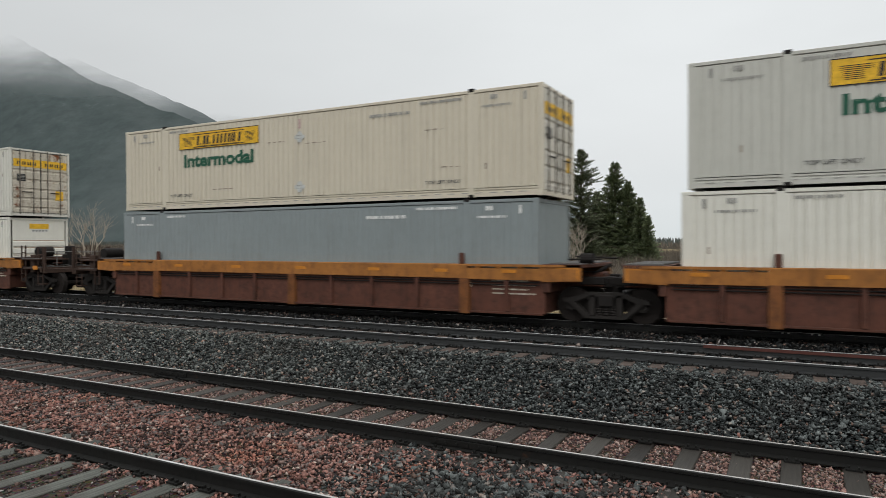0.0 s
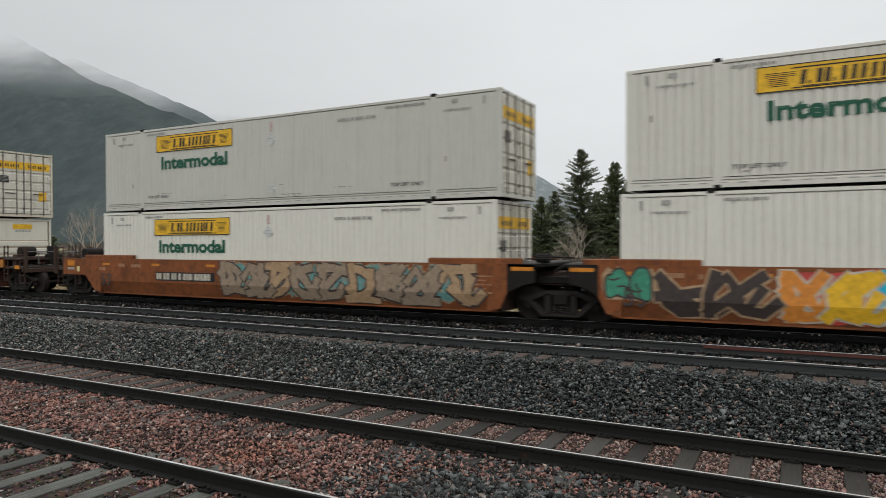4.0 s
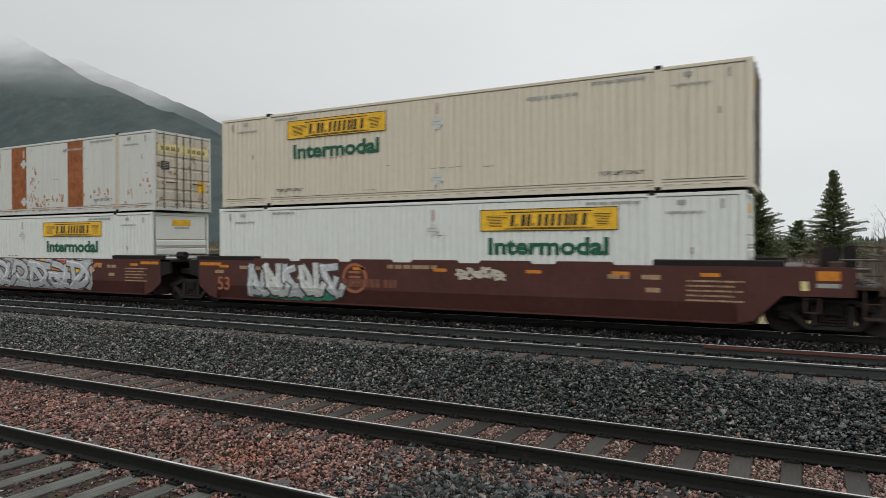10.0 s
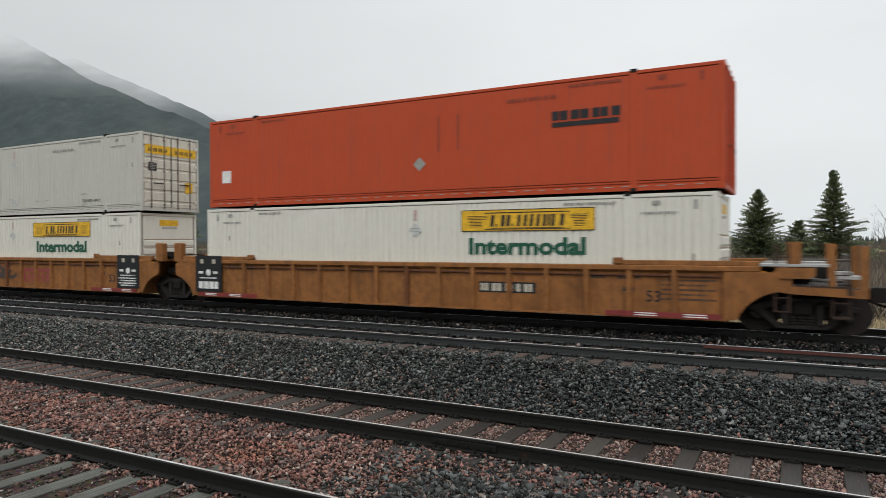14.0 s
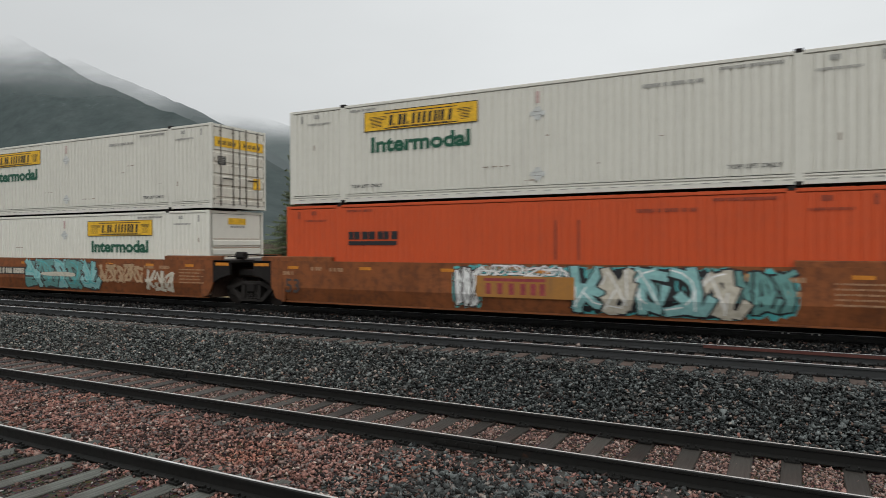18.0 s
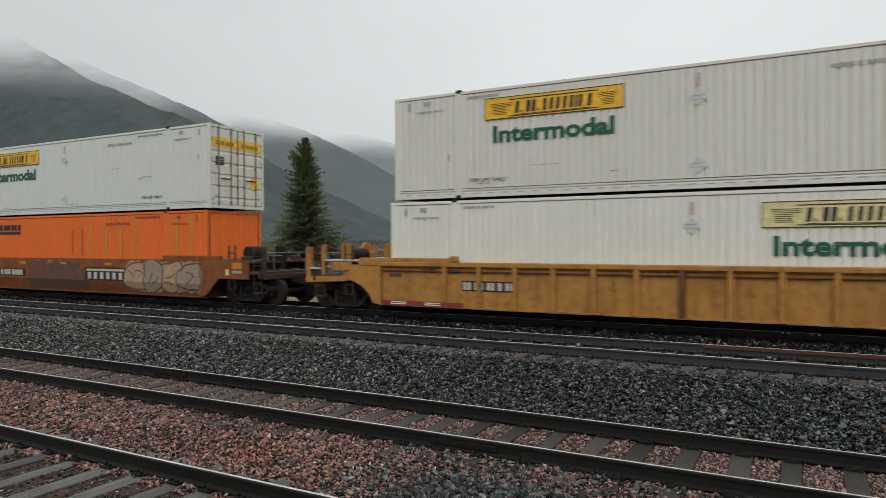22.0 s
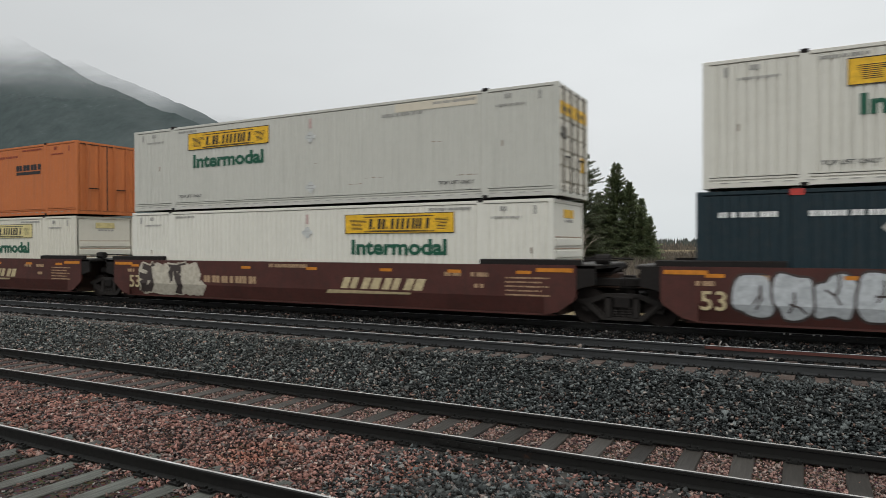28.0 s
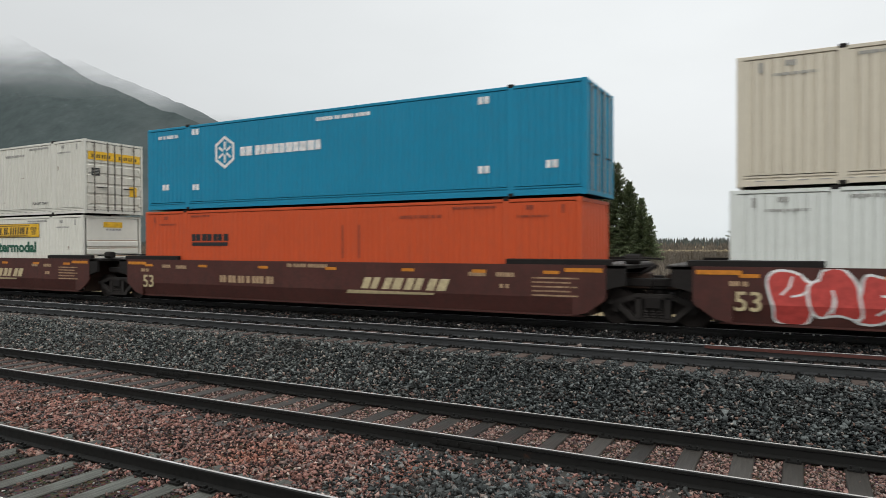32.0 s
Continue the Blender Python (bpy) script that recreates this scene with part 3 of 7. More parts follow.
# ---- containers ----
LONG, WIDE, TALL = 8.075, 1.295, 2.896
FLATTER = ("slate", "blue", "navy", "orange", "bright_orange", "grey", "bluewhite", "rusty", "burnt", "red", "tan_orange")


def corrugated(bm, a, b, z0, z1, deep=0.034, pitch=0.2):
    n = max(2, round((b - a) / pitch))
    p = (b - a) / n
    pts = []
    for i in range(n):
        x = a + i * p
        pts += [(x, -WIDE + 0.004), (x + p * 0.66, -WIDE + 0.004), (x + p * 0.74, -WIDE + 0.004 + deep), (x + p * 0.92, -WIDE + 0.004 + deep)]
    pts += [(b, -WIDE + 0.004), (b, -WIDE + 0.06), (a, -WIDE + 0.06)]
    prism(bm, pts, "z", z0, z1)


def bars_row(bm, x0, x1, z0, z1, seed, y=-WIDE, gap=0.3, wmin=0.6):
    """A line of writing too small to read, as bars."""
    rng = random.Random(seed)
    x, h = x0, z1 - z0
    while x < x1 - h * 0.3:
        w = min(h * rng.uniform(wmin, wmin + 0.35), x1 - x)
        box(bm, x, x + w, y - 0.005, y - 0.0015, z0, z1)
        x += w + h * gap * rng.choice((0.6, 0.6, 0.6, 2.2))


def logo_plate(parent, x, z, w, h, tone, m, key):
    plate = part("sign_plate", "plate %s %s" % (key, tone), lambda bm: box(bm, 0, w, -0.008, 0, 0, h), M[tone], parent, m @ pose(x, -WIDE - 0.003, z), "yellow sign with dark block lettering shapes")

    def marks(bm):
        e = h * 0.035
        for q in ((0, w, 0, e), (0, w, h - e, h), (0, e, 0, h), (w - e, w, 0, h)):
            box(bm, q[0], q[1], -0.012, -0.0085, q[2], q[3])
        s = w / 3.68
        lx, zz0, zz1, k = 0.86 * s, h * 0.22, h * 0.74, 0.035 * s
        for bw, gap in ((0.10, 0.05), (0.05, 0.10), (0.11, 0.045), (0.10, 0.05), (0.05, 0.10), (0.09, 0.09), (0.09, 0.08), (0.09, 0.09), (0.09, 0.08), (0.09, 0.035), (0.07, 0.035), (0.09, 0.14), (0.10, 0.1)):
            a, b = lx, lx + bw * s
            high = zz1 if bw > 0.06 else zz0 + h * 0.12
            q = k * (high - zz0) / (zz1 - zz0)
            prism(bm, [(a, zz0), (b, zz0), (b + q, high), (a + q, high)], "y", -0.012, -0.0085)
            lx = b + gap * s
        box(bm, w * 0.24, w * 0.78, -0.0116, -0.0088, h * 0.84, h * 0.87)
        box(bm, w * 0.24, w * 0.78, -0.0116, -0.0088, h * 0.13, h * 0.16)
        for i in range(8):
            zz = h * (0.2 + 0.07 * i)
            a, b = w * (0.045 + 0.004 * (8 - i)), w * (0.21 - 0.011 * i if i < 5 else 0.16 + 0.012 * i)
            box(bm, a, b - w * 0.01 * abs(i - 4), -0.0116, -0.0088, zz, zz + h * 0.028)
            box(bm, w - b + w * 0.03 + w * 0.012 * abs(i - 3), w - a, -0.0116, -0.0088, zz, zz + h * 0.028)
        box(bm, w * 0.19, w * 0.83, -0.0116, -0.0088, h * 0.82, h * 0.86)
        box(bm, w * 0.19, w * 0.83, -0.0116, -0.0088, h * 0.08, h * 0.12)
    part("sign_lettering", "marks %s" % key, marks, M["black"], plate)


def door_end(box_thing, paint, m, sign, bars="rod"):
    """Two ribbed doors with locking bars at the +x end."""
    for i, s in enumerate((-1, 1)):
        def leaf(bm):
            if not sign:
                pts = [(LONG - 0.05, -0.585), (LONG - 0.01, -0.585)]
                for k in range(3):
                    y = -0.52 + k * 0.36
                    pts += [(LONG - 0.01, y), (LONG - 0.035, y + 0.04), (LONG - 0.035, y + 0.24), (LONG - 0.01, y + 0.28)]
                prism(bm, pts + [(LONG - 0.01, 0.585), (LONG - 0.05, 0.585)], "z", 0.17, 2.77)
                return
            pts = [(LONG - 0.05, 0.17), (LONG - 0.01, 0.17)]
            for k in range(6):
                z = 0.3 + k * 0.4
                pts += [(LONG - 0.01, z), (LONG - 0.035, z + 0.03), (LONG - 0.035, z + 0.09), (LONG - 0.01, z + 0.12)]
            pts += [(LONG - 0.01, 2.77), (LONG - 0.05, 2.77)]
            prism(bm, pts, "y", -0.585, 0.585)
        door = part("door", "door_leaf %s %d" % (paint, bool(sign)), leaf, M[paint], box_thing, m @ pose(0, s * 0.595, 0))
        for y in (-0.3, 0.27):
            def rod(bm):
                tube(bm, (LONG + 0.016, 0, 0.1), (LONG + 0.016, 0, 2.85), 0.02, 8)
                for z in (0.25, 0.8, 1.5, 2.65):
                    box(bm, LONG - 0.01, LONG + 0.025, -0.04, 0.04, z - 0.02, z + 0.02)
            part("locking_bar", "locking_bar " + bars, rod, M[bars], door, pose(0, y, 0))
        part("door_handle", "door_handle", lambda bm: box(bm, LONG + 0.03, LONG + 0.05, -0.22, 0.2, 1.02, 1.06), M["gear"], door)
        for z in (0.4, 1.1, 1.8, 2.5):
            part("hinge", "hinge " + paint, lambda bm: box(bm, LONG - 0.02, LONG + 0.012, -0.07, 0.05, -0.06, 0.06), M[paint], door, pose(0, s * 0.55, z))
        if sign:
            plate = part("door_sign", "door_sign " + sign, lambda bm: box(bm, LONG - 0.008, LONG + 0.002, -0.56, 0.56, 2.12, 2.45), M[sign], door, label="yellow sign panel")
            part("sign_lettering", "door_marks", lambda bm: [box(bm, LONG + 0.002, LONG + 0.005, y, y + 0.055, 2.2, 2.34) for y in (-0.42, -0.33, -0.2, -0.11, 0.02, 0.12, 0.24, 0.33)], M["black"], plate)
        if paint == "door_burnt":
            part("logo", "door_logo", lambda bm: [box(bm, LONG - 0.008, LONG + 0.004, -0.5, 0.45, 1.95, 2.02), box(bm, LONG - 0.008, LONG + 0.004, -0.5, 0.45, 2.06, 2.2)], M["black"], door, label="dark logo bars")
            part("placard", "white_card", lambda bm: box(bm, LONG - 0.008, LONG + 0.004, 0.1, 0.36, 0.7, 1.2), M["whitemark"], door, label="white paper card")
        if sign and not i:
            card = part("data_card", "data_card", lambda bm: box(bm, LONG - 0.006, LONG + 0.004, -0.42, -0.06, 1.5, 1.8), M["darkpanel"], door, label="small black data card")
            part("card_line", "card_line", lambda bm: [box(bm, LONG + 0.004, LONG + 0.006, -0.38, -0.1, z, z + 0.02) for z in (1.56, 1.62, 1.68, 1.74)], M["greymark"], card, kind="stuff")
        if sign and i:
            part("placard", "door_card", lambda bm: box(bm, LONG - 0.006, LONG + 0.004, 0.05, 0.4, 0.75, 1.15), M["yellow"], door, label="yellow square card")
    for k, (y, z0, z1) in enumerate(((0.022, 0.17, 2.77), (1.2, 0.13, 0.165), (1.2, 2.775, 2.81))):
        part("door_seal", "door_seal %d" % k, lambda bm: box(bm, LONG - 0.03, LONG - 0.004, -y, y, z0, z1), M["rubber"], box_thing, m)


def nose_end(box_thing, paint, m, sign):
    """The closed front at the -x end, with pressed horizontal ribs."""
    def sheet(bm):
        if sign:
            pts = [(-LONG + 0.05, 0.17), (-LONG + 0.02, 0.17)]
            for k in range(5):
                z = 0.42 + k * 0.31
                pts += [(-LONG + 0.02, z), (-LONG - 0.02, z + 0.02), (-LONG - 0.02, z + 0.19), (-LONG + 0.02, z + 0.21)]
            pts += [(-LONG + 0.02, 2.78), (-LONG + 0.05, 2.78)]
            prism(bm, pts, "y", -1.14, 1.14)
        else:
            pts = [(-LONG + 0.05, -1.14), (-LONG + 0.02, -1.14)]
            for k in range(7):
                y = -1.05 + k * 0.3
                pts += [(-LONG + 0.02, y), (-LONG - 0.01, y + 0.05), (-LONG - 0.01, y + 0.2), (-LONG + 0.02, y + 0.25)]
            pts += [(-LONG + 0.02, 1.14), (-LONG + 0.05, 1.14)]
            prism(bm, pts, "z", 0.17, 2.78)
    wall = part("front_wall", "front_wall %s %d" % (paint, bool(sign)), sheet, M[paint], box_thing, m)
    if sign:
        for k in range(5):
            part("rust_line", "rust_line", lambda bm: box(bm, -LONG + 0.008, -LONG + 0.019, -1.1, 1.1, 0, 0.022), M["ribrust"], wall, pose(0, 0, 0.655 + k * 0.31), label="rust-stained groove")
    if sign:
        part("small_sign", "nose_sign " + sign, lambda bm: box(bm, -LONG + 0.006, -LONG + 0.018, -0.42, 0.42, 2.42, 2.64), M[sign], wall, label="small yellow sign")
        part("writing", "nose_bars", lambda bm: [box(bm, -LONG + 0.012, -LONG + 0.018, y, y + 0.1, 2.3, 2.37) for y in (-0.36, -0.22, -0.08, 0.06, 0.2)], M["greymark"], wall)


CARDED = []


def container(label, paint, turned=False, style="signed", sign="yellow", words=True, doors="door", extra=None, hang=-1, logo=(-5.7, 1.68)):
    """A 53-foot box: rails, posts at the ends and at the 40-foot lifting points, ribbed sides, roof, doors and front.
    turned: the doors face -x. The marked side is always the one towards -y."""
    c = tagged(new("container"), label, "shipping container", "containers on the train")
    body = pose(0, 0, 0, 0, 0, 180) if turned else pose(0, 0, 0)
    ident = pose(0, 0, 0)
    flip = pose(0, 0, 0, 0, 0, 180)
    pm = M[paint]
    for k, m in enumerate((ident, flip)):
        for a, b in ((-7.93, -6.13), (-5.93, 5.93), (6.13, 7.93)):
            part("side_panel", "side %s %.1f" % (paint, a), lambda bm: corrugated(bm, a, b, 0.262, 2.79, (0.008 if paint in ("burnt", "red", "tan_orange") else 0.016) if paint in FLATTER else 0.028), pm, c, m)
        part("top_rail", "top_rail " + paint, lambda bm: box(bm, -LONG, LONG, -WIDE - 0.002, -WIDE + 0.07, 2.81, 2.89, 0.006), pm, c, m)
        part("bottom_rail", "bottom_rail " + paint, lambda bm: prism(bm, [(-WIDE, 0.02), (-WIDE, 0.15), (-WIDE + 0.02, 0.165), (-WIDE + 0.02, 0.19), (-WIDE - 0.004, 0.2), (-WIDE - 0.004, 0.24), (-WIDE + 0.07, 0.24), (-WIDE + 0.07, 0.02)], "x", -LONG, LONG), pm, c, m)
        for x in (-6.03, 6.03):
            stained = doors == "door_rust" and paint in ("cream", "rusty")
            post = part("lifting_post", "lift %s %d" % (paint, stained), lambda bm: box(bm, -0.1, 0.1, -WIDE - 0.006, -WIDE + 0.08, 0.0, 2.85, 0.008), M["gold"] if style == "banner_gold" else M["poststain"] if stained else pm, c, m @ pose(x, 0, 0))
            for z in (-0.01, 2.835):
                part("corner_casting", "casting", lambda bm: box(bm, -0.085, 0.085, -WIDE - 0.012, -WIDE + 0.16, 0, 0.1, 0.012), M["gear"], post, pose(0, 0, z))
    for x in (-LONG + 0.075, LONG - 0.075):
        for y in (-1, 1):
            part("corner_post", "corner %s %d" % (paint, y), lambda bm: box(bm, -0.075, 0.075, y * (WIDE + 0.001) - 0.09 * (y > 0), y * (WIDE + 0.001) + 0.09 * (y < 0), 0, TALL, 0.01), pm, c, pose(x, 0, 0))
    def roof(bm):
        pts = [(-LONG + 0.02, 2.8), (-LONG + 0.02, 2.86)]
        for x in np.arange(-7.8, 7.6, 0.45):
            pts += [(x, 2.86), (x + 0.03, 2.872), (x + 0.19, 2.872), (x + 0.22, 2.86)]
        prism(bm, pts + [(LONG - 0.02, 2.86), (LONG - 0.02, 2.8)], "y", -WIDE + 0.05, WIDE - 0.05)
    part("roof", "roof " + paint, roof, pm, c)
    part("floor_frame", "floor_frame", lambda bm: [box(bm, -LONG + 0.04, LONG - 0.04, -WIDE + 0.07, WIDE - 0.07, 0.13, 0.22)] + [box(bm, x, x + 0.08, -WIDE + 0.07, WIDE - 0.07, 0.03, 0.13) for x in np.arange(-7.8, 7.8, 0.6)], M["gear"], c)
    for e in (-1, 1):
        part("header", "header %s" % paint, lambda bm: box(bm, LONG - 0.08, LONG - 0.004, -1.2, 1.2, 2.79, 2.88), pm, c, ident if e > 0 else flip)
        part("sill", "sill %s" % paint, lambda bm: box(bm, LONG - 0.08, LONG - 0.004, -1.2, 1.2, 0.02, 0.16), pm, c, ident if e > 0 else flip)
    door_end(c, doors, body, sign if style in ("signed", "plainsigned") else "", "rod" if doors in ("door", "door_rust") else "greymark" if doors == "blue" else doors)
    nose_end(c, paint, body, ("paleyellow" if sign == "paleyellow" else "yellow") if style == "signed" else "")
    # marks on the side towards the camera; nose is the end they are laid out from
    nose = 1 if turned else -1
    if hang > 0:
        nose = -nose

    def along(d, w):
        return (-LONG + d) if nose < 0 else (LONG - d - w)
    if style == "signed":
        logo_plate(c, along(2.83, 3.68), 2.04, 3.68, 0.575, sign, ident, "side")
        if words:
            if paint == "palecream" and sign == "yellow":
                part("backing", "backing", lambda bm: box(bm, -0.08, 3.3, -0.003, 0.0, -0.1, 0.52), M["whitemark"], c, pose(along(3.06, 3.22), -WIDE + 0.002, 1.42), "white sticker behind the lettering")
            me = word("Intermodal", 0.45, M["green"], 0.04, 3.22)
            ob = new("lettering", me)
            ob.parent = c
            ob.matrix_basis = pose(along(3.06, 3.22), -WIDE - 0.004, 1.42)
            tagged(ob, "bold dark green lettering Intermodal")
        for x in (-5.72, 4.62):
            ob = new("lettering", word("TOP LIFT ONLY", 0.1, M["darkmark"], 0.02, 1.1))
            ob.parent = c
            ob.matrix_basis = pose(x, -WIDE - 0.004, 0.42)
        for z in (0.55, 2.1):
            holder = part("placard_holder", "placard", lambda bm: prism(bm, [(-0.2, 0.05), (-0.2, -0.05), (-0.13, -0.06), (-0.05, -0.17), (0.05, -0.17), (0.13, -0.06), (0.2, -0.05), (0.2, 0.05), (0.13, 0.06), (0.05, 0.17), (-0.05, 0.17), (-0.13, 0.06)], "y", -0.008, 0.0), M["placard"], c, pose(0.12, -WIDE - 0.002, z), "pale diamond placard holder")
            part("clip", "placard_clip", lambda bm: [box(bm, -0.12, 0.12, -0.012, -0.0085, q, q + 0.014) for q in (-0.05, 0.04)], M["placardline"], holder)
        rng = random.Random(len(CARDED))
        CARDED.append(c)

        def scuffs(bm):
            for _ in range(5):
                x, z = rng.uniform(-5.6, 5.6), rng.choice((rng.uniform(0.3, 0.9), rng.uniform(0.3, 2.0)))
                for k in range(rng.randint(1, 4)):
                    w = rng.uniform(0.05, 0.2)
                    box(bm, x, x + w, -WIDE - 0.002, -WIDE + 0.01, z, z + rng.uniform(0.012, 0.035))
                    x += w + rng.uniform(0.03, 0.12)
            for x in (rng.uniform(-7.6, -6.3), rng.uniform(6.3, 7.6)):
                z = rng.uniform(0.7, 1.9)
                box(bm, x, x + 0.05, -WIDE - 0.002, -WIDE + 0.01, z, z + 0.16)
        part("scuff", "scuffs %d" % len(CARDED), scuffs, M["scuff"], c, label="brown scrapes on the ribs", kind="stuff")
        part("red_label", "red_label", lambda bm: box(bm, -0.05, 0.05, -0.006, 0, 0, 0.3), M["palered"] if sign == "yellow" else M["greymark"], c, pose(0.12, -WIDE - 0.002, 2.36))
    if style in ("signed", "plainsigned", "banner", "banner_gold", "striped", "slate"):
        tone = "whitemark" if style == "slate" else ("faintred" if "banner" in style or style == "striped" else "greymark")

        def number(bm):
            bars_row(bm, 2.75, 4.1, 2.44, 2.53, 5)
            bars_row(bm, 4.45, 5.75, 2.66, 2.73, 6)
            bars_row(bm, -5.75, -4.85, 2.66, 2.73, 7)
            bars_row(bm, 6.35, 7.2, 2.4, 2.46, 8)
            bars_row(bm, -7.35, -6.5, 2.4, 2.46, 8)
            bars_row(bm, 6.6, 6.85, 2.6, 2.72, 9)
            bars_row(bm, -7.1, -6.85, 2.6, 2.72, 9)
            box(bm, 7.55, 7.62, -WIDE - 0.005, -WIDE - 0.001, 2.5, 2.72)
            box(bm, -7.62, -7.55, -WIDE - 0.005, -WIDE - 0.001, 2.5, 2.72)
        part("stencilling", "markings " + tone, number, M[tone], c, label="small rows of stencilled marks", kind="stuff")

        def strip(bm):
            for x in np.arange(-7.7, 7.7, 0.42):
                box(bm, x, x + 0.2, -WIDE - 0.006, -WIDE - 0.003, 0.115, 0.135)
        part("rail_strip", "rail_strip", strip, M["greymark"], c, kind="stuff")
    if "banner" in style or style == "striped":
        part("logo", "banner_bars", lambda bm: [bars_row(bm, 0, 1.75, 0.17, 0.40, 3, wmin=0.75, gap=0.15), box(bm, 0, 1.7, -WIDE - 0.005, -WIDE - 0.0015, 0, 0.12)], M["black"], c, pose(logo[0], 0, logo[1]), "black block logo with an underline")
        part("placard_holder", "placard_dull", lambda bm: prism(bm, [(-0.2, 0), (0, -0.2), (0.2, 0), (0, 0.2)], "y", -0.008, 0.0), M["greymark"], c, pose(0.12, -WIDE - 0.002, 1.0), "diamond placard holder")
        part("stencil", "tall_bars", lambda bm: [box(bm, x, x + 0.06, -WIDE - 0.004, -WIDE - 0.001, 1.3, 2.3) for x in (0.7, 1.3)], M["faintred"], c, pose(0, 0, 0))
    if style == "banner_gold":
        for x in (-6.03, 6.03):
            for d in (-0.2, 0.2):
                part("gold_post", "gold_post", lambda bm: box(bm, -0.1, 0.1, -WIDE - 0.008, -WIDE + 0.02, 0.24, 2.81, 0.008), M["gold"], c, pose(x + d, 0, 0), "ochre painted post")
    if style == "striped":
        for x in (-7.1, -5.4, -4.6, 1.9, 2.75, 3.6, 4.45, 6.6, 7.3):
            part("stripe", "stripe", lambda bm: box(bm, -0.075, 0.075, -WIDE - 0.004, -WIDE + 0.02, 0.25, 2.8), M["band"], c, pose(x, 0, 0), "faded yellow upright band")
    if extra:
        extra(c)
    return c


def mark_box(name, c, x0, x1, z0, z1, mat, label, proud=0.004):
    part(name, "%s %.2f %.2f %.2f %.2f %s" % (name, x0, x1, z0, z1, mat), lambda bm: box(bm, x0, x1, -WIDE - proud, -WIDE + 0.03, z0, z1), M[mat], c, label=label)


def rust_panels(c):
    for x0, x1 in ((-0.75, 0.25), (3.05, 4.0)):
        mark_box("rust_panel", c, x0, x1, 0.25, 2.8, "rustpanel", "rust-brown bare panel")
    rng = random.Random(77)

    def stains(bm):
        for cx, cz, wide, high, n in ((-2.9, 0.55, 0.75, 0.35, 46), (-2.3, 1.5, 0.4, 0.45, 12), (0.8, 1.35, 0.3, 0.35, 14), (0.9, 0.5, 0.8, 0.3, 22), (-4.6, 0.5, 0.9, 0.2, 16), (2.2, 0.5, 0.8, 0.2, 16), (-7.4, 1.0, 0.3, 0.6, 8), (5.2, 0.6, 0.9, 0.3, 14), (7.2, 1.0, 0.5, 0.6, 10)):
            for _ in range(n):
                x, z = rng.gauss(cx, wide * 0.6), min(2.6, max(0.3, rng.gauss(cz, high * 0.6)))
                w, h = rng.uniform(0.03, 0.11), rng.uniform(0.03, 0.2)
                k = rng.uniform(-0.04, 0.04)
                prism(bm, [(x, z), (x + w, z + k), (x + w * 0.8, z + h), (x + w * 0.2, z + h * 0.9)], "y", -WIDE - 0.0015, -WIDE + 0.012)
        for z in (0.245, 0.16):
            x = -7.9
            while x < 7.9:
                w = rng.uniform(0.1, 0.7)
                box(bm, x, x + w, -WIDE - 0.006, -WIDE + 0.01, z, z + rng.uniform(0.01, 0.03))
                x += w + rng.uniform(0.1, 0.9)
    part("rust_stain", "rust_stains", stains, M["ruststain"], c, label="rust stains breaking through the white paint", kind="stuff")


def white_card(c):
    mark_box("card", c, -7.5, -7.1, 0.8, 1.2, "whitemark", "small white card")


def primer(c):
    mark_box("primer_panel", c, 6.2, 7.9, 0.25, 2.78, "redpatch", "dull red primer panel")


def top_patch(c):
    mark_box("repair_patch", c, 3.2, 5.8, 2.55, 2.78, "cream", "tan repair patch under the top rail")


def rust_edge(c):
    mark_box("rust_patch", c, 1.2, 1.9, 2.68, 2.8, "rustpanel", "rust patch on the top rail")


def hexmark(c):
    def ring(bm):
        for k in range(6):
            a, b = radians(30 + 60 * k), radians(90 + 60 * k)
            p = [(r * math.cos(t), r * math.sin(t) * 1.1) for r, t in ((0.5, a), (0.5, b), (0.4, b), (0.4, a))]
            prism(bm, p, "y", -0.006, 0)
            d = Vector((math.cos(a), math.sin(a) * 1.1))
            n = Vector((-d.y, d.x)) * 0.04
            prism(bm, [tuple(d * 0.08 + n), tuple(d * 0.32 + n), tuple(d * 0.32 - n), tuple(d * 0.08 - n)], "y", -0.006, 0)
    part("emblem", "hexagon", ring, M["whitemark"], c, pose(-4.25, -WIDE - 0.002, 1.86), "white hexagon emblem")
    part("logo", "hexmark_bars", lambda bm: bars_row(bm, -3.55, -0.15, 1.68, 1.98, 4, wmin=0.62, gap=0.22), M["whitemark"], c, label="row of white block shapes")

    def small(bm):
        bars_row(bm, -7.5, -6.5, 2.5, 2.62, 1)
        bars_row(bm, -0.4, 1.6, 2.55, 2.66, 2)
        for x, z in ((-7.3, 0.7), (-5.8, 0.65), (5.1, 0.65), (7.0, 0.7), (-5.8, 2.55), (5.1, 2.5)):
            bars_row(bm, x, x + 0.4, z, z + 0.2, 3)
    part("stencilling", "hexmark_small", small, M["whitemark"], c, kind="stuff")


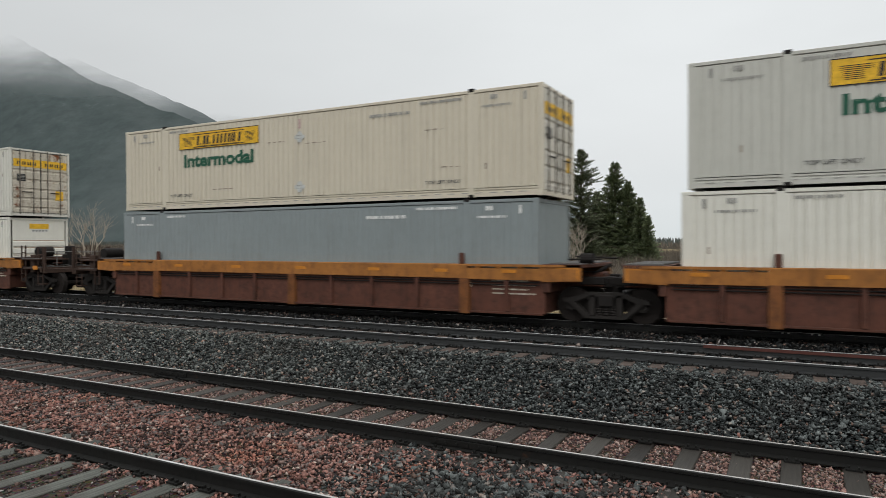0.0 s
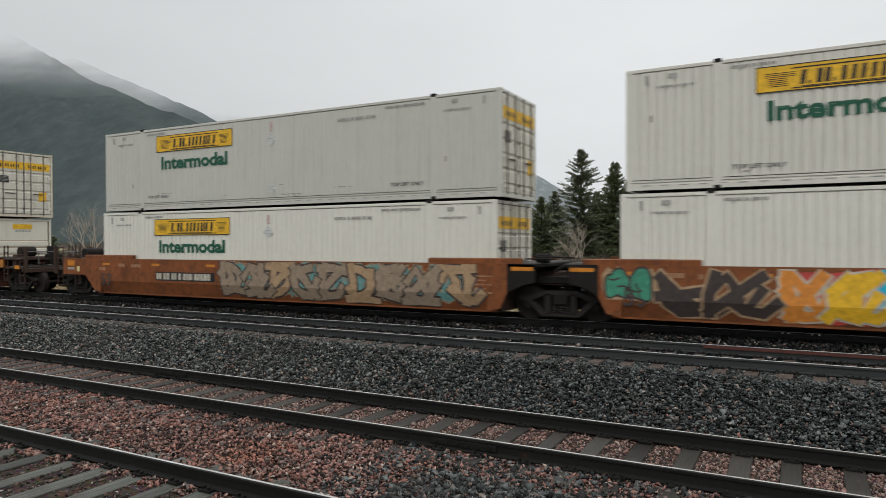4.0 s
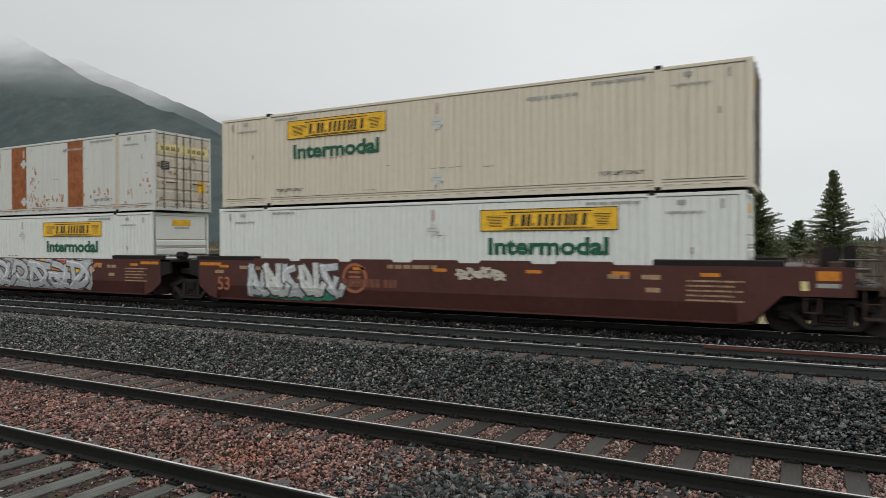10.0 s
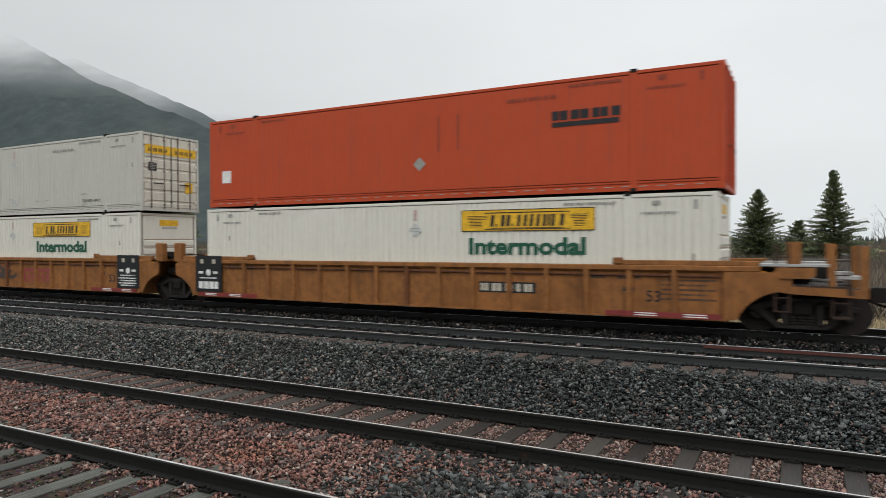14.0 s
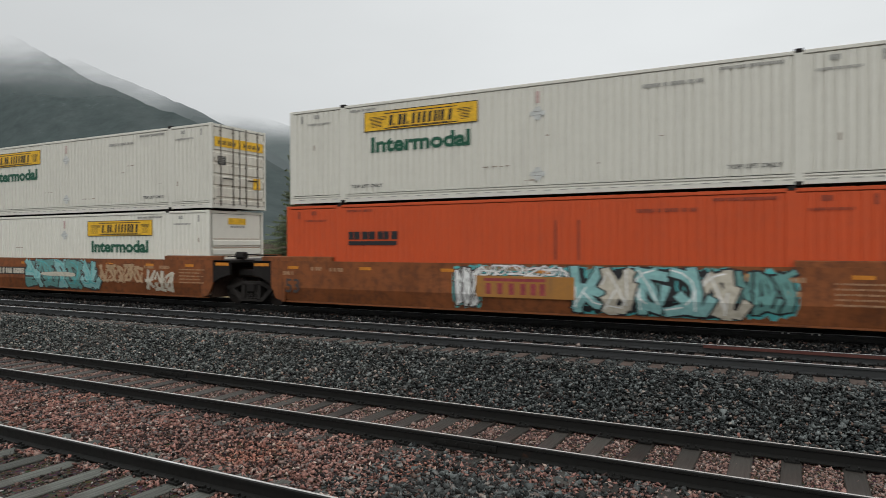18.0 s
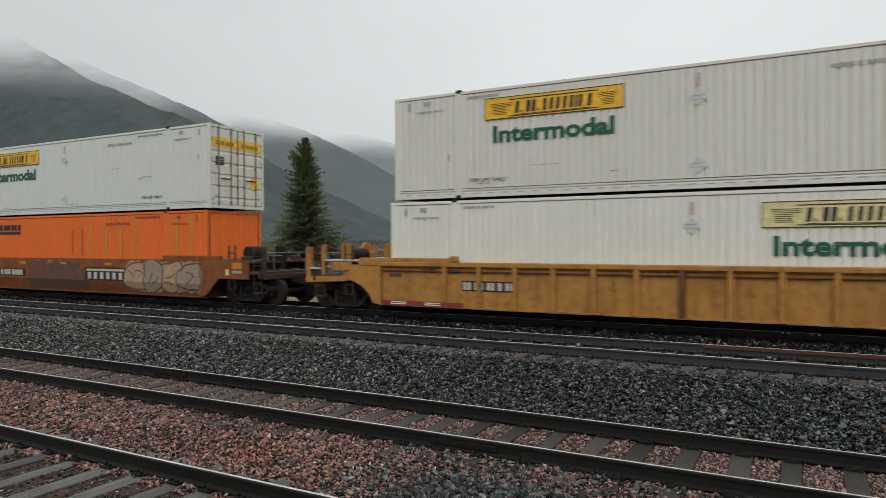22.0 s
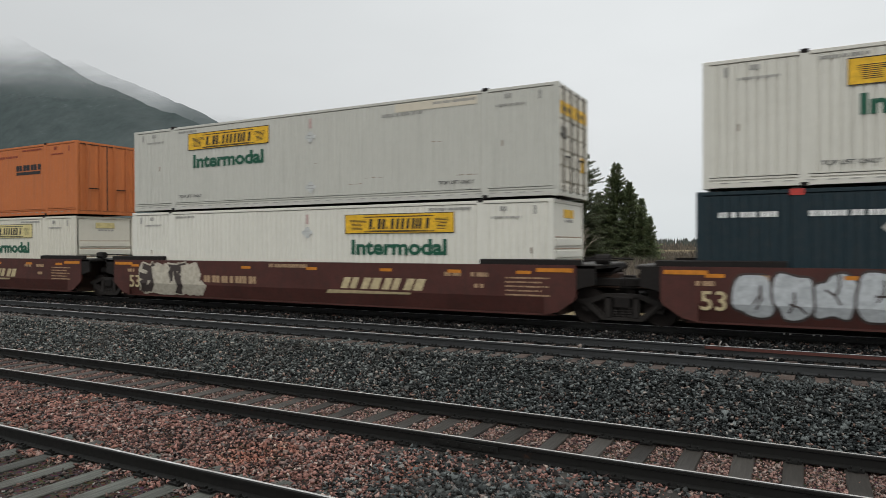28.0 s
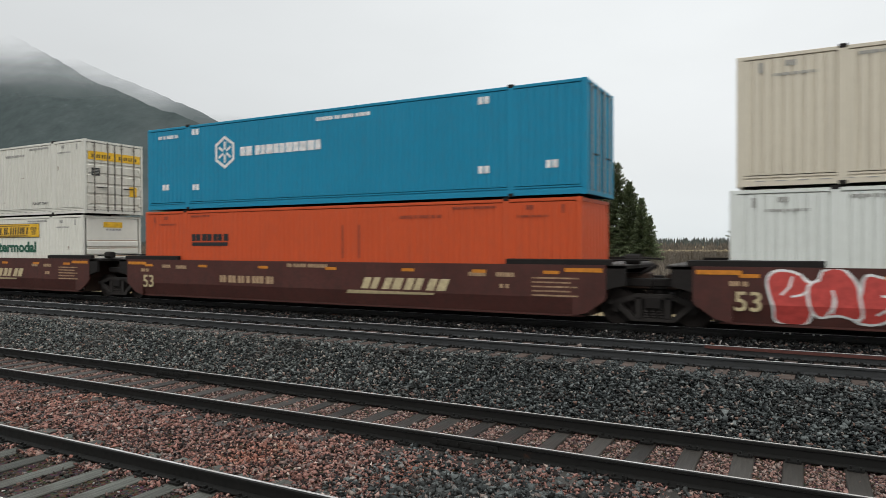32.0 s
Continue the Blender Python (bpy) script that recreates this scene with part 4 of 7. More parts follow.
def smile(c):
    def curve(bm):
        pts = []
        for k in range(25):
            u = k / 24
            x, z = -3.0 + 4.1 * u, 1.86 - 0.66 * math.sin(math.pi * 0.86 * u)
            pts.append((x, z, 0.05 + 0.1 * math.sin(math.pi * u)))
        prism(bm, [(x, z + w) for x, z, w in pts] + [(x, z - w) for x, z, w in pts[::-1]], "y", -0.006, 0)
        prism(bm, [(0.38, 1.88), (1.2, 2.0), (1.32, 1.88), (1.08, 1.2), (0.88, 1.16), (1.02, 1.74), (0.42, 1.72)], "y", -0.0065, -0.0004)
    part("emblem", "smile", curve, M["cyan"], c, pose(0, -WIDE - 0.003, -0.02), "bright cyan curved arrow")
    part("logo", "pale_bars", lambda bm: bars_row(bm, 1.5, 3.07, 2.0, 2.36, 8, wmin=0.42, gap=0.25), M["whitemark"], c, pose(0, 0, 0), "row of white block shapes")

    def small(bm):
        bars_row(bm, -7.6, -6.4, 2.3, 2.42, 1)
        bars_row(bm, -5.8, -4.2, 2.3, 2.42, 2)
        bars_row(bm, 3.8, 5.85, 2.33, 2.46, 3)
        bars_row(bm, 6.25, 6.8, 2.33, 2.48, 4)
    part("stencilling", "smile_small", small, M["whitemark"], c, kind="stuff")
    for x in (-4.22, -3.6):
        part("placard_holder", "placard_pale", lambda bm: prism(bm, [(-0.28, 0), (0, -0.28), (0.28, 0), (0, 0.28)], "y", -0.008, 0.0), M["greymark"], c, pose(x, -WIDE - 0.002, 2.04), "grey diamond placard holder")
    for x in (-6.03, 6.03):
        part("red_block", "red_block", lambda bm: box(bm, -0.14, 0.14, -WIDE - 0.02, -WIDE + 0.02, 2.76, 2.9), M["redmark"], c, pose(x, 0, 0), "red lifting point")


# ---- well cars ----
HALF = 1.5
LEDGE = 1.48
SMOOTH = [(-HALF, LEDGE), (-HALF, 0.66), (-HALF + 0.12, 0.24), (-HALF + 0.16, 0.22), (-HALF + 0.19, 0.22), (-HALF + 0.05, 0.68), (-HALF + 0.05, LEDGE)]


def side_y(kind, z):
    if kind == "smooth":
        return -HALF if z > 0.66 else -HALF + 0.12 * (0.66 - z) / 0.42
    if kind == "posted" and z > 1.075:
        return -HALF
    return -HALF + 0.10


def wheelset(truck, x):
    def turned(bm):
        tube(bm, (0, -0.98, 0), (0, 0.98, 0), 0.075, 12)
        for s in (-1, 1):
            tube(bm, (0, s * 0.68, 0), (0, s * 0.82, 0), 0.435, 28)
            tube(bm, (0, s * 0.655, 0), (0, s * 0.69, 0), 0.465, 28)
            tube(bm, (0, s * 0.81, 0), (0, s * 0.86, 0), 0.16, 16)
            for k in range(3):
                a = k * 2.094
                tube(bm, (0.055 * math.cos(a), s * 0.975, 0.055 * math.sin(a)), (0.055 * math.cos(a), s * 1.0, 0.055 * math.sin(a)), 0.018, 6)
    return part("wheelset", "wheelset", turned, M["wheel"], truck, pose(x, 0, 0.435))


WHEELS = []


def truck(car, x, name="truck"):
    def bolster(bm):
        box(bm, -0.2, 0.2, -1.1, 1.1, 0.42, 0.72, 0.03)
        tube(bm, (0, 0, 0.7), (0, 0, 0.86), 0.2, 16)
        box(bm, -0.75, -0.68, -0.75, 0.75, 0.3, 0.42)
        box(bm, 0.68, 0.75, -0.75, 0.75, 0.3, 0.42)
    t = part("truck", "bolster", bolster, M["gear"], car, pose(x, 0, 0))
    for s in (-1, 1):
        def frame_side(bm):
            y0, y1 = s * 0.93, s * 1.07
            prism(bm, [(-1.08, 0.5), (-1.08, 0.6), (-0.8, 0.66), (-0.42, 0.78), (0.42, 0.78), (0.8, 0.66), (1.08, 0.6), (1.08, 0.5), (0.78, 0.52), (0.42, 0.66), (-0.42, 0.66), (-0.78, 0.52)], "y", y0, y1)
            prism(bm, [(-0.95, 0.52), (-0.76, 0.52), (-0.4, 0.2), (0.4, 0.2), (0.76, 0.52), (0.95, 0.52), (0.5, 0.12), (-0.5, 0.12)], "y", y0, y1)
            for a in (-1, 1):
                box(bm, a * 0.34 - 0.07, a * 0.34 + 0.07, min(y0, y1), max(y0, y1), 0.18, 0.7)
                tube(bm, (a * 0.89, s * 0.9, 0.435), (a * 0.89, s * 1.0, 0.435), 0.13, 14)
                box(bm, a * 0.89 - 0.13, a * 0.89 + 0.13, min(s * 0.9, s * 1.04), max(s * 0.9, s * 1.04), 0.5, 0.62)
            # Added plate behind the springs, darkening the gap where bright grass showed through.
            box(bm, -0.42, 0.42, min(s * 0.86, s * 0.92), max(s * 0.86, s * 0.92), 0.14, 0.74)
        part("side_frame", "side_frame %d" % s, frame_side, M["frame"], t)

        def spring(bm):
            rings = []
            for k in range(9):
                r = 0.078 if k % 2 else 0.055
                rings.append([bm.verts.new((r * math.cos(q * 0.785), r * math.sin(q * 0.785), 0.2 + k * 0.031)) for q in range(8)])
            for lo, hi in zip(rings, rings[1:]):
                for q in range(8):
                    bm.faces.new((lo[q], lo[(q + 1) % 8], hi[(q + 1) % 8], hi[q]))
        for a in (-0.17, 0, 0.17):
            part("spring", "spring", spring, M["frame"], t, pose(a, s * 1.0, 0))
    for a in (-0.89, 0.89):
        WHEELS.append(wheelset(t, a))
    return t


def end_gear(car, e, coupled, paint, kind, drop=0.0):
    """What stands beyond the well at one end: bolster, deck, ladders and, where the car ends, the coupler and hand brake."""
    m = pose(0, 0, 0) if e > 0 else pose(0, 0, 0, 0, 0, 180)
    pm = M[paint]
    em, ek = (pm, paint) if kind == "ribbed" else (M["endgrime"], "endgrime")
    part("end_bolster", "end_bolster %s %s %.1f" % (paint, kind, drop), lambda bm: [box(bm, 8.3, 9.55, -0.32, 0.32, 0.85, 1.25, 0.03), box(bm, 8.3, 8.5, -1.45, 1.45, 0.75, 1.46 - drop, 0.02), box(bm, 8.3, 8.36, -1.36, 1.36, 0.22, 0.76)], M["endgrime"] if kind == "smooth" else pm, car, m)

    def deck(bm):
        prism(bm, [(8.3, -1.48), (9.3, -1.48), (9.45, -1.0), (9.45, 1.0), (9.3, 1.48), (8.3, 1.48)], "z", 1.40, 1.47)
    part("end_deck", "deck %s %d" % (paint, coupled), deck, M["gear"] if kind == "smooth" and not coupled else pm, car, m @ pose(0, 0, -drop))
    part("grating", "grating", lambda bm: [box(bm, x, x + 0.05, -1.35, 1.35, 1.475, 1.505) for x in np.arange(8.45, 9.3, 0.09)] + [box(bm, 8.45, 9.3, y, y + 0.03, 1.472, 1.488) for y in (-1.2, 0, 1.2)], M["geargrey"], car, m @ pose(0, 0, -drop), "steel deck grating")
    for s in (-1, 1):
        def bracket(bm):
            if kind == "posted":
                prism(bm, [(8.28, 1.02), (8.28, 1.46), (9.3, 1.46), (9.3, 1.06)], "y", s * 1.38, s * 1.48)
                return
            prism(bm, [(8.28, 0.62 if kind != "ribbed" else 0.3), (8.28, 1.46 - drop), (9.25, 1.46 - drop), (9.25, 1.0 - drop * 0.4), (8.9, 0.92 - drop * 0.4)], "y", s * 1.38, s * 1.48)
        part("end_bracket", "bracket %s %s %d %.1f %d" % (paint, kind, s, drop, coupled), bracket, M["gear"] if kind == "smooth" and not coupled else M["chord_p"] if kind == "posted" else pm, car, m)
        strip = kind == "smooth" and not coupled
        part("reflector", "reflector_end %d %d %s" % (s, strip, paint), lambda bm: box(bm, (8.62 if paint == "car_s" else 7.75) if strip else 8.65, (9.22 if paint == "car_s" else 8.7) if strip else 9.25 if kind == "posted" else 9.1, s * (HALF + 0.004 if strip and paint != "car_s" else 1.482) - 0.004, s * (HALF + 0.004 if strip and paint != "car_s" else 1.482) + 0.004, 1.3 if strip else 1.1 if kind == "posted" else 1.18, 1.4 if strip else 1.38), M["ochre"], car, m @ pose(0, 0, -drop * 0.8), "amber reflector")

        def ladder(bm):
            for x in (9.28, 9.55):
                box(bm, x - 0.02, x + 0.02, s * 1.4, s * 1.44, 0.5, 1.98)
            for z in (0.5, 0.8, 1.1, 1.4, 1.68):
                box(bm, 9.28, 9.55, s * 1.41, s * 1.43, z, z + 0.025)
        if coupled:
            part("ladder", "ladder %d" % s, ladder, M["endgrime"], car, m)
    if coupled:
        def coupler(bm):
            box(bm, 9.5, 11.2, -0.13, 0.13, 0.72, 0.96, 0.02)
            prism(bm, [(11.15, -0.2), (11.6, -0.24), (11.78, -0.1), (11.62, 0.02), (11.8, 0.16), (11.6, 0.26), (11.15, 0.2)], "z", 0.68, 1.0)
            box(bm, 9.4, 10.7, -0.36, 0.36, 0.62, 1.08, 0.03)
            tube(bm, (10.9, 0.3, 0.75), (11.75, 0.12, 0.45), 0.028, 8)
            tube(bm, (10.6, -0.9, 1.0), (10.75, 0.9, 1.0), 0.022, 8)
        part("coupler", "coupler", coupler, M["gear"], car, m)

        def platform(bm):
            box(bm, 9.4, 10.72, -1.45, 1.45, 1.02, 1.08)
            box(bm, 10.62, 10.72, -1.48, 1.48, 0.9, 1.1)
            for s in (-1, 1):
                box(bm, 10.35, 10.7, s * 1.3 - 0.12, s * 1.3 + 0.12, 0.4, 0.44)
                for x in (10.36, 10.68):
                    box(bm, x - 0.015, x + 0.015, s * 1.4 - 0.015, s * 1.4 + 0.015, 0.42, 1.9)
                for z in (0.72, 1.3, 1.6, 1.88):
                    box(bm, 10.36, 10.68, s * 1.4 - 0.012, s * 1.4 + 0.012, z, z + 0.025)
        if kind != "ribbed":
            def upper(bm):
                box(bm, 9.3, 10.45, -1.44, -0.15, 1.38, 1.44)
                box(bm, 9.3, 10.45, 0.15, 1.44, 1.38, 1.44)
            part("upper_deck", "upper_deck " + ek, upper, em, car, m, "deck plates over the truck")
            part("deck_edge", "deck_edge", lambda bm: box(bm, 9.3, 10.45, -1.45, -1.05, 1.442, 1.462), M["geargrey"], car, m, "bare steel walkway edge")
            for y in (-1.2, 1.2):
                part("deck_stand", "deck_stand " + ek, lambda bm: box(bm, 9.72, 10.0, -0.14, 0.14, 0.88, 1.6, 0.02), em, car, m @ pose(0, y, 0))
                part("corner_upright", "corner_upright " + ek, lambda bm: box(bm, 10.8, 10.88, -0.05, 0.05, 0.86, 1.92, 0.01), em, car, m @ pose(0, y * 1.18, 0))
            if kind == "smooth":
                for s in (-1, 1):
                    part("reflector", "wing_amber %d" % s, lambda bm: box(bm, 9.5, 9.92, s * (HALF + 0.003) - 0.004, s * (HALF + 0.003) + 0.004, 1.2, 1.4), M["ochre"], car, m, "large amber reflector")
                    part("label_plate", "label_plate %d" % s, lambda bm: box(bm, 9.5, 9.92, s * (HALF + 0.003) - 0.003, s * (HALF + 0.003) + 0.003, 1.05, 1.14), M["greymark"], car, m, "grey metal label plate")
                    part("yellow_card", "yellow_card %d" % s, lambda bm: box(bm, 9.2, 9.34, s * (HALF + 0.003) - 0.003, s * (HALF + 0.003) + 0.003, 0.98, 1.18), M["paleyellow"], car, m, "small pale yellow card")
            else:
                part("reflector", "deck_amber", lambda bm: box(bm, 10.1, 10.4, -1.462, -1.452, 1.0, 1.16), M["ochre"], car, m, "amber reflector")
            part("end_sill", "end_sill " + ek, lambda bm: box(bm, 10.74, 10.86, -1.42, 1.42, 0.86, 1.04, 0.015), em, car, m)
        part("end_platform", "platform", platform, M["endgrime"], car, m, "end platform with steps and grab irons")
        part("platform_grating", "platform_grating", lambda bm: [box(bm, x, x + 0.04, -1.4, 1.4, 1.082, 1.105) for x in np.arange(9.5, 10.6, 0.08)], M["geargrey"], car, m, "steel grating")

        for k, (p, q) in enumerate((((10.66, -1.3, 1.72), (10.66, 1.3, 1.72)), ((9.5, -0.4, 1.62), (10.66, -0.4, 1.62)), ((10.66, -0.8, 1.08), (10.66, -0.8, 1.72)), ((10.66, 0.8, 1.08), (10.66, 0.8, 1.72)))):
            part("handrail", "handrail %d" % k, lambda bm: tube(bm, p, q, 0.017, 8), M["geargrey"], car, m, "grey pipe handrail")
        for k in range(3):
            part("brake_pipe", "brake_pipe %d" % k, lambda bm: tube(bm, (9.5, -1.0 + k * 0.7, 1.2), (10.6, -0.9 + k * 0.7, 1.14), 0.02, 8), M["geargrey"], car, m)
        if e < 0:
            def brake(bm):
                box(bm, 9.98, 10.2, -0.85, -0.5, 1.08, 1.75, 0.03)
                tube(bm, (10.2, -0.68, 1.78), (10.28, -0.68, 1.78), 0.27, 20)
            part("hand_brake", "brake " + ek, brake, em, car, m, "hand brake housing and wheel")
            part("air_tank", "tank_a", lambda bm: tube(bm, (9.7, 0.2, 1.66), (9.7, 0.95, 1.66), 0.2, 16), M["gear"], car, m, "dark air tank")
            part("air_tank", "tank_b", lambda bm: tube(bm, (9.75, 0.1, 1.2), (9.75, 0.9, 1.2), 0.13, 12), M["gear"], car, m)
        else:
            def tank(bm):
                low = 0.5 if kind == "ribbed" else 0.0
                tube(bm, (9.75, -1.05, 1.72 - low), (9.75, -0.45, 1.72 - low), 0.21, 18)
                box(bm, 9.55, 9.95, 0.1, 0.7, 1.1, 1.6 - low * 0.5, 0.04)
                box(bm, 10.05, 10.3, -0.1, 0.25, 1.08, 1.95 - low, 0.03)
            part("air_tank", "tank " + kind, tank, M["gear"], car, m, "dark air reservoir and valve boxes")
    else:
        def joint(bm):
            box(bm, 9.3, 9.8, -0.22, 0.22, 0.82, 1.12, 0.04)
            if e > 0:
                tube(bm, (9.15, -1.0, 1.62), (9.5, -1.0, 1.62), 0.13, 14)
                tube(bm, (8.9, -0.6, 1.66), (9.8, 0.2, 1.6), 0.022, 8)
                tube(bm, (8.9, -1.2, 1.6), (9.75, -1.2, 1.6), 0.018, 8)
                tube(bm, (9.3, -0.3, 1.2), (9.75, -0.2, 1.45), 0.05, 8)
        part("articulation", "joint %d" % e, joint, M["gear"], car, m)
        for y in (-0.8, 0.8):
            part("side_bearing", "side_bearing", lambda bm: box(bm, 9.1, 9.75, -0.1, 0.1, 0.95, 1.15, 0.02), M["gear"], car, m @ pose(0, y, 0))


def well_car(kind, paint, left, right, label, chord=None, top=1.49):
    """One unit of a car. left and right: True where the car ends in a coupler, False at a shared truck."""
    car = tagged(new("well_car"), label, "railway car", "cars of the train")
    pm, cm = M[paint], M[chord or paint]
    for k, m in enumerate((pose(0, 0, 0), pose(0, 0, 0, 0, 0, 180))):
        if kind == "smooth":
            part("side_sheet", "sheet " + paint, lambda bm: prism(bm, SMOOTH, "x", -7.95, 7.95), pm, car, m)
            for e in (-1, 1):
                ended = (right if e > 0 else left) if not k else (left if e > 0 else right)
                far = 10.2 if ended else (8.5 if paint == "car_s" else 8.78)

                def wing(bm):
                    prism(bm, [(e * 7.95, 0.22), (e * 7.95, LEDGE), (e * far, LEDGE), (e * far, 0.86 if far > 9 else 0.7), (e * min(8.85, far - 0.05), 0.86 if far > 9 else 0.6), (e * 8.3, 0.3)], "y", -HALF + 0.002, -HALF + 0.07)
                part("side_wing", "wing %s %d %.1f" % (paint, e, far), wing, pm, car, m)
                part("guide", "guide %s %d" % (paint, e), lambda bm: prism(bm, [(-HALF + 0.02, 1.48), (-HALF + 0.02, 1.60), (-HALF + 0.16, 1.62), (-HALF + 0.16, 1.48)], "x", min(e * 6.15, e * 8.9), max(e * 6.15, e * 8.9)), M["gear"] if paint == "car_b" else pm, car, m, "folded container guide")
            part("bottom_flange", "flange " + paint, lambda bm: box(bm, -8.2, 8.2, -HALF + 0.11, -HALF + 0.22, 0.19, 0.235), pm, car, m)
        elif kind == "posted":
            part("side_sheet", "psheet " + paint, lambda bm: box(bm, -8.35, 8.35, -HALF + 0.10, -HALF + 0.14, 0.2, 1.1), pm, car, m)
            part("top_chord", "chord " + (chord or paint), lambda bm: [prism(bm, [(-HALF, 1.08), (-HALF, 1.44), (-HALF + 0.03, 1.46), (-HALF + 0.19, 1.46), (-HALF + 0.19, 1.08)], "x", -6.2, 6.2)], cm, car, m, "faded orange top chord")
            for e in (-1, 1):
                part("end_chord", "echord %s %d" % (chord or paint, e), lambda bm: [box(bm, min(e * 6.2, e * 9.2), max(e * 6.2, e * 9.2), -HALF + 0.01, -HALF + 0.17, 1.06, 1.36), box(bm, min(e * 6.2, e * 8.9), max(e * 6.2, e * 8.9), -HALF - 0.01, -HALF + 0.2, 1.40, 1.46)] + [box(bm, e * x - 0.07, e * x + 0.07, -HALF, -HALF + 0.15, 1.36, 1.40) for x in (6.5, 7.1, 7.7, 8.3)], cm, car, m, "faded orange end chord")
                part("stub", "stub %d" % e, lambda bm: box(bm, e * 6.0 - 0.075, e * 6.0 + 0.075, -HALF + 0.04, -HALF + 0.12, 1.45, 1.76, 0.02), M["car_p"], car, m, "upright container stop")
            for x in (-7.12, -4.42, -2.89, -1.44, 1.62, 3.09, 4.61, 7.31):
                part("post", "post " + paint, lambda bm: prism(bm, [(-0.07, -HALF + 0.11), (-0.05, -HALF + 0.02), (0.05, -HALF + 0.02), (0.07, -HALF + 0.11)], "z", 0.24, 1.08), pm, car, m @ pose(x, 0, 0))
            for x in (-6.05, 0.12, 6.1):
                part("wide_post", "wide_post", lambda bm: prism(bm, [(-0.16, -HALF + 0.11), (-0.13, -HALF - 0.01), (0.13, -HALF - 0.01), (0.16, -HALF + 0.11)], "z", 0.14, 1.08), M["post_p"], car, m @ pose(x, 0, 0), "faded orange wide post")
            part("pipe", "side_pipe", lambda bm: [tube(bm, (-8.2, -HALF + 0.06, z), (8.2, -HALF + 0.06, z), 0.016, 6) for z in (1.0, 0.93)], M["gear"], car, m)
            part("bottom_flange", "pflange " + paint, lambda bm: box(bm, -8.3, 8.3, -HALF + 0.02, -HALF + 0.2, 0.17, 0.215), pm, car, m)
        else:
            T = top
            part("side_sheet", "rsheet %.2f " % T + paint, lambda bm: box(bm, -8.3, 8.3, -HALF + 0.10, -HALF + 0.14, 0.24, T - 0.11), pm, car, m)
            part("top_chord", "rchord %.2f " % T + paint, lambda bm: prism(bm, [(-HALF, T - 0.11), (-HALF, T - 0.02), (-HALF + 0.02, T), (-HALF + 0.19, T), (-HALF + 0.19, T - 0.16), (-HALF + 0.06, T - 0.16)], "x", -9.0, 9.0), pm, car, m)
            for i in range(-6, 8):
                x = i * 1.03 - 0.02
                part("post", "rpost %d %.2f " % (i == 0, T) + paint, lambda bm: prism(bm, [(-0.08, -HALF + 0.105), (-0.055, -HALF + 0.005), (0.055, -HALF + 0.005), (0.08, -HALF + 0.105)], "z", 0.27, T - 0.11), M["stained_post"] if i == 0 else pm, car, m @ pose(x, 0, 0))
            part("pipe", "rside_pipe %.2f" % T, lambda bm: tube(bm, (-8.2, -HALF + 0.06, T - 0.25), (8.2, -HALF + 0.06, T - 0.25), 0.02, 6), M["car_p"], car, m)
            part("bottom_flange", "rflange %.2f " % T + paint, lambda bm: box(bm, -8.3, 8.3, -HALF + 0.02, -HALF + 0.2, 0.25, 0.285), pm, car, m)
            for e in (-1, 1):
                part("guide", "rguide %s %d %.2f" % (paint, e, T), lambda bm: [box(bm, min(e * 5.8, e * 9.0), max(e * 5.8, e * 9.0), -HALF + 0.02, -HALF + 0.16, T, T + 0.11, 0.01), box(bm, e * 5.9 - 0.12, e * 5.9 + 0.12, -HALF - 0.01, -HALF + 0.1, T + 0.01, T + 0.17, 0.02)], pm, car, m, "container guide")

                def arch(bm):
                    pts = [(e * 8.25, 0.27), (e * 8.25, T - 0.13), (e * 9.35, T - 0.13), (e * 9.35, min(1.0, T - 0.2))]
                    pts += [(e * (9.75 - 1.25 * math.sin(t)), 0.1 + (0.9 if T > 1.3 else 0.78) * math.cos(t)) for t in np.linspace(0.35, 1.35, 7)]
                    prism(bm, pts, "y", -HALF + 0.01, -HALF + 0.07)
                part("wheel_arch", "arch %s %d %.2f" % (paint, e, T), arch, pm, car, m)
                if T < 1.3:
                    continue
                part("red_stripe", "red_stripe %d" % e, lambda bm: box(bm, min(e * 5.6, e * 8.2), max(e * 5.6, e * 8.2), -HALF + 0.004, -HALF + 0.012, 0.275, 0.4), M["stripe_red"], car, m, "dull red conspicuity stripe")
                part("stripe_bar", "stripe_bars %d" % e, lambda bm: [box(bm, min(e * a, e * (a + 0.5)), max(e * a, e * (a + 0.5)), -HALF, -HALF + 0.003, z, z + 0.025) for a in (6.3, 7.4) for z in (0.3, 0.35)], M["whitemark"], car, m, kind="stuff")
                if ((right if e > 0 else left) if not k else (left if e > 0 else right)):
                    def end_wing(bm):
                        prism(bm, [(e * 9.0, T - 0.02), (e * 9.0, T - 0.26), (e * 9.9, T - 0.26), (e * 10.05, T - 0.2), (e * 10.05, T - 0.02)], "y", -HALF + 0.02, -HALF + 0.08)
                        prism(bm, [(e * 9.2, 1.12), (e * 9.2, 0.96), (e * 9.6, 0.9), (e * 11.0, 0.84), (e * 11.0, 1.02), (e * 9.7, 1.06)], "y", -HALF + 0.03, -HALF + 0.09)
                        box(bm, min(e * 9.25, e * 9.6), max(e * 9.25, e * 9.6), -HALF + 0.05, -HALF + 0.2, 1.0, T - 0.2)
                        box(bm, min(e * 10.3, e * 10.42), max(e * 10.3, e * 10.42), -HALF + 0.06, -HALF + 0.18, 0.9, 1.98)
                        box(bm, min(e * 10.85, e * 11.0), max(e * 10.85, e * 11.0), -HALF + 0.06, -HALF + 0.2, 0.86, 1.92)
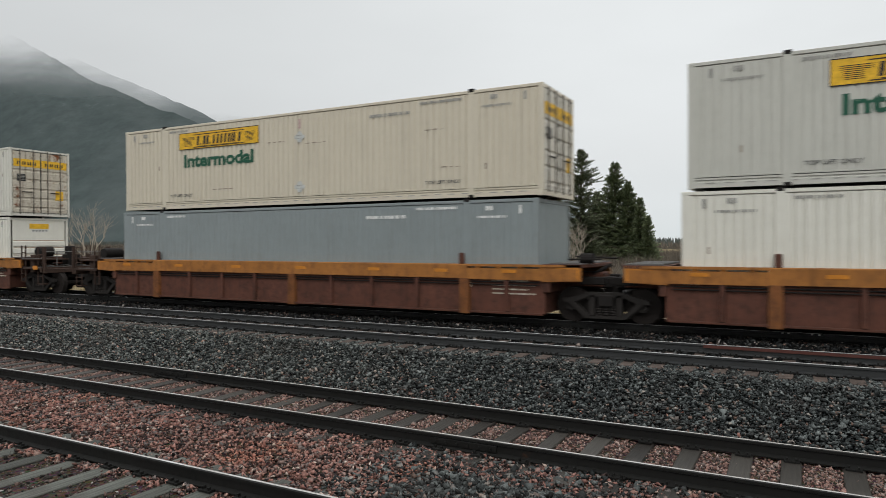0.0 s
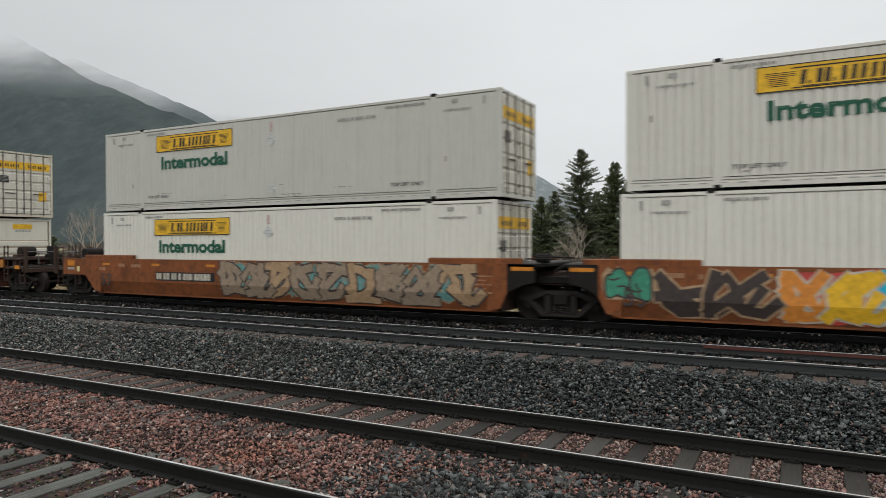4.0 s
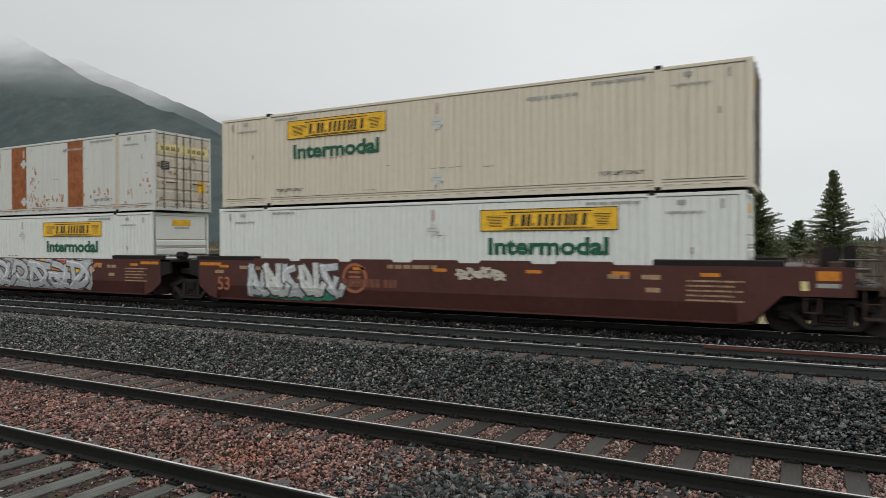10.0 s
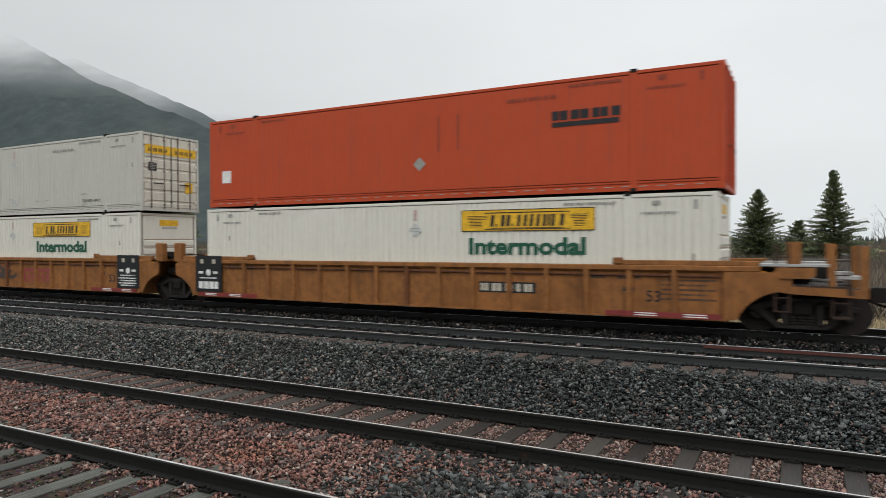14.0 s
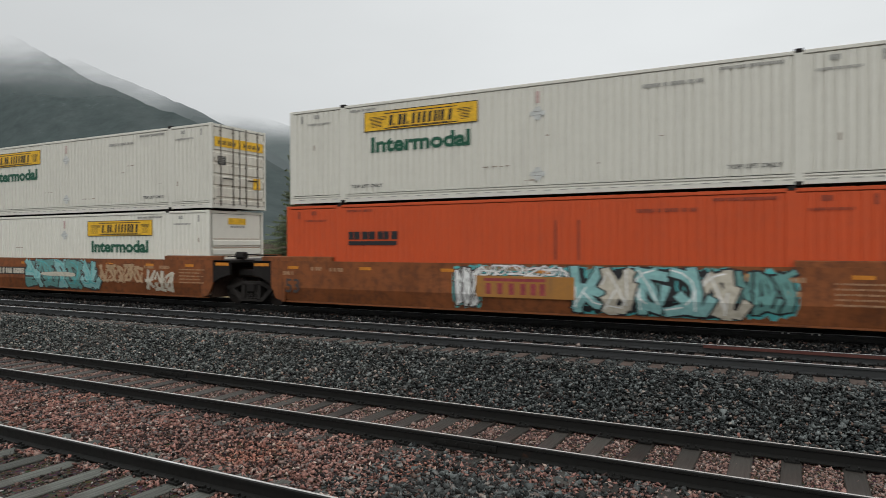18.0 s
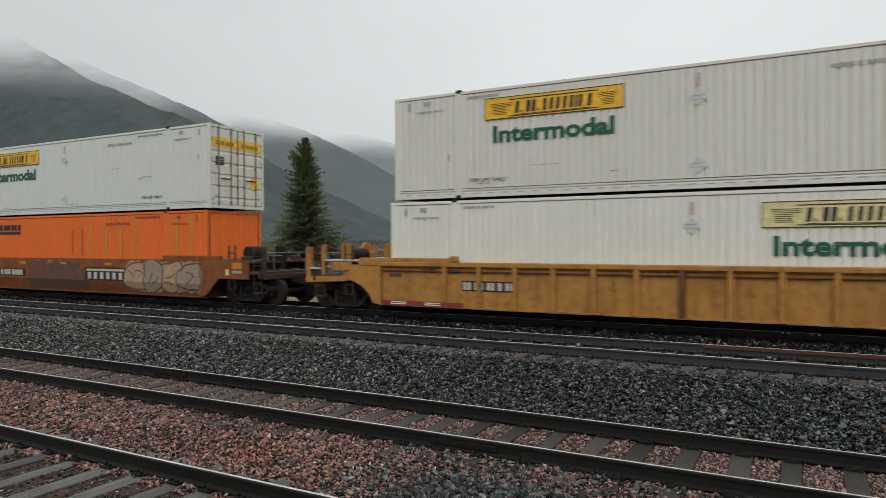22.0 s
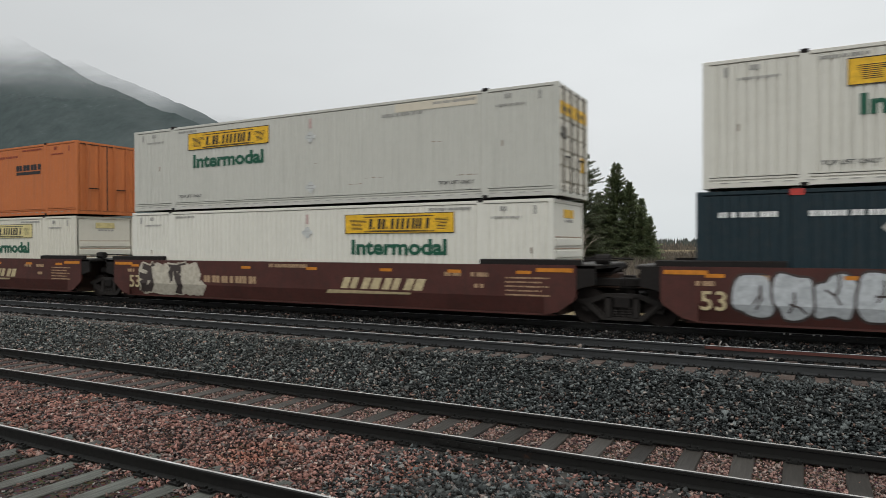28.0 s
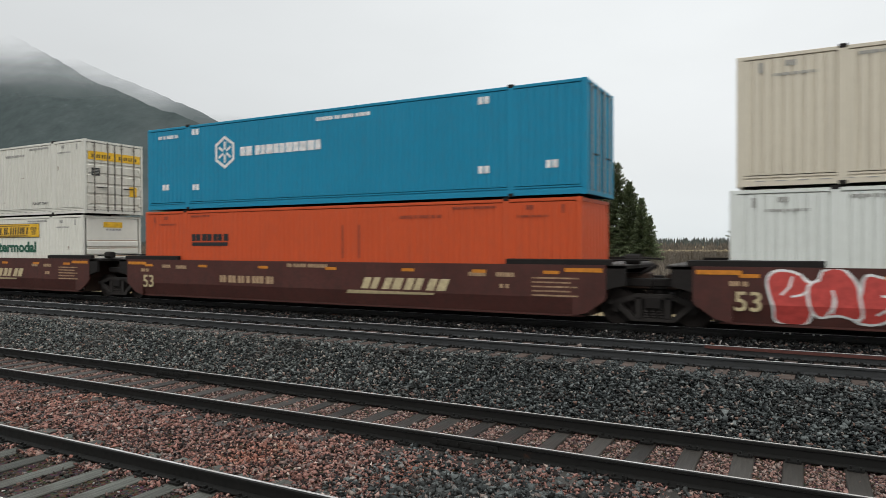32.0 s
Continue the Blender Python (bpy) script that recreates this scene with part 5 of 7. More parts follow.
                        box(bm, min(e * 9.5, e * 9.78), max(e * 9.5, e * 9.78), -HALF + 0.2, -HALF + 0.45, T - 0.02, 2.02)
                    part("end_wing", "end_wing %s %d" % (paint, e), end_wing, pm, car, m, "end frame with sill, posts and stop over the truck")
                    part("walkway", "walkway %d" % e, lambda bm: [box(bm, min(e * 8.95, e * 10.3), max(e * 8.95, e * 10.3), -HALF + 0.02, -HALF + 0.7, T + 0.0, T + 0.05), box(bm, min(e * 10.45, e * 10.85), max(e * 10.45, e * 10.85), -HALF + 0.02, -HALF + 0.7, 1.24, 1.3)], M["walkgrey"], car, m, "bare grey walkway plate")
                else:
                    part("upright", "rupright %s %d" % (paint, e), lambda bm: box(bm, min(e * 9.15, e * 9.5), max(e * 9.15, e * 9.5), -HALF + 0.05, -HALF + 0.3, 1.4, 2.05, 0.03), pm, car, m, "box upright at the joint")

                    def panel(bm):
                        box(bm, min(e * 7.15, e * 8.35), max(e * 7.15, e * 8.35), -HALF - 0.008, -HALF + 0.008, 0.42, 1.62)
                    part("data_panel", "data_panel %d" % e, panel, M["darkpanel"], car, m, "black data panel")

                    def lines(bm):
                        a, y = min(e * 7.25, e * 8.25), -HALF - 0.008
                        for q in (0.05, 0.4, 0.72):
                            box(bm, a + q, a + q + 0.2, y - 0.004, y, 1.02, 1.1)
                        tube(bm, (a + 0.5, y, 1.06), (a + 0.5, y - 0.003, 1.06), 0.11, 14)
                        if e > 0:
                            for q, z in ((0.1, 0.86), (0.0, 0.76), (0.08, 0.67), (0.0, 0.58), (0.12, 0.5)):
                                bars_row(bm, a + q, a + 0.98 - q, z, z + 0.045, int(z * 100), y)
                        else:
                            bars_row(bm, a + 0.1, a + 0.9, 0.86, 0.9, 7, y)
                            bars_row(bm, a + 0.05, a + 0.95, 0.52, 0.76, 5, y, wmin=0.62, gap=0.2)
                    part("data_line", "data_lines %d" % e, lines, M["whitemark"], car, m, kind="stuff")
                    part("reflector", "panel_amber %d" % e, lambda bm: [box(bm, e * x - 0.07, e * x + 0.07, -HALF - 0.013, -HALF - 0.009, 1.36, 1.5) for x in (7.5, 8.05)], M["bone"], car, m)
        if kind != "ribbed":
            for x in (-7.6, -4.9, -2.2, 0.5, 3.2, 5.4, 7.4):
                part("reflector", "amber", lambda bm: box(bm, -0.2, 0.2, -0.004, 0, 0, 0.085), M["ochre"], car, m @ pose(x, -HALF - 0.002, 1.24), "amber reflector")

    for x in (-0.65, 0.65, -2.0, 2.0, -3.6, 3.6):
        part("cross_bearer", "cross_bearer", lambda bm: box(bm, -0.14, 0.14, -1.36, 1.36, 0.2, 0.28, 0.01), M["gear"], car, pose(x, 0, 0))
    for x in (-6.95, 6.95):
        part("well_floor", "well_floor", lambda bm: box(bm, -1.35, 1.35, -1.36, 1.36, 0.2, 0.28, 0.01), M["gear"], car, pose(x, 0, 0))
    for e, coupled in ((-1, left), (1, right)):
        end_gear(car, e, coupled, paint, kind, 1.49 - top)
    if left:
        truck(car, -9.8)
    truck(car, 9.8)
    return car


def lettered(car, text, x, z, h, mat, kind, label=""):
    ob = new("lettering", word(text, h, M[mat], 0.012))
    ob.parent = car
    ob.matrix_basis = pose(x, side_y(kind, z + h / 2) - 0.006, z)
    return tagged(ob, label)


def data_marks(car, kind, mat, seed):
    """Rows of small stencilled data, too small to read."""
    def rows(bm):
        y = side_y(kind, 1.0)
        rng = random.Random(seed)
        for x0, x1, z in ((-8.0, -7.6, 1.05), (-6.9, -6.5, 1.2), (-6.2, -5.7, 1.18), (-1.2, 0.4, 1.3), (5.1, 5.6, 1.15), (5.9, 6.4, 1.15), (6.0, 6.3, 0.85)):
            bars_row(bm, x0, x1, z, z + 0.11, rng.random(), y)
        for k in range(5):
            bars_row(bm, 6.9, 8.1 - 0.2 * (k % 2), 1.12 - k * 0.11, 1.16 - k * 0.11, k, y)
    part("stencilling", "stencils %s %s %d" % (kind, mat, seed), rows, M[mat], car, label="small rows of stencilled data", kind="stuff")


def bent(bm, kind):
    """Lay a flat sheet of marks on the side of a car."""
    for z in (0.66, 1.07, 1.08):
        bmesh.ops.bisect_plane(bm, geom=bm.verts[:] + bm.edges[:] + bm.faces[:], plane_co=(0, 0, z), plane_no=(0, 0, 1))
    for v in bm.verts:
        v.co.y += side_y(kind, v.co.z)


def ribbon(bm, pts, wide, depth, slot):
    """A stroke of even width along a line of points, with blunt ends."""
    rows = []
    for i, p in enumerate(pts):
        d = (pts[min(i + 1, len(pts) - 1)] - pts[max(i - 1, 0)]).normalized()
        n = Vector((-d.y, d.x)) * wide / 2
        q = p + d * wide * 0.3 * ((i == len(pts) - 1) - (i == 0))
        rows.append([bm.verts.new((v.x, -depth, min(max(v.y, 0.26), 1.455))) for v in (q + n, q - n)])
    for r, t in zip(rows, rows[1:]):
        try:
            bm.faces.new((r[0], t[0], t[1], r[1])).material_index = slot
        except ValueError:
            pass


def stroke_shape(rng, cx, cz, w, h, lean):
    """Two to four strokes that cross like sprayed lettering, without being a letter."""
    out = []

    def at(x, z):
        return Vector((cx + (x + lean * z) * w, cz + z * h))

    def j(a=0.07):
        return rng.uniform(-a, a)
    kinds = rng.sample(["bar", "arc", "slash", "hook", "roof", "tail", "wave"], 4)
    for k in kinds:
        if k == "bar":
            x = rng.choice((-0.35, -0.28, 0.3)) + j()
            line = [(x, -0.48), (x + j(), 0), (x + j(), 0.48)]
        elif k == "arc":
            s = rng.choice((-1, 1))
            line = [(-0.3 * s + 0.68 * s * math.sin(t), 0.42 * math.cos(t)) for t in np.linspace(0.1, 3.0, 7)]
        elif k == "slash":
            s = rng.choice((-1, 1))
            line = [(-0.42 * s, -0.46), (j(), j()), (0.42 * s, 0.46)]
        elif k == "hook":
            s = rng.choice((-1, 1))
            line = [(0.36 * s, 0.4 + j()), (0.3 * s, -0.2), (0.08 * s, -0.42), (-0.25 * s, -0.38), (-0.38 * s, -0.15)]
        elif k == "roof":
            z = rng.choice((0.4, -0.42, 0.02))
            line = [(-0.48, z + j()), (0, z + j(0.03)), (0.5, z + j(0.12))]
        elif k == "tail":
            line = [(-0.1, -0.1), (0.2, -0.35), (0.55, -0.42), (0.75, -0.2 + j())]
        else:
            line = [(-0.42, 0.1 + j()), (-0.2, 0.42), (0.05, 0.05), (0.25, -0.35), (0.45, 0.1 + j())]
        out.append([at(x, z) for x, z in line])
    return out


def bubble_shape(rng, cx, cz, w, h, lean, grow):
    ph, am = [rng.uniform(0, 6.28) for _ in range(3)], [rng.uniform(0.05, 0.15), rng.uniform(0.05, 0.13), rng.uniform(0.02, 0.07)]
    rx, rz = w * rng.uniform(0.52, 0.62), h / 2 * rng.uniform(0.9, 1.0)

    def edge(g):
        pts = []
        for k in range(28):
            t = 2 * math.pi * k / 28
            r = 1 + am[0] * math.sin(2 * t + ph[0]) + am[1] * math.sin(3 * t + ph[1]) + am[2] * math.sin(5 * t + ph[2])
            c, q = math.cos(t), math.sin(t)
            px = abs(c) ** 0.7 * (1 if c > 0 else -1) * (rx * r + g)
            pz = abs(q) ** 0.7 * (1 if q > 0 else -1) * (rz * r + g)
            pts.append((cx + px + lean * pz, min(max(cz + pz, 0.26), 1.455)))
        return pts
    return edge


def sprayed(car, kind, x0, x1, z0, z1, n, fills, outline, seed, halo=None, style="wild", lift=0.0, shine=None):
    """Spray paint on a car's side: a cloud behind, then shapes with an outline and a fill, each shape a part."""
    rng = random.Random(seed)
    w, h, mid = (x1 - x0) / n, z1 - z0, (z0 + z1) / 2

    def put(name, key, fn, mats):
        bm = bmesh.new()
        fn(bm)
        bent(bm, kind)
        me = bpy.data.meshes.new(key)
        bm.to_mesh(me)
        bm.free()
        for q in mats:
            me.materials.append(M[q])
        ob = new(name, me)
        ob.parent = car
    if halo:
        def cloud_patch(bm):
            top, low, m = [], [], max(8, 5 * n)
            for k in range(m + 1):
                x = x0 - 0.1 + (x1 - x0 + 0.2) * k / m
                e = 0.25 if k in (0, m) else 0.0
                top.append((x, min(1.455, z1 + rng.uniform(-0.14, 0.08) - e)))
                low.append((x, max(0.26, z0 + rng.uniform(-0.08, 0.1) + e)))
            t = [bm.verts.new((x, -0.002, z)) for x, z in top]
            b = [bm.verts.new((x, -0.002, z)) for x, z in low]
            for k in range(m):
                bm.faces.new((b[k], b[k + 1], t[k + 1], t[k]))
        put("spray_cloud", "cloud %d" % seed, cloud_patch, [halo])
    for i in range(n):
        cx, cz, lean = x0 + w * (i + 0.5), mid + rng.uniform(-0.04, 0.04), rng.uniform(-0.18, 0.22)
        fill = fills[i % len(fills)]
        deep = 0.004 + 0.004 * (i % 2) + lift

        def wild(bm):
            lines = stroke_shape(rng, cx, cz, w * 1.08, h * 0.9, lean)
            th = min(0.24, max(0.07, w * 0.3)) * min(1.0, h / 0.9)
            for k, q in enumerate(lines):
                ribbon(bm, q, th + 0.11 * min(1, h), deep + 0.0003 * k, 0)
            for k, q in enumerate(lines):
                ribbon(bm, q, th, deep + 0.0015 + 0.0003 * k, 1)
            for k, q in enumerate(lines[:3]):
                off = Vector((-th * 0.2, th * 0.22))
                ribbon(bm, [p + off for p in q[:-1]], th * 0.16, deep + 0.0032 + 0.0002 * k, 2)

        def bubble(bm):
            edge = bubble_shape(rng, cx, cz, w, h, lean, 0)
            for g, d, slot in ((0.0, deep, 0), (-0.055, deep + 0.0012, 1)):
                f = bm.faces.new([bm.verts.new((x, -d, z)) for x, z in edge(g)][::-1])
                f.material_index = slot
            bmesh.ops.triangulate(bm, faces=bm.faces[:])
            for _ in range(2):
                a, t = Vector((cx + rng.uniform(-0.25, 0.25) * w, cz + rng.uniform(-0.25, 0.25) * h)), rng.uniform(0, 3.1)
                d = Vector((math.cos(t) * w * 0.22, math.sin(t) * h * 0.2))
                ribbon(bm, [a - d, a + Vector((d.y, -d.x)) * 0.25, a + d], 0.045, deep + 0.0024 + 0.0002 * _, 0)
        put("spray_shape", "spray %d %d" % (seed, i), wild if style == "wild" else bubble, [outline, fill, shine or fill])


def block_logo(car, kind, x0, x1, z0, z1, mat, under=False, slant=0.0, blocks=3):
    """A railway mark as plain slanted blocks."""
    def fn(bm):
        w, h = (x1 - x0) / blocks, z1 - z0

        def slab(a, b, lo, hi):
            s0, s1 = slant * (lo - z0), slant * (hi - z0)
            bm.faces.new([bm.verts.new((x, -0.0055, z)) for x, z in ((a + s0, lo), (b + s0, lo), (b + s1, hi), (a + s1, hi))])
        if under:
            for i in range(blocks):
                a = x0 + i * w
                slab(a, a + w * 0.34, z0, z1)
                slab(a + w * 0.44, a + w * (0.84 if i % 2 else 0.74), z0, z1)
        else:
            slab(x0, x1, z1 - h * 0.22, z1)
            for i in range(blocks * 2):
                slab(x0 + (i + 0.2) * w / 2, x0 + (i + 0.72) * w / 2, z0, z1 - h * 0.34)
        if under:
            bm.faces.new([bm.verts.new((x, -0.0055, z)) for x, z in ((x0 - 0.55, z0 - 0.16), (x1 - 0.5, z0 - 0.12), (x1 - 0.45, z0 - 0.06), (x0 - 0.45, z0 - 0.05))])
        bmesh.ops.triangulate(bm, faces=bm.faces[:])
        bent(bm, kind)
    part("logo", "block_logo %s %.2f %.2f %s" % (kind, x0, z0, mat), fn, M[mat], car, label="railway mark as plain blocks")


def plate_bars(car, kind, x0, x1, z0, z1, mat="bone", back="darkpanel"):
    y = side_y(kind, (z0 + z1) / 2)
    part("number_patch", "patch %s %.2f %.2f %s" % (kind, x0, z0, back), lambda bm: box(bm, x0, x1, y - 0.004, y - 0.0005, z0, z1), M[back], car, label="dark patch")
    part("number_strip", "patchbars %s %.2f %.2f %s" % (kind, x0, z0, mat), lambda bm: bars_row(bm, x0 + 0.05, x1 - 0.05, z0 + 0.04, z1 - 0.04, 3, y - 0.004, wmin=0.4, gap=0.22), M[mat], car, kind="stuff")


# ---- trees and the far side of the valley ----
def leaf_material(name, a, c):
    m, n, l, b = material(name)
    geo = n.new("ShaderNodeNewGeometry").outputs["Random Per Island"]
    r = ramp_node(n, [(0.0, a), (0.7, c), (1.0, tuple(x * 1.5 for x in c))])
    l.new(geo, r.inputs[0])
    l.new(r.outputs[0], b.inputs["Base Color"])
    b.inputs["Roughness"].default_value = 0.7
    return m


M["fir"] = leaf_material("fir_needles", (0.045, 0.064, 0.031), (0.12, 0.148, 0.066))
M["pine"] = leaf_material("pine_needles", (0.045, 0.058, 0.033), (0.12, 0.138, 0.075))
M["bark"] = worn_paint("bark", (0.075, 0.055, 0.042), dirt=(0.03, 0.025, 0.02), amount=0.8, rust=0.0, rough=0.9)
M["palebark"] = worn_paint("pale_bark", (0.30, 0.26, 0.21), dirt=(0.12, 0.10, 0.08), amount=0.6, rust=0.0, rough=0.9)
M["stem"] = leaf_material("brush_stems", (0.05, 0.04, 0.03), (0.14, 0.115, 0.085))
M["brush"] = leaf_material("bare_brush", (0.035, 0.028, 0.02), (0.085, 0.068, 0.048))
M["drygrass"] = leaf_material("dry_grass", (0.16, 0.12, 0.065), (0.32, 0.26, 0.155))
M["farforest"] = leaf_material("far_forest", (0.028, 0.036, 0.032), (0.05, 0.058, 0.048))


def raw_mesh(name, verts, faces, mat):
    me = bpy.data.meshes.new(name)
    me.from_pydata([tuple(v) for v in verts], [], faces)
    me.materials.append(mat)
    return me


def conifer(label, x, y, high, wide, seed, mat="fir", full=1.0, ragged=0.25, category="tree"):
    """Whorls of drooping boughs on a tapered trunk; each bough carries many small needle sprays."""
    rng = random.Random(seed)
    tree = tagged(new("conifer"), label, category)
    tree.matrix_basis = pose(x, y, lie(y) - 0.1)
    part("trunk", "trunk %d" % seed, lambda bm: tube(bm, (0, 0, 0), (0, 0, high * 0.97), high * 0.016, 10, 0.02), M["bark"], tree)
    vs, fs, bv, bf = [], [], [], []
    lumps = [rng.uniform(0.78, 1.12) for _ in range(9)]
    for _ in range(int(high * full * 26)):
        u = 0.05 + 0.945 * rng.random() ** 1.15
        a = rng.uniform(0, 6.283)
        lump = lumps[int(u * 8.99)] * (0.9 + 0.2 * math.sin(2 * a + seed + 5 * u))
        l = (wide * 1.3 * (1 - u) ** 0.82 * lump + 0.16) * rng.uniform(1 - ragged * 1.6, 1.04)
        root = Vector((0, 0, high * u))
        d = Vector((math.cos(a), math.sin(a), rng.uniform(0.0, 0.42) + 0.6 * u ** 2))
        side = Vector((-math.sin(a), math.cos(a), 0))
        b0, tip = len(bv), root + d * l
        for p, r in ((root, 0.03), (tip, 0.008)):
            bv += [p + side * r, p - side * r, p + Vector((0, 0, r))]
        bf += [(b0, b0 + 1, b0 + 4, b0 + 3), (b0 + 1, b0 + 2, b0 + 5, b0 + 4), (b0 + 2, b0, b0 + 3, b0 + 5)]
        n = max(5, int(l / 0.085))
        for i in range(n):
            f = (i + rng.random()) / n
            if f < 0.08 + ragged * 0.25:
                continue
            p = root + d * (l * f) + Vector((0, 0, -0.12 * f * f * l))
            spread = (0.12 + 0.3 * (1 - f) * min(1, l / 2)) * rng.uniform(0.6, 1.5) + 0.12
            for s in (-1, 1):
                q = p + (side * s * rng.uniform(0.5, 1.1) + d * rng.uniform(0.3, 0.9)).normalized() * spread + Vector((0, 0, rng.uniform(-0.16, 0.1)))
                c0 = len(vs)
                wv = d * rng.uniform(0.035, 0.075) + Vector((0, 0, rng.uniform(-0.05, 0.05)))
                vs += [p - wv, p + wv, q]
                fs.append((c0, c0 + 1, c0 + 2))
                mid = (p + q) / 2
                vs += [mid - wv * 0.8, mid + wv, mid + Vector((0, 0, -rng.uniform(0.06, 0.2))) + side * s * 0.1]
                fs.append((c0 + 3, c0 + 4, c0 + 5))
    for nm, v, f, mt in (("limbwork", bv, bf, M["bark"]), ("crown", vs, fs, M[mat])):
        ob = new(nm, raw_mesh("%s %d" % (nm, seed), v, f, mt))
        ob.parent = tree
        tagged(ob, kind="stuff")
    return tree


def bare_tree(label, x, y, high, seed, mat="palebark"):
    rng = random.Random(seed)
    tree = tagged(new("bare_tree"), label, "tree")
    tree.matrix_basis = pose(x, y, lie(y) - 0.1)
    limbs, twigs = [], []

    def grow(p, d, l, r, depth):
        q = p + d * l
        (limbs if depth < 2 else twigs).append((p, q, r, r * 0.6))
        if depth > 4:
            return
        for _ in range(3 if depth < 3 else 2):
            nd = (d + Vector((rng.uniform(-0.8, 0.8), rng.uniform(-0.8, 0.8), rng.uniform(-0.15, 0.5)))).normalized()
            grow(p + d * l * rng.uniform(0.5, 1.0), nd, l * rng.uniform(0.55, 0.8), r * 0.55, depth + 1)
    for k in range(3):
        grow(Vector((0, 0, 0)), Vector((rng.uniform(-0.45, 0.45), rng.uniform(-0.3, 0.3), 1)).normalized(), high * 0.42, 0.09, 0)

    def sticks(bm, rows, n):
        for p, q, r, r2 in rows:
            tube(bm, p, q, r, n, r2)
    part("limbwork", "limbs %d" % seed, lambda bm: sticks(bm, limbs, 6), M[mat], tree)
    part("twigwork", "twigs %d" % seed, lambda bm: sticks(bm, twigs, 3), M[mat], tree)
    return tree


TREES = [  # slope across, slope up, distance, width, seed, needles, fullness, raggedness
    (-0.830, 0.199, 62, 4.9, 1, "fir", 2.7, 0.42), (-0.572, 0.134, 70, 4.7, 2, "fir", 2.4, 0.42), (-1.190, 0.150, 62, 3.6, 3, "fir", 2.0, 0.2),
    (-0.296, 0.141, 85, 4.8, 4, "pine", 1.5, 0.4), (-0.245, 0.118, 88, 4.0, 5, "fir", 1.6, 0.15), (-0.226, 0.088, 87, 3.2, 6, "fir", 1.6, 0.15),
    (-0.208, 0.064, 86, 2.1, 7, "fir", 1.6, 0.15), (-0.197, 0.038, 85, 1.5, 8, "fir", 1.6, 0.15), (-0.272, 0.075, 90, 3.6, 19, "fir", 1.5, 0.2), (-0.360, 0.070, 90, 3.2, 9, "fir", 1.7, 0.3),
    (-0.338, 0.078, 94, 3.5, 10, "pine", 1.6, 0.35), (-0.052, 0.069, 100, 4.0, 11, "fir", 2.4, 0.45), (-0.004, 0.027, 104, 3.2, 12, "fir", 2.0, 0.3),
    (0.036, 0.091, 98, 3.9, 13, "fir", 2.0, 0.5), (-1.62, 0.02, 78, 2.2, 14, "fir", 1.2, 0.3), (-0.505, 0.016, 110, 2.0, 15, "fir", 1.2, 0.3)]
for ax, az, dy, wide, seed, needles, full, ragged in TREES:
    conifer("dark green conifer with drooping boughs on the valley floor" if needles == "fir" else "open-crowned pine with thin ragged boughs",
            ax * dy, dy, az * dy + 2.024 - lie(dy) + 0.1, wide, seed, needles, full, ragged)
bare_tree("leafless pale-barked tree in front of the conifers", -0.300 * 74, 74, 5.6, 21)
bare_tree("leafless pale shrub in front of the conifers", -0.318 * 72, 72, 3.6, 23)
bare_tree("leafless pale tree standing alone on the valley floor", -1.484 * 45, 45, 8.2, 24)
bare_tree("leafless tree beside the conifers", 0.092 * 92, 92, 7.2, 22, "bark")


def tufts(name, label, count, x0, x1, y0, y1, tall, spread, mat, seed, category, blades=5):
    rng = np.random.default_rng(seed)
    vs, fs = [], []
    for _ in range(count):
        y = y0 + (y1 - y0) * rng.random() ** 1.5
        x = rng.uniform(x0, x1) * (y / y1 if y > 40 else 1)
        z = lie(y) - 0.03
        h = tall * rng.uniform(0.5, 1.25)
        for _ in range(blades):
            a, c = rng.uniform(0, 6.28), len(vs)
            bx, by = x + rng.normal(0, spread * 0.35), y + rng.normal(0, spread * 0.35)
            w = spread * rng.uniform(0.02, 0.05)
            vs += [(bx - w * math.cos(a), by - w * math.sin(a), z), (bx + w * math.cos(a), by + w * math.sin(a), z),
                   (bx + rng.normal(0, spread * 0.5), by + rng.normal(0, spread * 0.5), z + h * rng.uniform(0.6, 1.0))]
            fs.append((c, c + 1, c + 2))
    return tagged(new(name, raw_mesh(name, vs, fs, M[mat])), label, category, kind="stuff")


tufts("dry_grass", "dry tan grass beyond the tracks", 26000, -70, 8, 20.6, 48, 0.42, 0.3, "drygrass", 31, "grass", 4)
tufts("bare_brush", "leafless brown brush on the valley floor", 9500, -330, 40, 66, 210, 1.9, 1.6, "brush", 32, "brush", 12)
tufts("near_brush", "leafless grey-brown brush behind the tracks", 9000, -95, 12, 31, 72, 1.5, 1.0, "stem", 34, "brush", 10)
tufts("weeds", "a few dry weeds in the ballast", 26, -9, 1.5, 5.3, 9.4, 0.09, 0.08, "drygrass", 33, "weeds", 6)


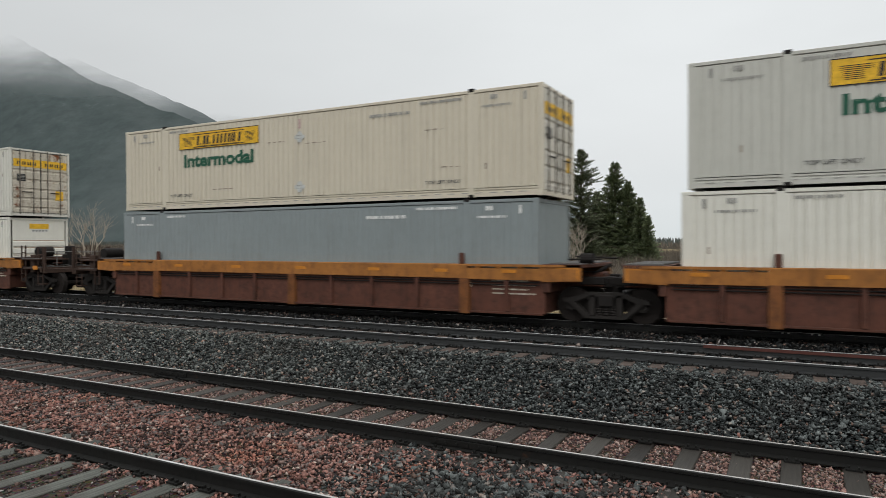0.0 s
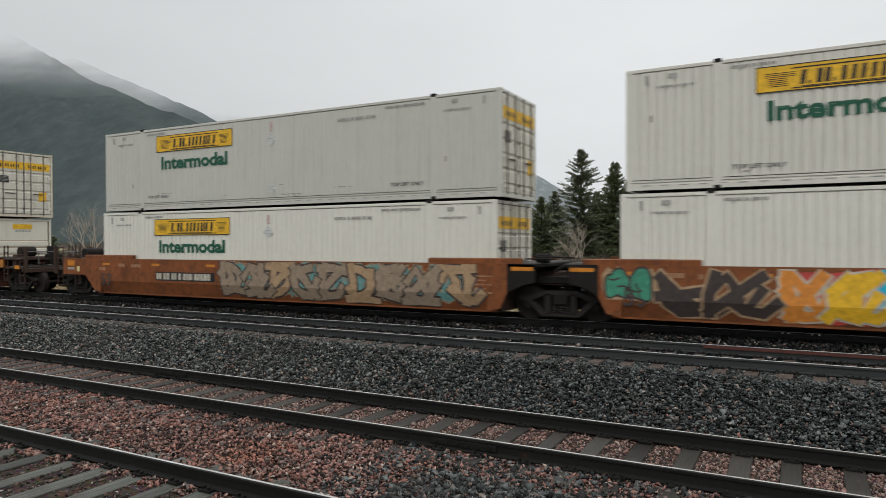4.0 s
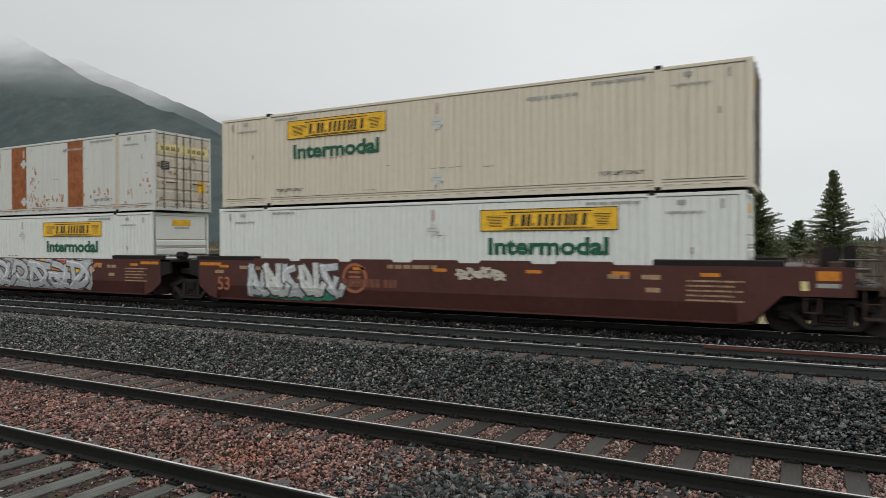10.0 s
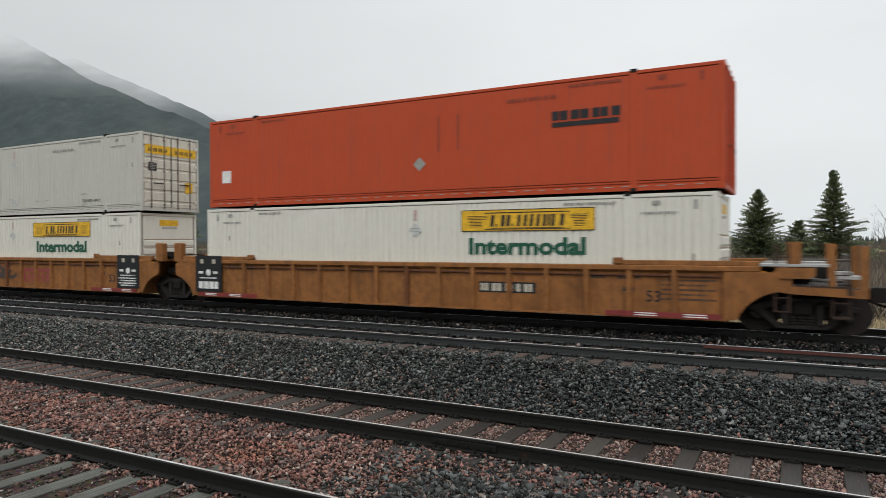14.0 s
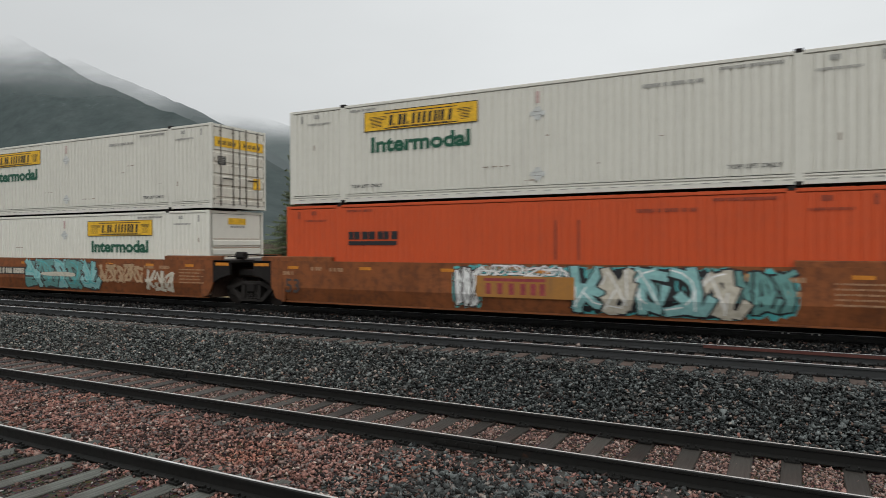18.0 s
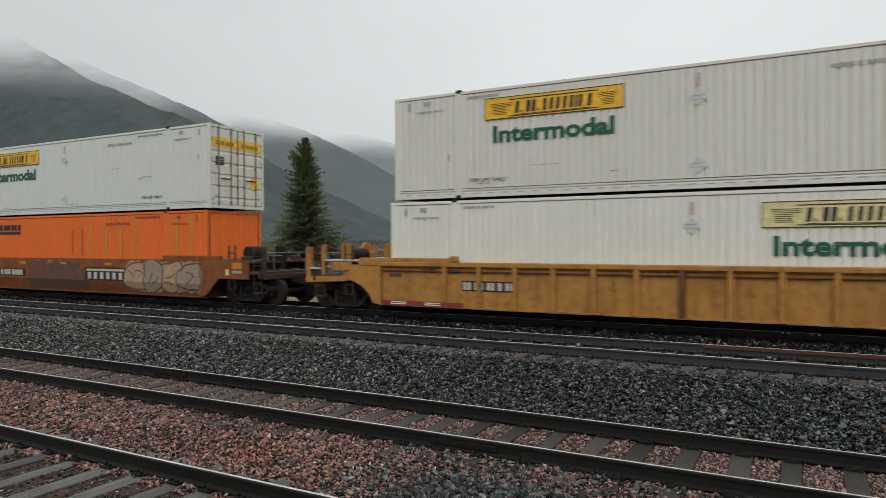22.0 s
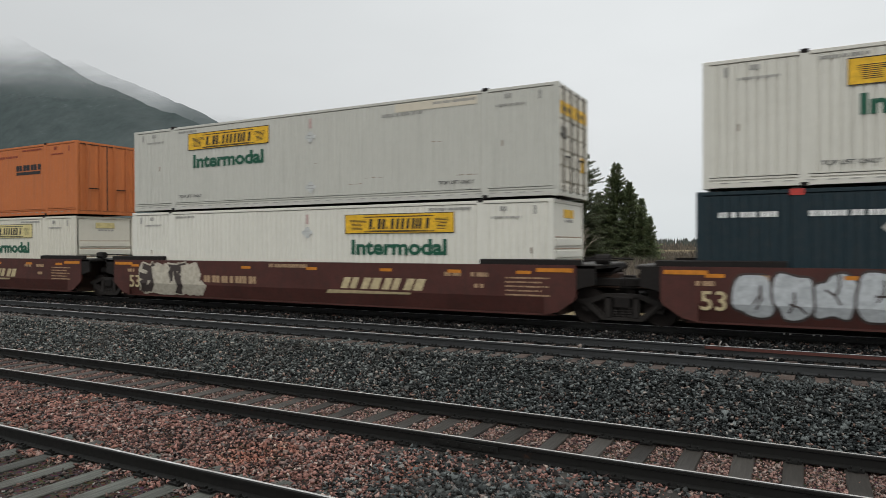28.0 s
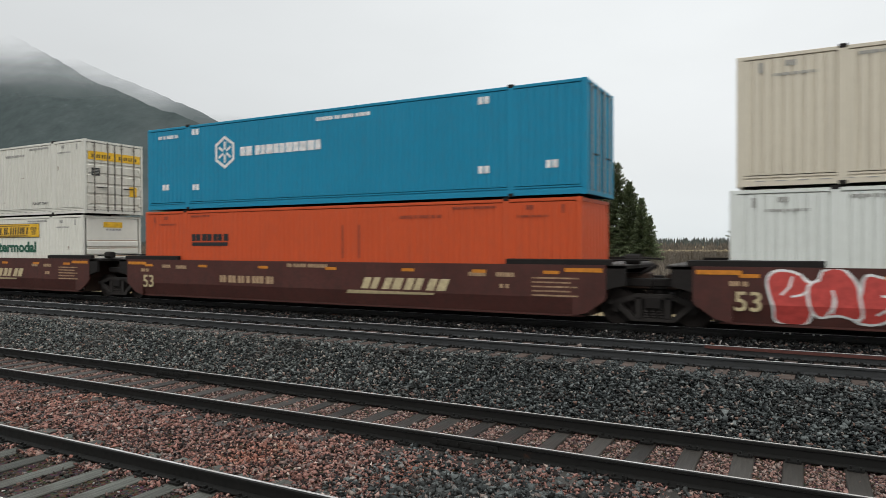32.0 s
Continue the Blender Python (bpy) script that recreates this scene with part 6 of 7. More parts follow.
def wood_line(name, label, y, x0, x1, tall, count, seed, mat):
    """A far wood: crowded narrow spires, one sheet of many small trees."""
    rng = np.random.default_rng(seed)
    vs, fs = [], []
    for _ in range(count):
        x, yy = rng.uniform(x0, x1), y + rng.uniform(0, y * 0.25)
        z, h = lie(yy), tall * rng.uniform(0.45, 1.15)
        r = h * rng.uniform(0.13, 0.22)
        c = len(vs)
        for k in range(3):
            zz, rr = z + h * 0.28 * k, r * (1 - 0.26 * k)
            vs += [(x + rr * math.cos(t + k), yy + rr * math.sin(t + k), zz) for t in (0, 1.57, 3.14, 4.71)] + [(x, yy, min(z + h, zz + h * 0.5))]
            fs += [(c, c + 1, c + 4), (c + 1, c + 2, c + 4), (c + 2, c + 3, c + 4), (c + 3, c, c + 4)]
            c += 5
    return tagged(new(name, raw_mesh(name, vs, fs, M[mat])), label, "forest", kind="stuff")


wood_line("far_wood", "far dark conifer wood across the valley", 620, -1500, 160, 8, 7500, 41, "farforest")
wood_line("bare_wood", "brown leafless wood in the middle distance", 330, -700, 90, 3.6, 6500, 42, "brush")


def ridge_material(name, forest, haze, density, z0, z1, white=0.0):
    """Forested slope with haze painted in as glow, its top fading into the cloud."""
    m, n, l, b = material(name)
    tc = n.new("ShaderNodeTexCoord").outputs["Object"]
    f = noise_node(n, l, tc, 0.02, 9, 0.7)
    g = noise_node(n, l, mapped(n, l, tc, (1, 1, 0.4)), 0.0035, 6)
    col = mixed(n, l, ranged(n, l, f, 0.35, 0.65), tuple(c * 0.45 for c in forest), tuple(c * 1.7 for c in forest))
    col = mixed(n, l, ranged(n, l, g, 0.5, 0.75, 0, 0.35), col, (0.14, 0.14, 0.135))
    zz = n.new("ShaderNodeSeparateXYZ")
    l.new(tc, zz.inputs[0])
    snow = math_node(n, l, "MULTIPLY", ranged(n, l, f, 0.55 if white > 0.5 else 0.62, 0.62 if white > 0.5 else 0.70, 0.0, white), ranged(n, l, zz.outputs["Z"], z0 * 0.6, z0 * 0.95))
    col = mixed(n, l, snow, col, (0.7, 0.72, 0.75))
    l.new(col, b.inputs["Base Color"])
    b.inputs["Roughness"].default_value = 1.0
    # Distance haze is painted in as an even emission, mixed by density.
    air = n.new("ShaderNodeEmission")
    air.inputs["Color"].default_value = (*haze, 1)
    haze_mix = n.new("ShaderNodeMixShader")
    haze_mix.inputs["Fac"].default_value = density
    l.new(b.outputs[0], haze_mix.inputs[1])
    l.new(air.outputs[0], haze_mix.inputs[2])
    gone = n.new("ShaderNodeBsdfTransparent")
    top = n.new("ShaderNodeMixShader")
    wisp = noise_node(n, l, mapped(n, l, tc, (1, 1, 2.0)), 0.0022, 6)
    lift = math_node(n, l, "ADD", zz.outputs["Z"], ranged(n, l, wisp, 0.25, 0.75, -(z1 - z0) * 0.22, (z1 - z0) * 0.22))
    fade = n.new("ShaderNodeMapRange")
    fade.interpolation_type = "SMOOTHSTEP"
    fade.inputs["From Min"].default_value, fade.inputs["From Max"].default_value = z0, z1
    l.new(lift, fade.inputs["Value"])
    l.new(fade.outputs[0], top.inputs["Fac"])
    l.new(haze_mix.outputs[0], top.inputs[1])
    l.new(gone.outputs[0], top.inputs[2])
    l.new(top.outputs[0], n["Material Output"].inputs["Surface"])
    return m


def ridge(label, far, crest, mat, seed):
    """A mountainside: crest given by bearing (slope across) and rise (slope up), falling towards the valley."""
    rng = np.random.default_rng(seed)
    ax = np.linspace(crest[0][0], crest[-1][0], 160)
    up = np.interp(ax, [c[0] for c in crest], [c[1] for c in crest])
    up = np.convolve(np.pad(up, 4, "edge"), np.ones(9) / 9, "valid")
    vs, fs, rows = [], [], 28
    for i, (a, u) in enumerate(zip(ax, up)):
        for j in range(rows):
            t = j / (rows - 1)
            y = far * (0.62 + 0.38 * t)
            h = (u * far) * (t ** 1.25) + 40 * t * noise.noise(Vector((a * 7, t * 3, seed))) * (1 - t * 0.75)
            if j == rows - 1:
                h += 5 * noise.noise(Vector((a * 60, 0.3, seed)))
            vs.append((a * y, y, h - 4 + (2.0 if j else -30)))
    for i in range(len(ax) - 1):
        for j in range(rows - 1):
            c = i * rows + j
            fs.append((c, c + rows, c + rows + 1, c + 1))
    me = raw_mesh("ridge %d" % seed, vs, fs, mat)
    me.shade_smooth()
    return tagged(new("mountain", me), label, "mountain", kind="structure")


def bearing(pairs):
    """Bearings and rises from degrees left of the track's normal and degrees above the horizon."""
    out = []
    for az, el in pairs:
        a = math.tan(radians(-az))
        out.append((a, math.tan(radians(el)) / math.cos(radians(az))))
    return sorted(out)


CREST_1 = [(76.0, 18.0), (66.2, 16.3), (61.5, 14.85), (60.1, 14.55), (57.9, 13.5), (56.8, 12.85), (54.8, 11.9), (53.4, 11.35), (52.0, 10.85), (49.5, 10.45), (48.3, 9.8), (45.1, 8.08), (40.6, 5.68), (35.0, 3.14), (29.3, 0.25)]
CREST_2 = [(76.0, 19.0), (66.0, 17.0), (59.4, 14.8), (56.2, 13.5), (54.0, 12.6), (52.4, 12.2), (50.7, 11.7), (48.6, 10.8), (46.9, 10.05), (42.9, 7.93), (38.8, 5.24), (34.1, 2.43), (29.3, 0.1)]
CREST_3 = [(70.0, 17.0), (52.0, 13.6), (43.2, 10.5), (41.6, 10.0), (39.9, 9.5), (38.0, 8.75), (36.0, 7.8), (34.5, 7.0), (31.2, 5.1), (27.4, 2.4), (24.5, 0.1)]
CREST_4 = [(60.0, 15.5), (44.0, 12.6), (36.5, 9.8), (34.0, 9.0), (31.7, 8.4), (30.3, 7.65), (28.4, 7.05), (26.9, 6.2), (24.9, 4.6), (21.1, 1.9), (17.8, 0.0)]
CREST_5 = [(37.0, 4.0), (29.3, 6.2), (26.6, 6.8), (24.9, 6.9), (23.5, 7.0), (22.4, 6.8), (21.0, 6.3), (19.6, 5.4), (18.2, 4.6), (16.4, 2.8), (14.1, 1.1), (11.9, 0.0)]
# Each ridge's haze is a colour that glows in its own material.
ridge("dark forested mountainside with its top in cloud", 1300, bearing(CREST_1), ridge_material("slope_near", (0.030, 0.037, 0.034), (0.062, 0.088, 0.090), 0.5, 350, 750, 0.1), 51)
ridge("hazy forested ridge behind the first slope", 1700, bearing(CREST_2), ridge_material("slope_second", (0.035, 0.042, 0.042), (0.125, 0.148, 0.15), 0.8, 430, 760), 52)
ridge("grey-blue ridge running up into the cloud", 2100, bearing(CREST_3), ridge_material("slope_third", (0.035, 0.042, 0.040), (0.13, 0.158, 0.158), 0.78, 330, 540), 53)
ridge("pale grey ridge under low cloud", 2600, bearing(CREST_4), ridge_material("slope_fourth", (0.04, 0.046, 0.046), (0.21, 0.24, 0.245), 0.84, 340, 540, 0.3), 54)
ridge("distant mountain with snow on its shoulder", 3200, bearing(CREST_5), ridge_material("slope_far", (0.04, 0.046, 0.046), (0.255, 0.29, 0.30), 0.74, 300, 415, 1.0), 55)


def pylon():
    p = tagged(new("pylon"), "far red and grey lattice power pylon", "pylon")
    p.matrix_basis = pose(-0.379 * 640, 640, lie(640))

    def lattice(bm):
        for s in (-1, 1):
            for q in (-1, 1):
                tube(bm, (s * 3.5, q * 3.5, 0), (s * 1.0, q * 1.0, 24), 0.28, 4)
        for k in range(6):
            z, w = k * 4, 3.5 - k * 0.42
            tube(bm, (-w, -w, z), (w - 0.4, -w, z + 4), 0.16, 4)
            tube(bm, (w, -w, z), (-w + 0.4, -w, z + 4), 0.16, 4)
    part("tower", "pylon_tower", lattice, M["greymark"], p)

    def head(bm):
        for s in (-1, 1):
            tube(bm, (s * 1.0, 0, 24), (s * 5.0, 0, 35), 0.3, 4)
            tube(bm, (s * 1.0, 0, 24), (s * 1.6, 0, 35), 0.22, 4)
        tube(bm, (-8, 0, 35), (8, 0, 35), 0.3, 4)
    part("cross_arm", "pylon_head", head, M["pylon_red"], p, label="red cross arm")


pylon()
glow, gln, gll, glb = material("lamp_glow")
glb.inputs["Emission Color"].default_value, glb.inputs["Emission Strength"].default_value = (1.0, 0.97, 0.9, 1), 2.5
lamp = tagged(new("street_lamp"), "lit lamp on a far pole", "street lamp")
lamp.matrix_basis = pose(-0.947 * 150, 150, lie(150))
part("pole", "lamp_pole", lambda bm: tube(bm, (0, 0, 0), (0, 0, 5.6), 0.1, 8), M["greymark"], lamp)
part("lamp_head", "lamp_head", lambda bm: bmesh.ops.create_icosphere(bm, subdivisions=2, radius=0.42, matrix=pose(0, 0, 5.8)), glow, lamp, label="glowing globe")
# Small white blocks stand in for bright reflections on the rail.
for mx in (-0.38, -0.26, 0.2, 0.34):
    part("marker", "rail_marker", lambda bm: box(bm, -0.02, 0.02, -0.8, -0.79, -0.035, -0.005), M["whitemark"], train_track, pose(mx, 0, 0), "small white glint on the rail")

# ---- the train ----
START = [-45.6, -22.05, -2.4, 17.2, 40.85, 60.25, 79.9, 103.5, 122.97, 142.45, 166.05, 185.65, 205.24, 228.7, 252.25, 271.82, 291.31,
         314.95, 338.5, 358.1, 377.67, 401.33, 420.86, 440.43, 463.92, 483.7, 503.24]
P, S, R = "posted", "smooth", "ribbed"
up = lambda tone: "%s ribbed container, yellow sign, green lettering, stacked on top" % tone
low = lambda tone: "%s ribbed container, yellow sign, green lettering, in a well" % tone
KINDS = [(P, "car_p", "chord_p", "brown well car with faded orange posts and top chord")] * 4 + [(S, "car_s", None, "rusty orange smooth-sided well car with spray paint")] * 3 + \
        [(S, "car_b", None, "maroon smooth-sided well car with spray paint")] * 3 + [(R, "car_r", None, "ochre well car with ribbed sides and black data panels")] * 3 + \
        [(R, "car_y", None, "single low-sided yellow well car with ribbed sides")] + [(S, "car_s", None, "rusty orange smooth-sided well car with spray paint")] * 3 + \
        [(S, "car_s", None, "single rust-brown smooth-sided well car")] + [(R, "car_y", None, "yellow well car with ribbed sides and black data panels")] * 3 + \
        [(S, "car_b", None, "maroon smooth-sided well car with cream marks")] * 6
FIRST = {1, 4, 7, 10, 13, 14, 17, 18, 21, 24}
LAST = {0, 3, 6, 9, 12, 13, 16, 17, 20, 23, 26}
H = dict
TOPS = [H(paint="white"), H(paint="cream"), H(paint="grey"), H(paint="cream"), H(paint="grey"), H(paint="white"),
        H(paint="burnt", style="banner_gold", doors="door_burnt", logo=(3.42, 2.1), label="burnt orange container with ochre posts, stacked on a white one"),
        H(paint="grey"), H(paint="rusty", sign="paleyellow", words=False, extra=rust_panels, label="white container streaked with rust, with two rust-brown panels"),
        H(paint="cream"), H(paint="cream"), H(paint="grey"), H(paint="red", style="banner", doors="red", logo=(4.0, 1.7), extra=white_card, label="dull red container with black logo blocks, stacked on a white one"),
        H(paint="white"), H(paint="white"), H(paint="white"), H(paint="grey"), H(paint="bluewhite"), H(paint="white"), H(paint="cream"),
        H(paint="bluewhite", extra=rust_edge), H(paint="tan_orange", style="banner", doors="tan_orange", logo=(4.0, 1.7), label="faded orange container with black logo blocks, stacked on a white one"),
        H(paint="grey", extra=top_patch), H(paint="white"), H(paint="white"), H(paint="blue", style="hexmark", doors="blue", extra=hexmark, label="bright blue container with a white hexagon emblem"),
        H(paint="cream", style="plainsigned", label="dirty cream container stacked on a white one")]
BELOW = [H(paint="white"), H(paint="slate", style="slate", doors="slate", label="plain slate-grey container down in a well car"), H(paint="white", sign="paleyellow"), H(paint="cream"),
         H(paint="white", turned=False), H(paint="white", sign="paleyellow", extra=primer), H(paint="bluewhite"), H(paint="cream", sign="paleyellow"), H(paint="bluewhite"), H(paint="bluewhite"),
         H(paint="bluewhite"), H(paint="white"), H(paint="white"), H(paint="white"), H(paint="white"),
         H(paint="orange", style="banner", doors="orange", label="bright orange container with black logo blocks, in a well car"), H(paint="white"),
         H(paint="bright_orange", style="striped", doors="bright_orange", logo=(-4.45, 2.15), label="bright orange container with faded yellow bands, in a well car"),
         H(paint="white", sign="paleyellow"), H(paint="bluewhite"), H(paint="white"), H(paint="cream", sign="paleyellow"), H(paint="white"),
         H(paint="navy", style="smile", doors="slate", extra=smile, label="dark navy container with a cyan curved arrow, in a well"),
         H(paint="white"), H(paint="orange", style="banner", doors="orange", label="bright orange container with black logo blocks, in a well car"),
         H(paint="bluewhite", style="plainsigned", label="pale white container down in a well car")]
TONE = {"white": "white", "cream": "dirty cream", "grey": "pale grey", "bluewhite": "cool white"}
RIDERS = []
for i, u in enumerate(START):
    kind, paint, chord, label = KINDS[i]
    car = well_car(kind, paint, i in FIRST, i in LAST, label, chord, 1.08 if i == 13 else 1.49)
    spec = dict(TOPS[i])
    if i in (0, 2, 5, 7, 8, 10, 15, 18, 19):
        spec["doors"] = "door_rust"
    spec.setdefault("label", up(TONE.get(spec["paint"], "white")))
    top = container(**spec)
    spec = dict(BELOW[i])
    spec.setdefault("label", low(TONE.get(spec["paint"], "white")))
    spec.setdefault("turned", True)
    spec["paint"] = {"white": "brightwhite", "bluewhite": "brightcool", "cream": "palecream"}.get(spec["paint"], spec["paint"])
    bottom = container(**spec)
    centre = u + 8.075
    RIDERS += [(car, centre - 0.12, 0.0), (bottom, centre - 0.06, 0.285), (top, centre + 0.08, 3.235)]
    if kind == S:
        mark = "creammark" if paint == "car_b" else "bone"
        data_marks(car, S, "tan" if paint == "car_b" else "fadedtan", i)
        lettered(car, "53", -7.9, 0.5, 0.44, ("fadedorange" if i < 10 else mark) if paint == "car_b" else "shadow", S, "stencilled number 53")
    elif kind == P:
        data_marks(car, P, "bone", i)
    else:
        data_marks(car, R, "shadow", i)
        lettered(car, "53", 6.55, 0.62, 0.27, "black", R, "stencilled number 53")
CARS = [r[0] for r in RIDERS[::3]]

# paint that sets single cars apart
for k in (7, 8, 9):
    part("stencil", "faded_row", lambda bm: bars_row(bm, -4.6, -0.9, 0.74, 0.98, 4, -HALF - 0.002, wmin=0.5, gap=0.25), M["ghostmark"], CARS[k], label="row of faded stencil blocks", kind="stuff")
B = "bubble"
block_logo(CARS[2], P, -2.6, -0.3, 0.4, 0.85, "bone")
sprayed(CARS[3], P, -3.0, 1.5, 0.28, 1.42, 5, ["black"], "bone", 101, "black", style=B)
sprayed(CARS[3], P, 1.6, 3.05, 0.3, 0.85, 4, ["bone"], "car_p", 102)
plate_bars(CARS[4], S, -4.9, -2.0, 0.74, 1.04)
sprayed(CARS[4], S, -1.7, 7.5, 0.4, 1.42, 15, ["dullteal"], "clay", 153)
sprayed(CARS[4], S, -1.8, 7.5, 0.28, 1.44, 9, ["clay", "clay", "tan"], "shadow", 103, None, "wild", 0.012)
sprayed(CARS[5], S, -8.3, -7.2, 0.6, 1.42, 2, ["spray_green"], "shadow", 104, "tan", B)
sprayed(CARS[5], S, -7.1, -4.9, 0.3, 1.36, 2, ["shadow"], "tan", 164)
sprayed(CARS[5], S, -4.5, -0.2, 0.3, 1.44, 5, ["spray_orange", "yellow", "cyan", "yellow", "spray_orange"], "bone", 105, "spray_red")
sprayed(CARS[5], S, 0.0, 3.6, 0.28, 1.45, 4, ["whitemark"], "shadow", 106, "spray_red", B)
sprayed(CARS[5], S, 3.8, 5.8, 0.3, 1.3, 3, ["bone", "spray_green"], "bone", 107, "spray_green")
sprayed(CARS[6], S, -5.4, -3.0, 0.5, 1.35, 5, ["clay"], "bone", 108, "bone", B)
sprayed(CARS[6], S, -2.6, 1.5, 0.24, 1.455, 5, ["shadow"], "shadow", 209, None, B)
sprayed(CARS[6], S, -2.4, 1.3, 0.3, 1.42, 5, ["clay"], "shadow", 109, None, B, 0.012)
sprayed(CARS[6], S, -2.3, 1.2, 0.4, 1.3, 5, ["tan"], "clay", 210, None, "wild", 0.02)
plate_bars(CARS[6], S, 1.8, 4.9, 0.74, 1.04)
sprayed(CARS[6], S, 5.2, 7.6, 0.26, 1.44, 3, ["clay", "tan"], "shadow", 110, None, B)
sprayed(CARS[6], S, 5.3, 7.4, 0.4, 1.35, 3, ["bone"], "tan", 211, None, "wild", 0.012)
sprayed(CARS[7], S, 1.1, 6.7, 0.28, 1.45, 6, ["lime", "goldspray", "tan"], "goldspray", 111, "purple", B)
sprayed(CARS[7], S, 1.3, 6.5, 0.34, 1.4, 5, ["goldspray", "lime", "tan", "goldspray", "lime"], "shadow", 171, None, "wild", 0.012, "bone")
sprayed(CARS[7], S, 0.6, 1.2, 0.5, 1.3, 2, ["purple"], "purple", 212)
sprayed(CARS[7], S, 1.1, 1.9, 0.75, 1.42, 1, ["yellow"], "spray_orange", 213, None, B, 0.02)
sprayed(CARS[8], S, -3.0, 4.9, 0.26, 1.45, 6, ["greymark"], "silver", 220, "silver", B)
sprayed(CARS[8], S, -3.0, 4.9, 0.28, 1.44, 6, ["silver", "silver"], "shadow", 112, None, "wild", 0.012, "whitemark")
sprayed(CARS[8], S, -3.3, -2.6, 0.5, 1.2, 2, ["yellow", "spray_red"], "spray_orange", 172)
sprayed(CARS[8], S, 1.4, 4.9, 0.95, 1.4, 5, ["yellow", "spray_orange", "spray_red"], "silver", 152)
sprayed(CARS[9], S, -6.5, -3.1, 0.27, 0.75, 4, ["spray_green"], "spray_green", 230, "spray_green", B)
sprayed(CARS[9], S, -6.5, -3.0, 0.36, 1.42, 5, ["silver", "placard"], "shadow", 113, None, "wild", 0.012, "whitemark")
part("emblem", "ring_emblem", lambda bm: [prism(bm, [(0.45 * math.cos(t), 0.45 * math.sin(t)), (0.45 * math.cos(t + 0.4), 0.45 * math.sin(t + 0.4)), (0.36 * math.cos(t + 0.4), 0.36 * math.sin(t + 0.4)), (0.36 * math.cos(t), 0.36 * math.sin(t))], "y", -0.004, 0) for t in np.arange(0, 6.2, 0.3927)] + [box(bm, -0.2, 0.2, -0.004, 0, z, z + 0.07) for z in (-0.16, 0.0, 0.14)], M["fadedorange"], CARS[9], pose(-2.35, -HALF - 0.002, 1.0), "worn orange ring emblem")
sprayed(CARS[9], S, 1.0, 2.4, 1.05, 1.35, 4, ["bone"], "bone", 114)
for q in (-5.6, -3.7, -1.8, 0.3, 2.4, 4.5):
    part("top_tab", "top_tab", lambda bm: prism(bm, [(-0.75, 1.478), (-0.68, 1.555), (0.68, 1.555), (0.75, 1.478)], "y", -HALF + 0.01, -HALF + 0.09), M["car_b"], CARS[9], pose(q, 0, 0), "raised tab on the top edge")
block_logo(CARS[11], R, 1.05, 2.9, 0.5, 1.05, "maroonmark")
block_logo(CARS[19], R, 0.9, 3.1, 0.55, 1.1, "maroonmark")
for q, w in ((-4.9, 0.7), (-3.2, 0.8), (-0.9, 1.1)):
    sprayed(CARS[11], R, q, q + w, 0.55, 1.15, 1, ["shadow"], "car_r", 154 + int(q * 2))
plate_bars(CARS[14], S, -4.9, -2.0, 0.8, 1.1)
sprayed(CARS[14], S, -2.1, 2.45, 0.26, 1.45, 5, ["dullteal"], "shadow", 215, None, B)
sprayed(CARS[14], S, -2.0, 2.35, 0.28, 1.44, 5, ["silverteal", "dullteal"], "shadow", 115, None, "wild", 0.012, "teal")
sprayed(CARS[14], S, -0.7, 1.0, 0.78, 0.96, 1, ["bone"], "bone", 216, "bone", B, 0.03)
sprayed(CARS[14], S, 5.2, 6.6, 0.35, 1.1, 3, ["bone"], "car_s", 116)
sprayed(CARS[14], S, 2.6, 5.0, 0.6, 1.3, 5, ["tan"], "car_s", 166)
sprayed(CARS[15], S, -1.95, -1.3, 0.28, 1.44, 3, ["whitemark"], "shadow", 117, "teal")
sprayed(CARS[15], S, 1.35, 4.9, 0.26, 1.45, 6, ["black"], "teal", 218, "dullteal")
sprayed(CARS[15], S, 1.3, 5.0, 0.28, 1.44, 5, ["silverteal", "bone", "silverteal"], "black", 118, None, "wild", 0.014, "whitemark")
sprayed(CARS[15], S, 5.0, 6.15, 0.36, 1.38, 3, ["dullteal"], "black", 219, "teal")
sprayed(CARS[15], S, -1.3, 1.35, 1.14, 1.45, 6, ["whitemark"], "shadow", 155, "teal")
part("number_patch", "ochre_patch", lambda bm: box(bm, -1.33, 1.35, -HALF - 0.022, -HALF - 0.0005, 0.6, 1.16), M["goldpatch"], CARS[15], label="ochre patch")
part("logo", "red_mark", lambda bm: [box(bm, -1.1, 0.6, -HALF - 0.026, -HALF - 0.022, 1.02, 1.1)] + [box(bm, x, x + 0.15, -HALF - 0.026, -HALF - 0.022, 0.68, 0.97) for x in (-1.05, -0.72, -0.4, -0.08, 0.2, 0.44)], M["maroonmark"], CARS[15], label="maroon mark of plain bars")
sprayed(CARS[16], S, -6.2, -0.4, 0.28, 1.44, 6, ["bone"], "shadow", 119, None, "wild", 0.0, "placard")
sprayed(CARS[16], S, -0.4, 1.2, 0.3, 1.05, 2, ["bone"], "car_s", 156)
sprayed(CARS[16], S, 1.3, 8.0, 0.28, 0.98, 9, ["bone"], "shadow", 120)
for q, z in ((-7.4, 1.2), (-6.6, 0.45), (-0.4, 1.22), (1.3, 1.22), (3.2, 1.22)):
    sprayed(CARS[16], S, q, q + 0.55, z - 0.25, min(z + 0.25, 1.45), 1, ["bone"], "bone", 160 + int(q * 3), None, B)
plate_bars(CARS[17], S, -4.9, -1.9, 0.74, 1.04)
sprayed(CARS[17], S, -1.8, 1.75, 0.28, 1.4, 4, ["dulldark"], "car_s", 121)
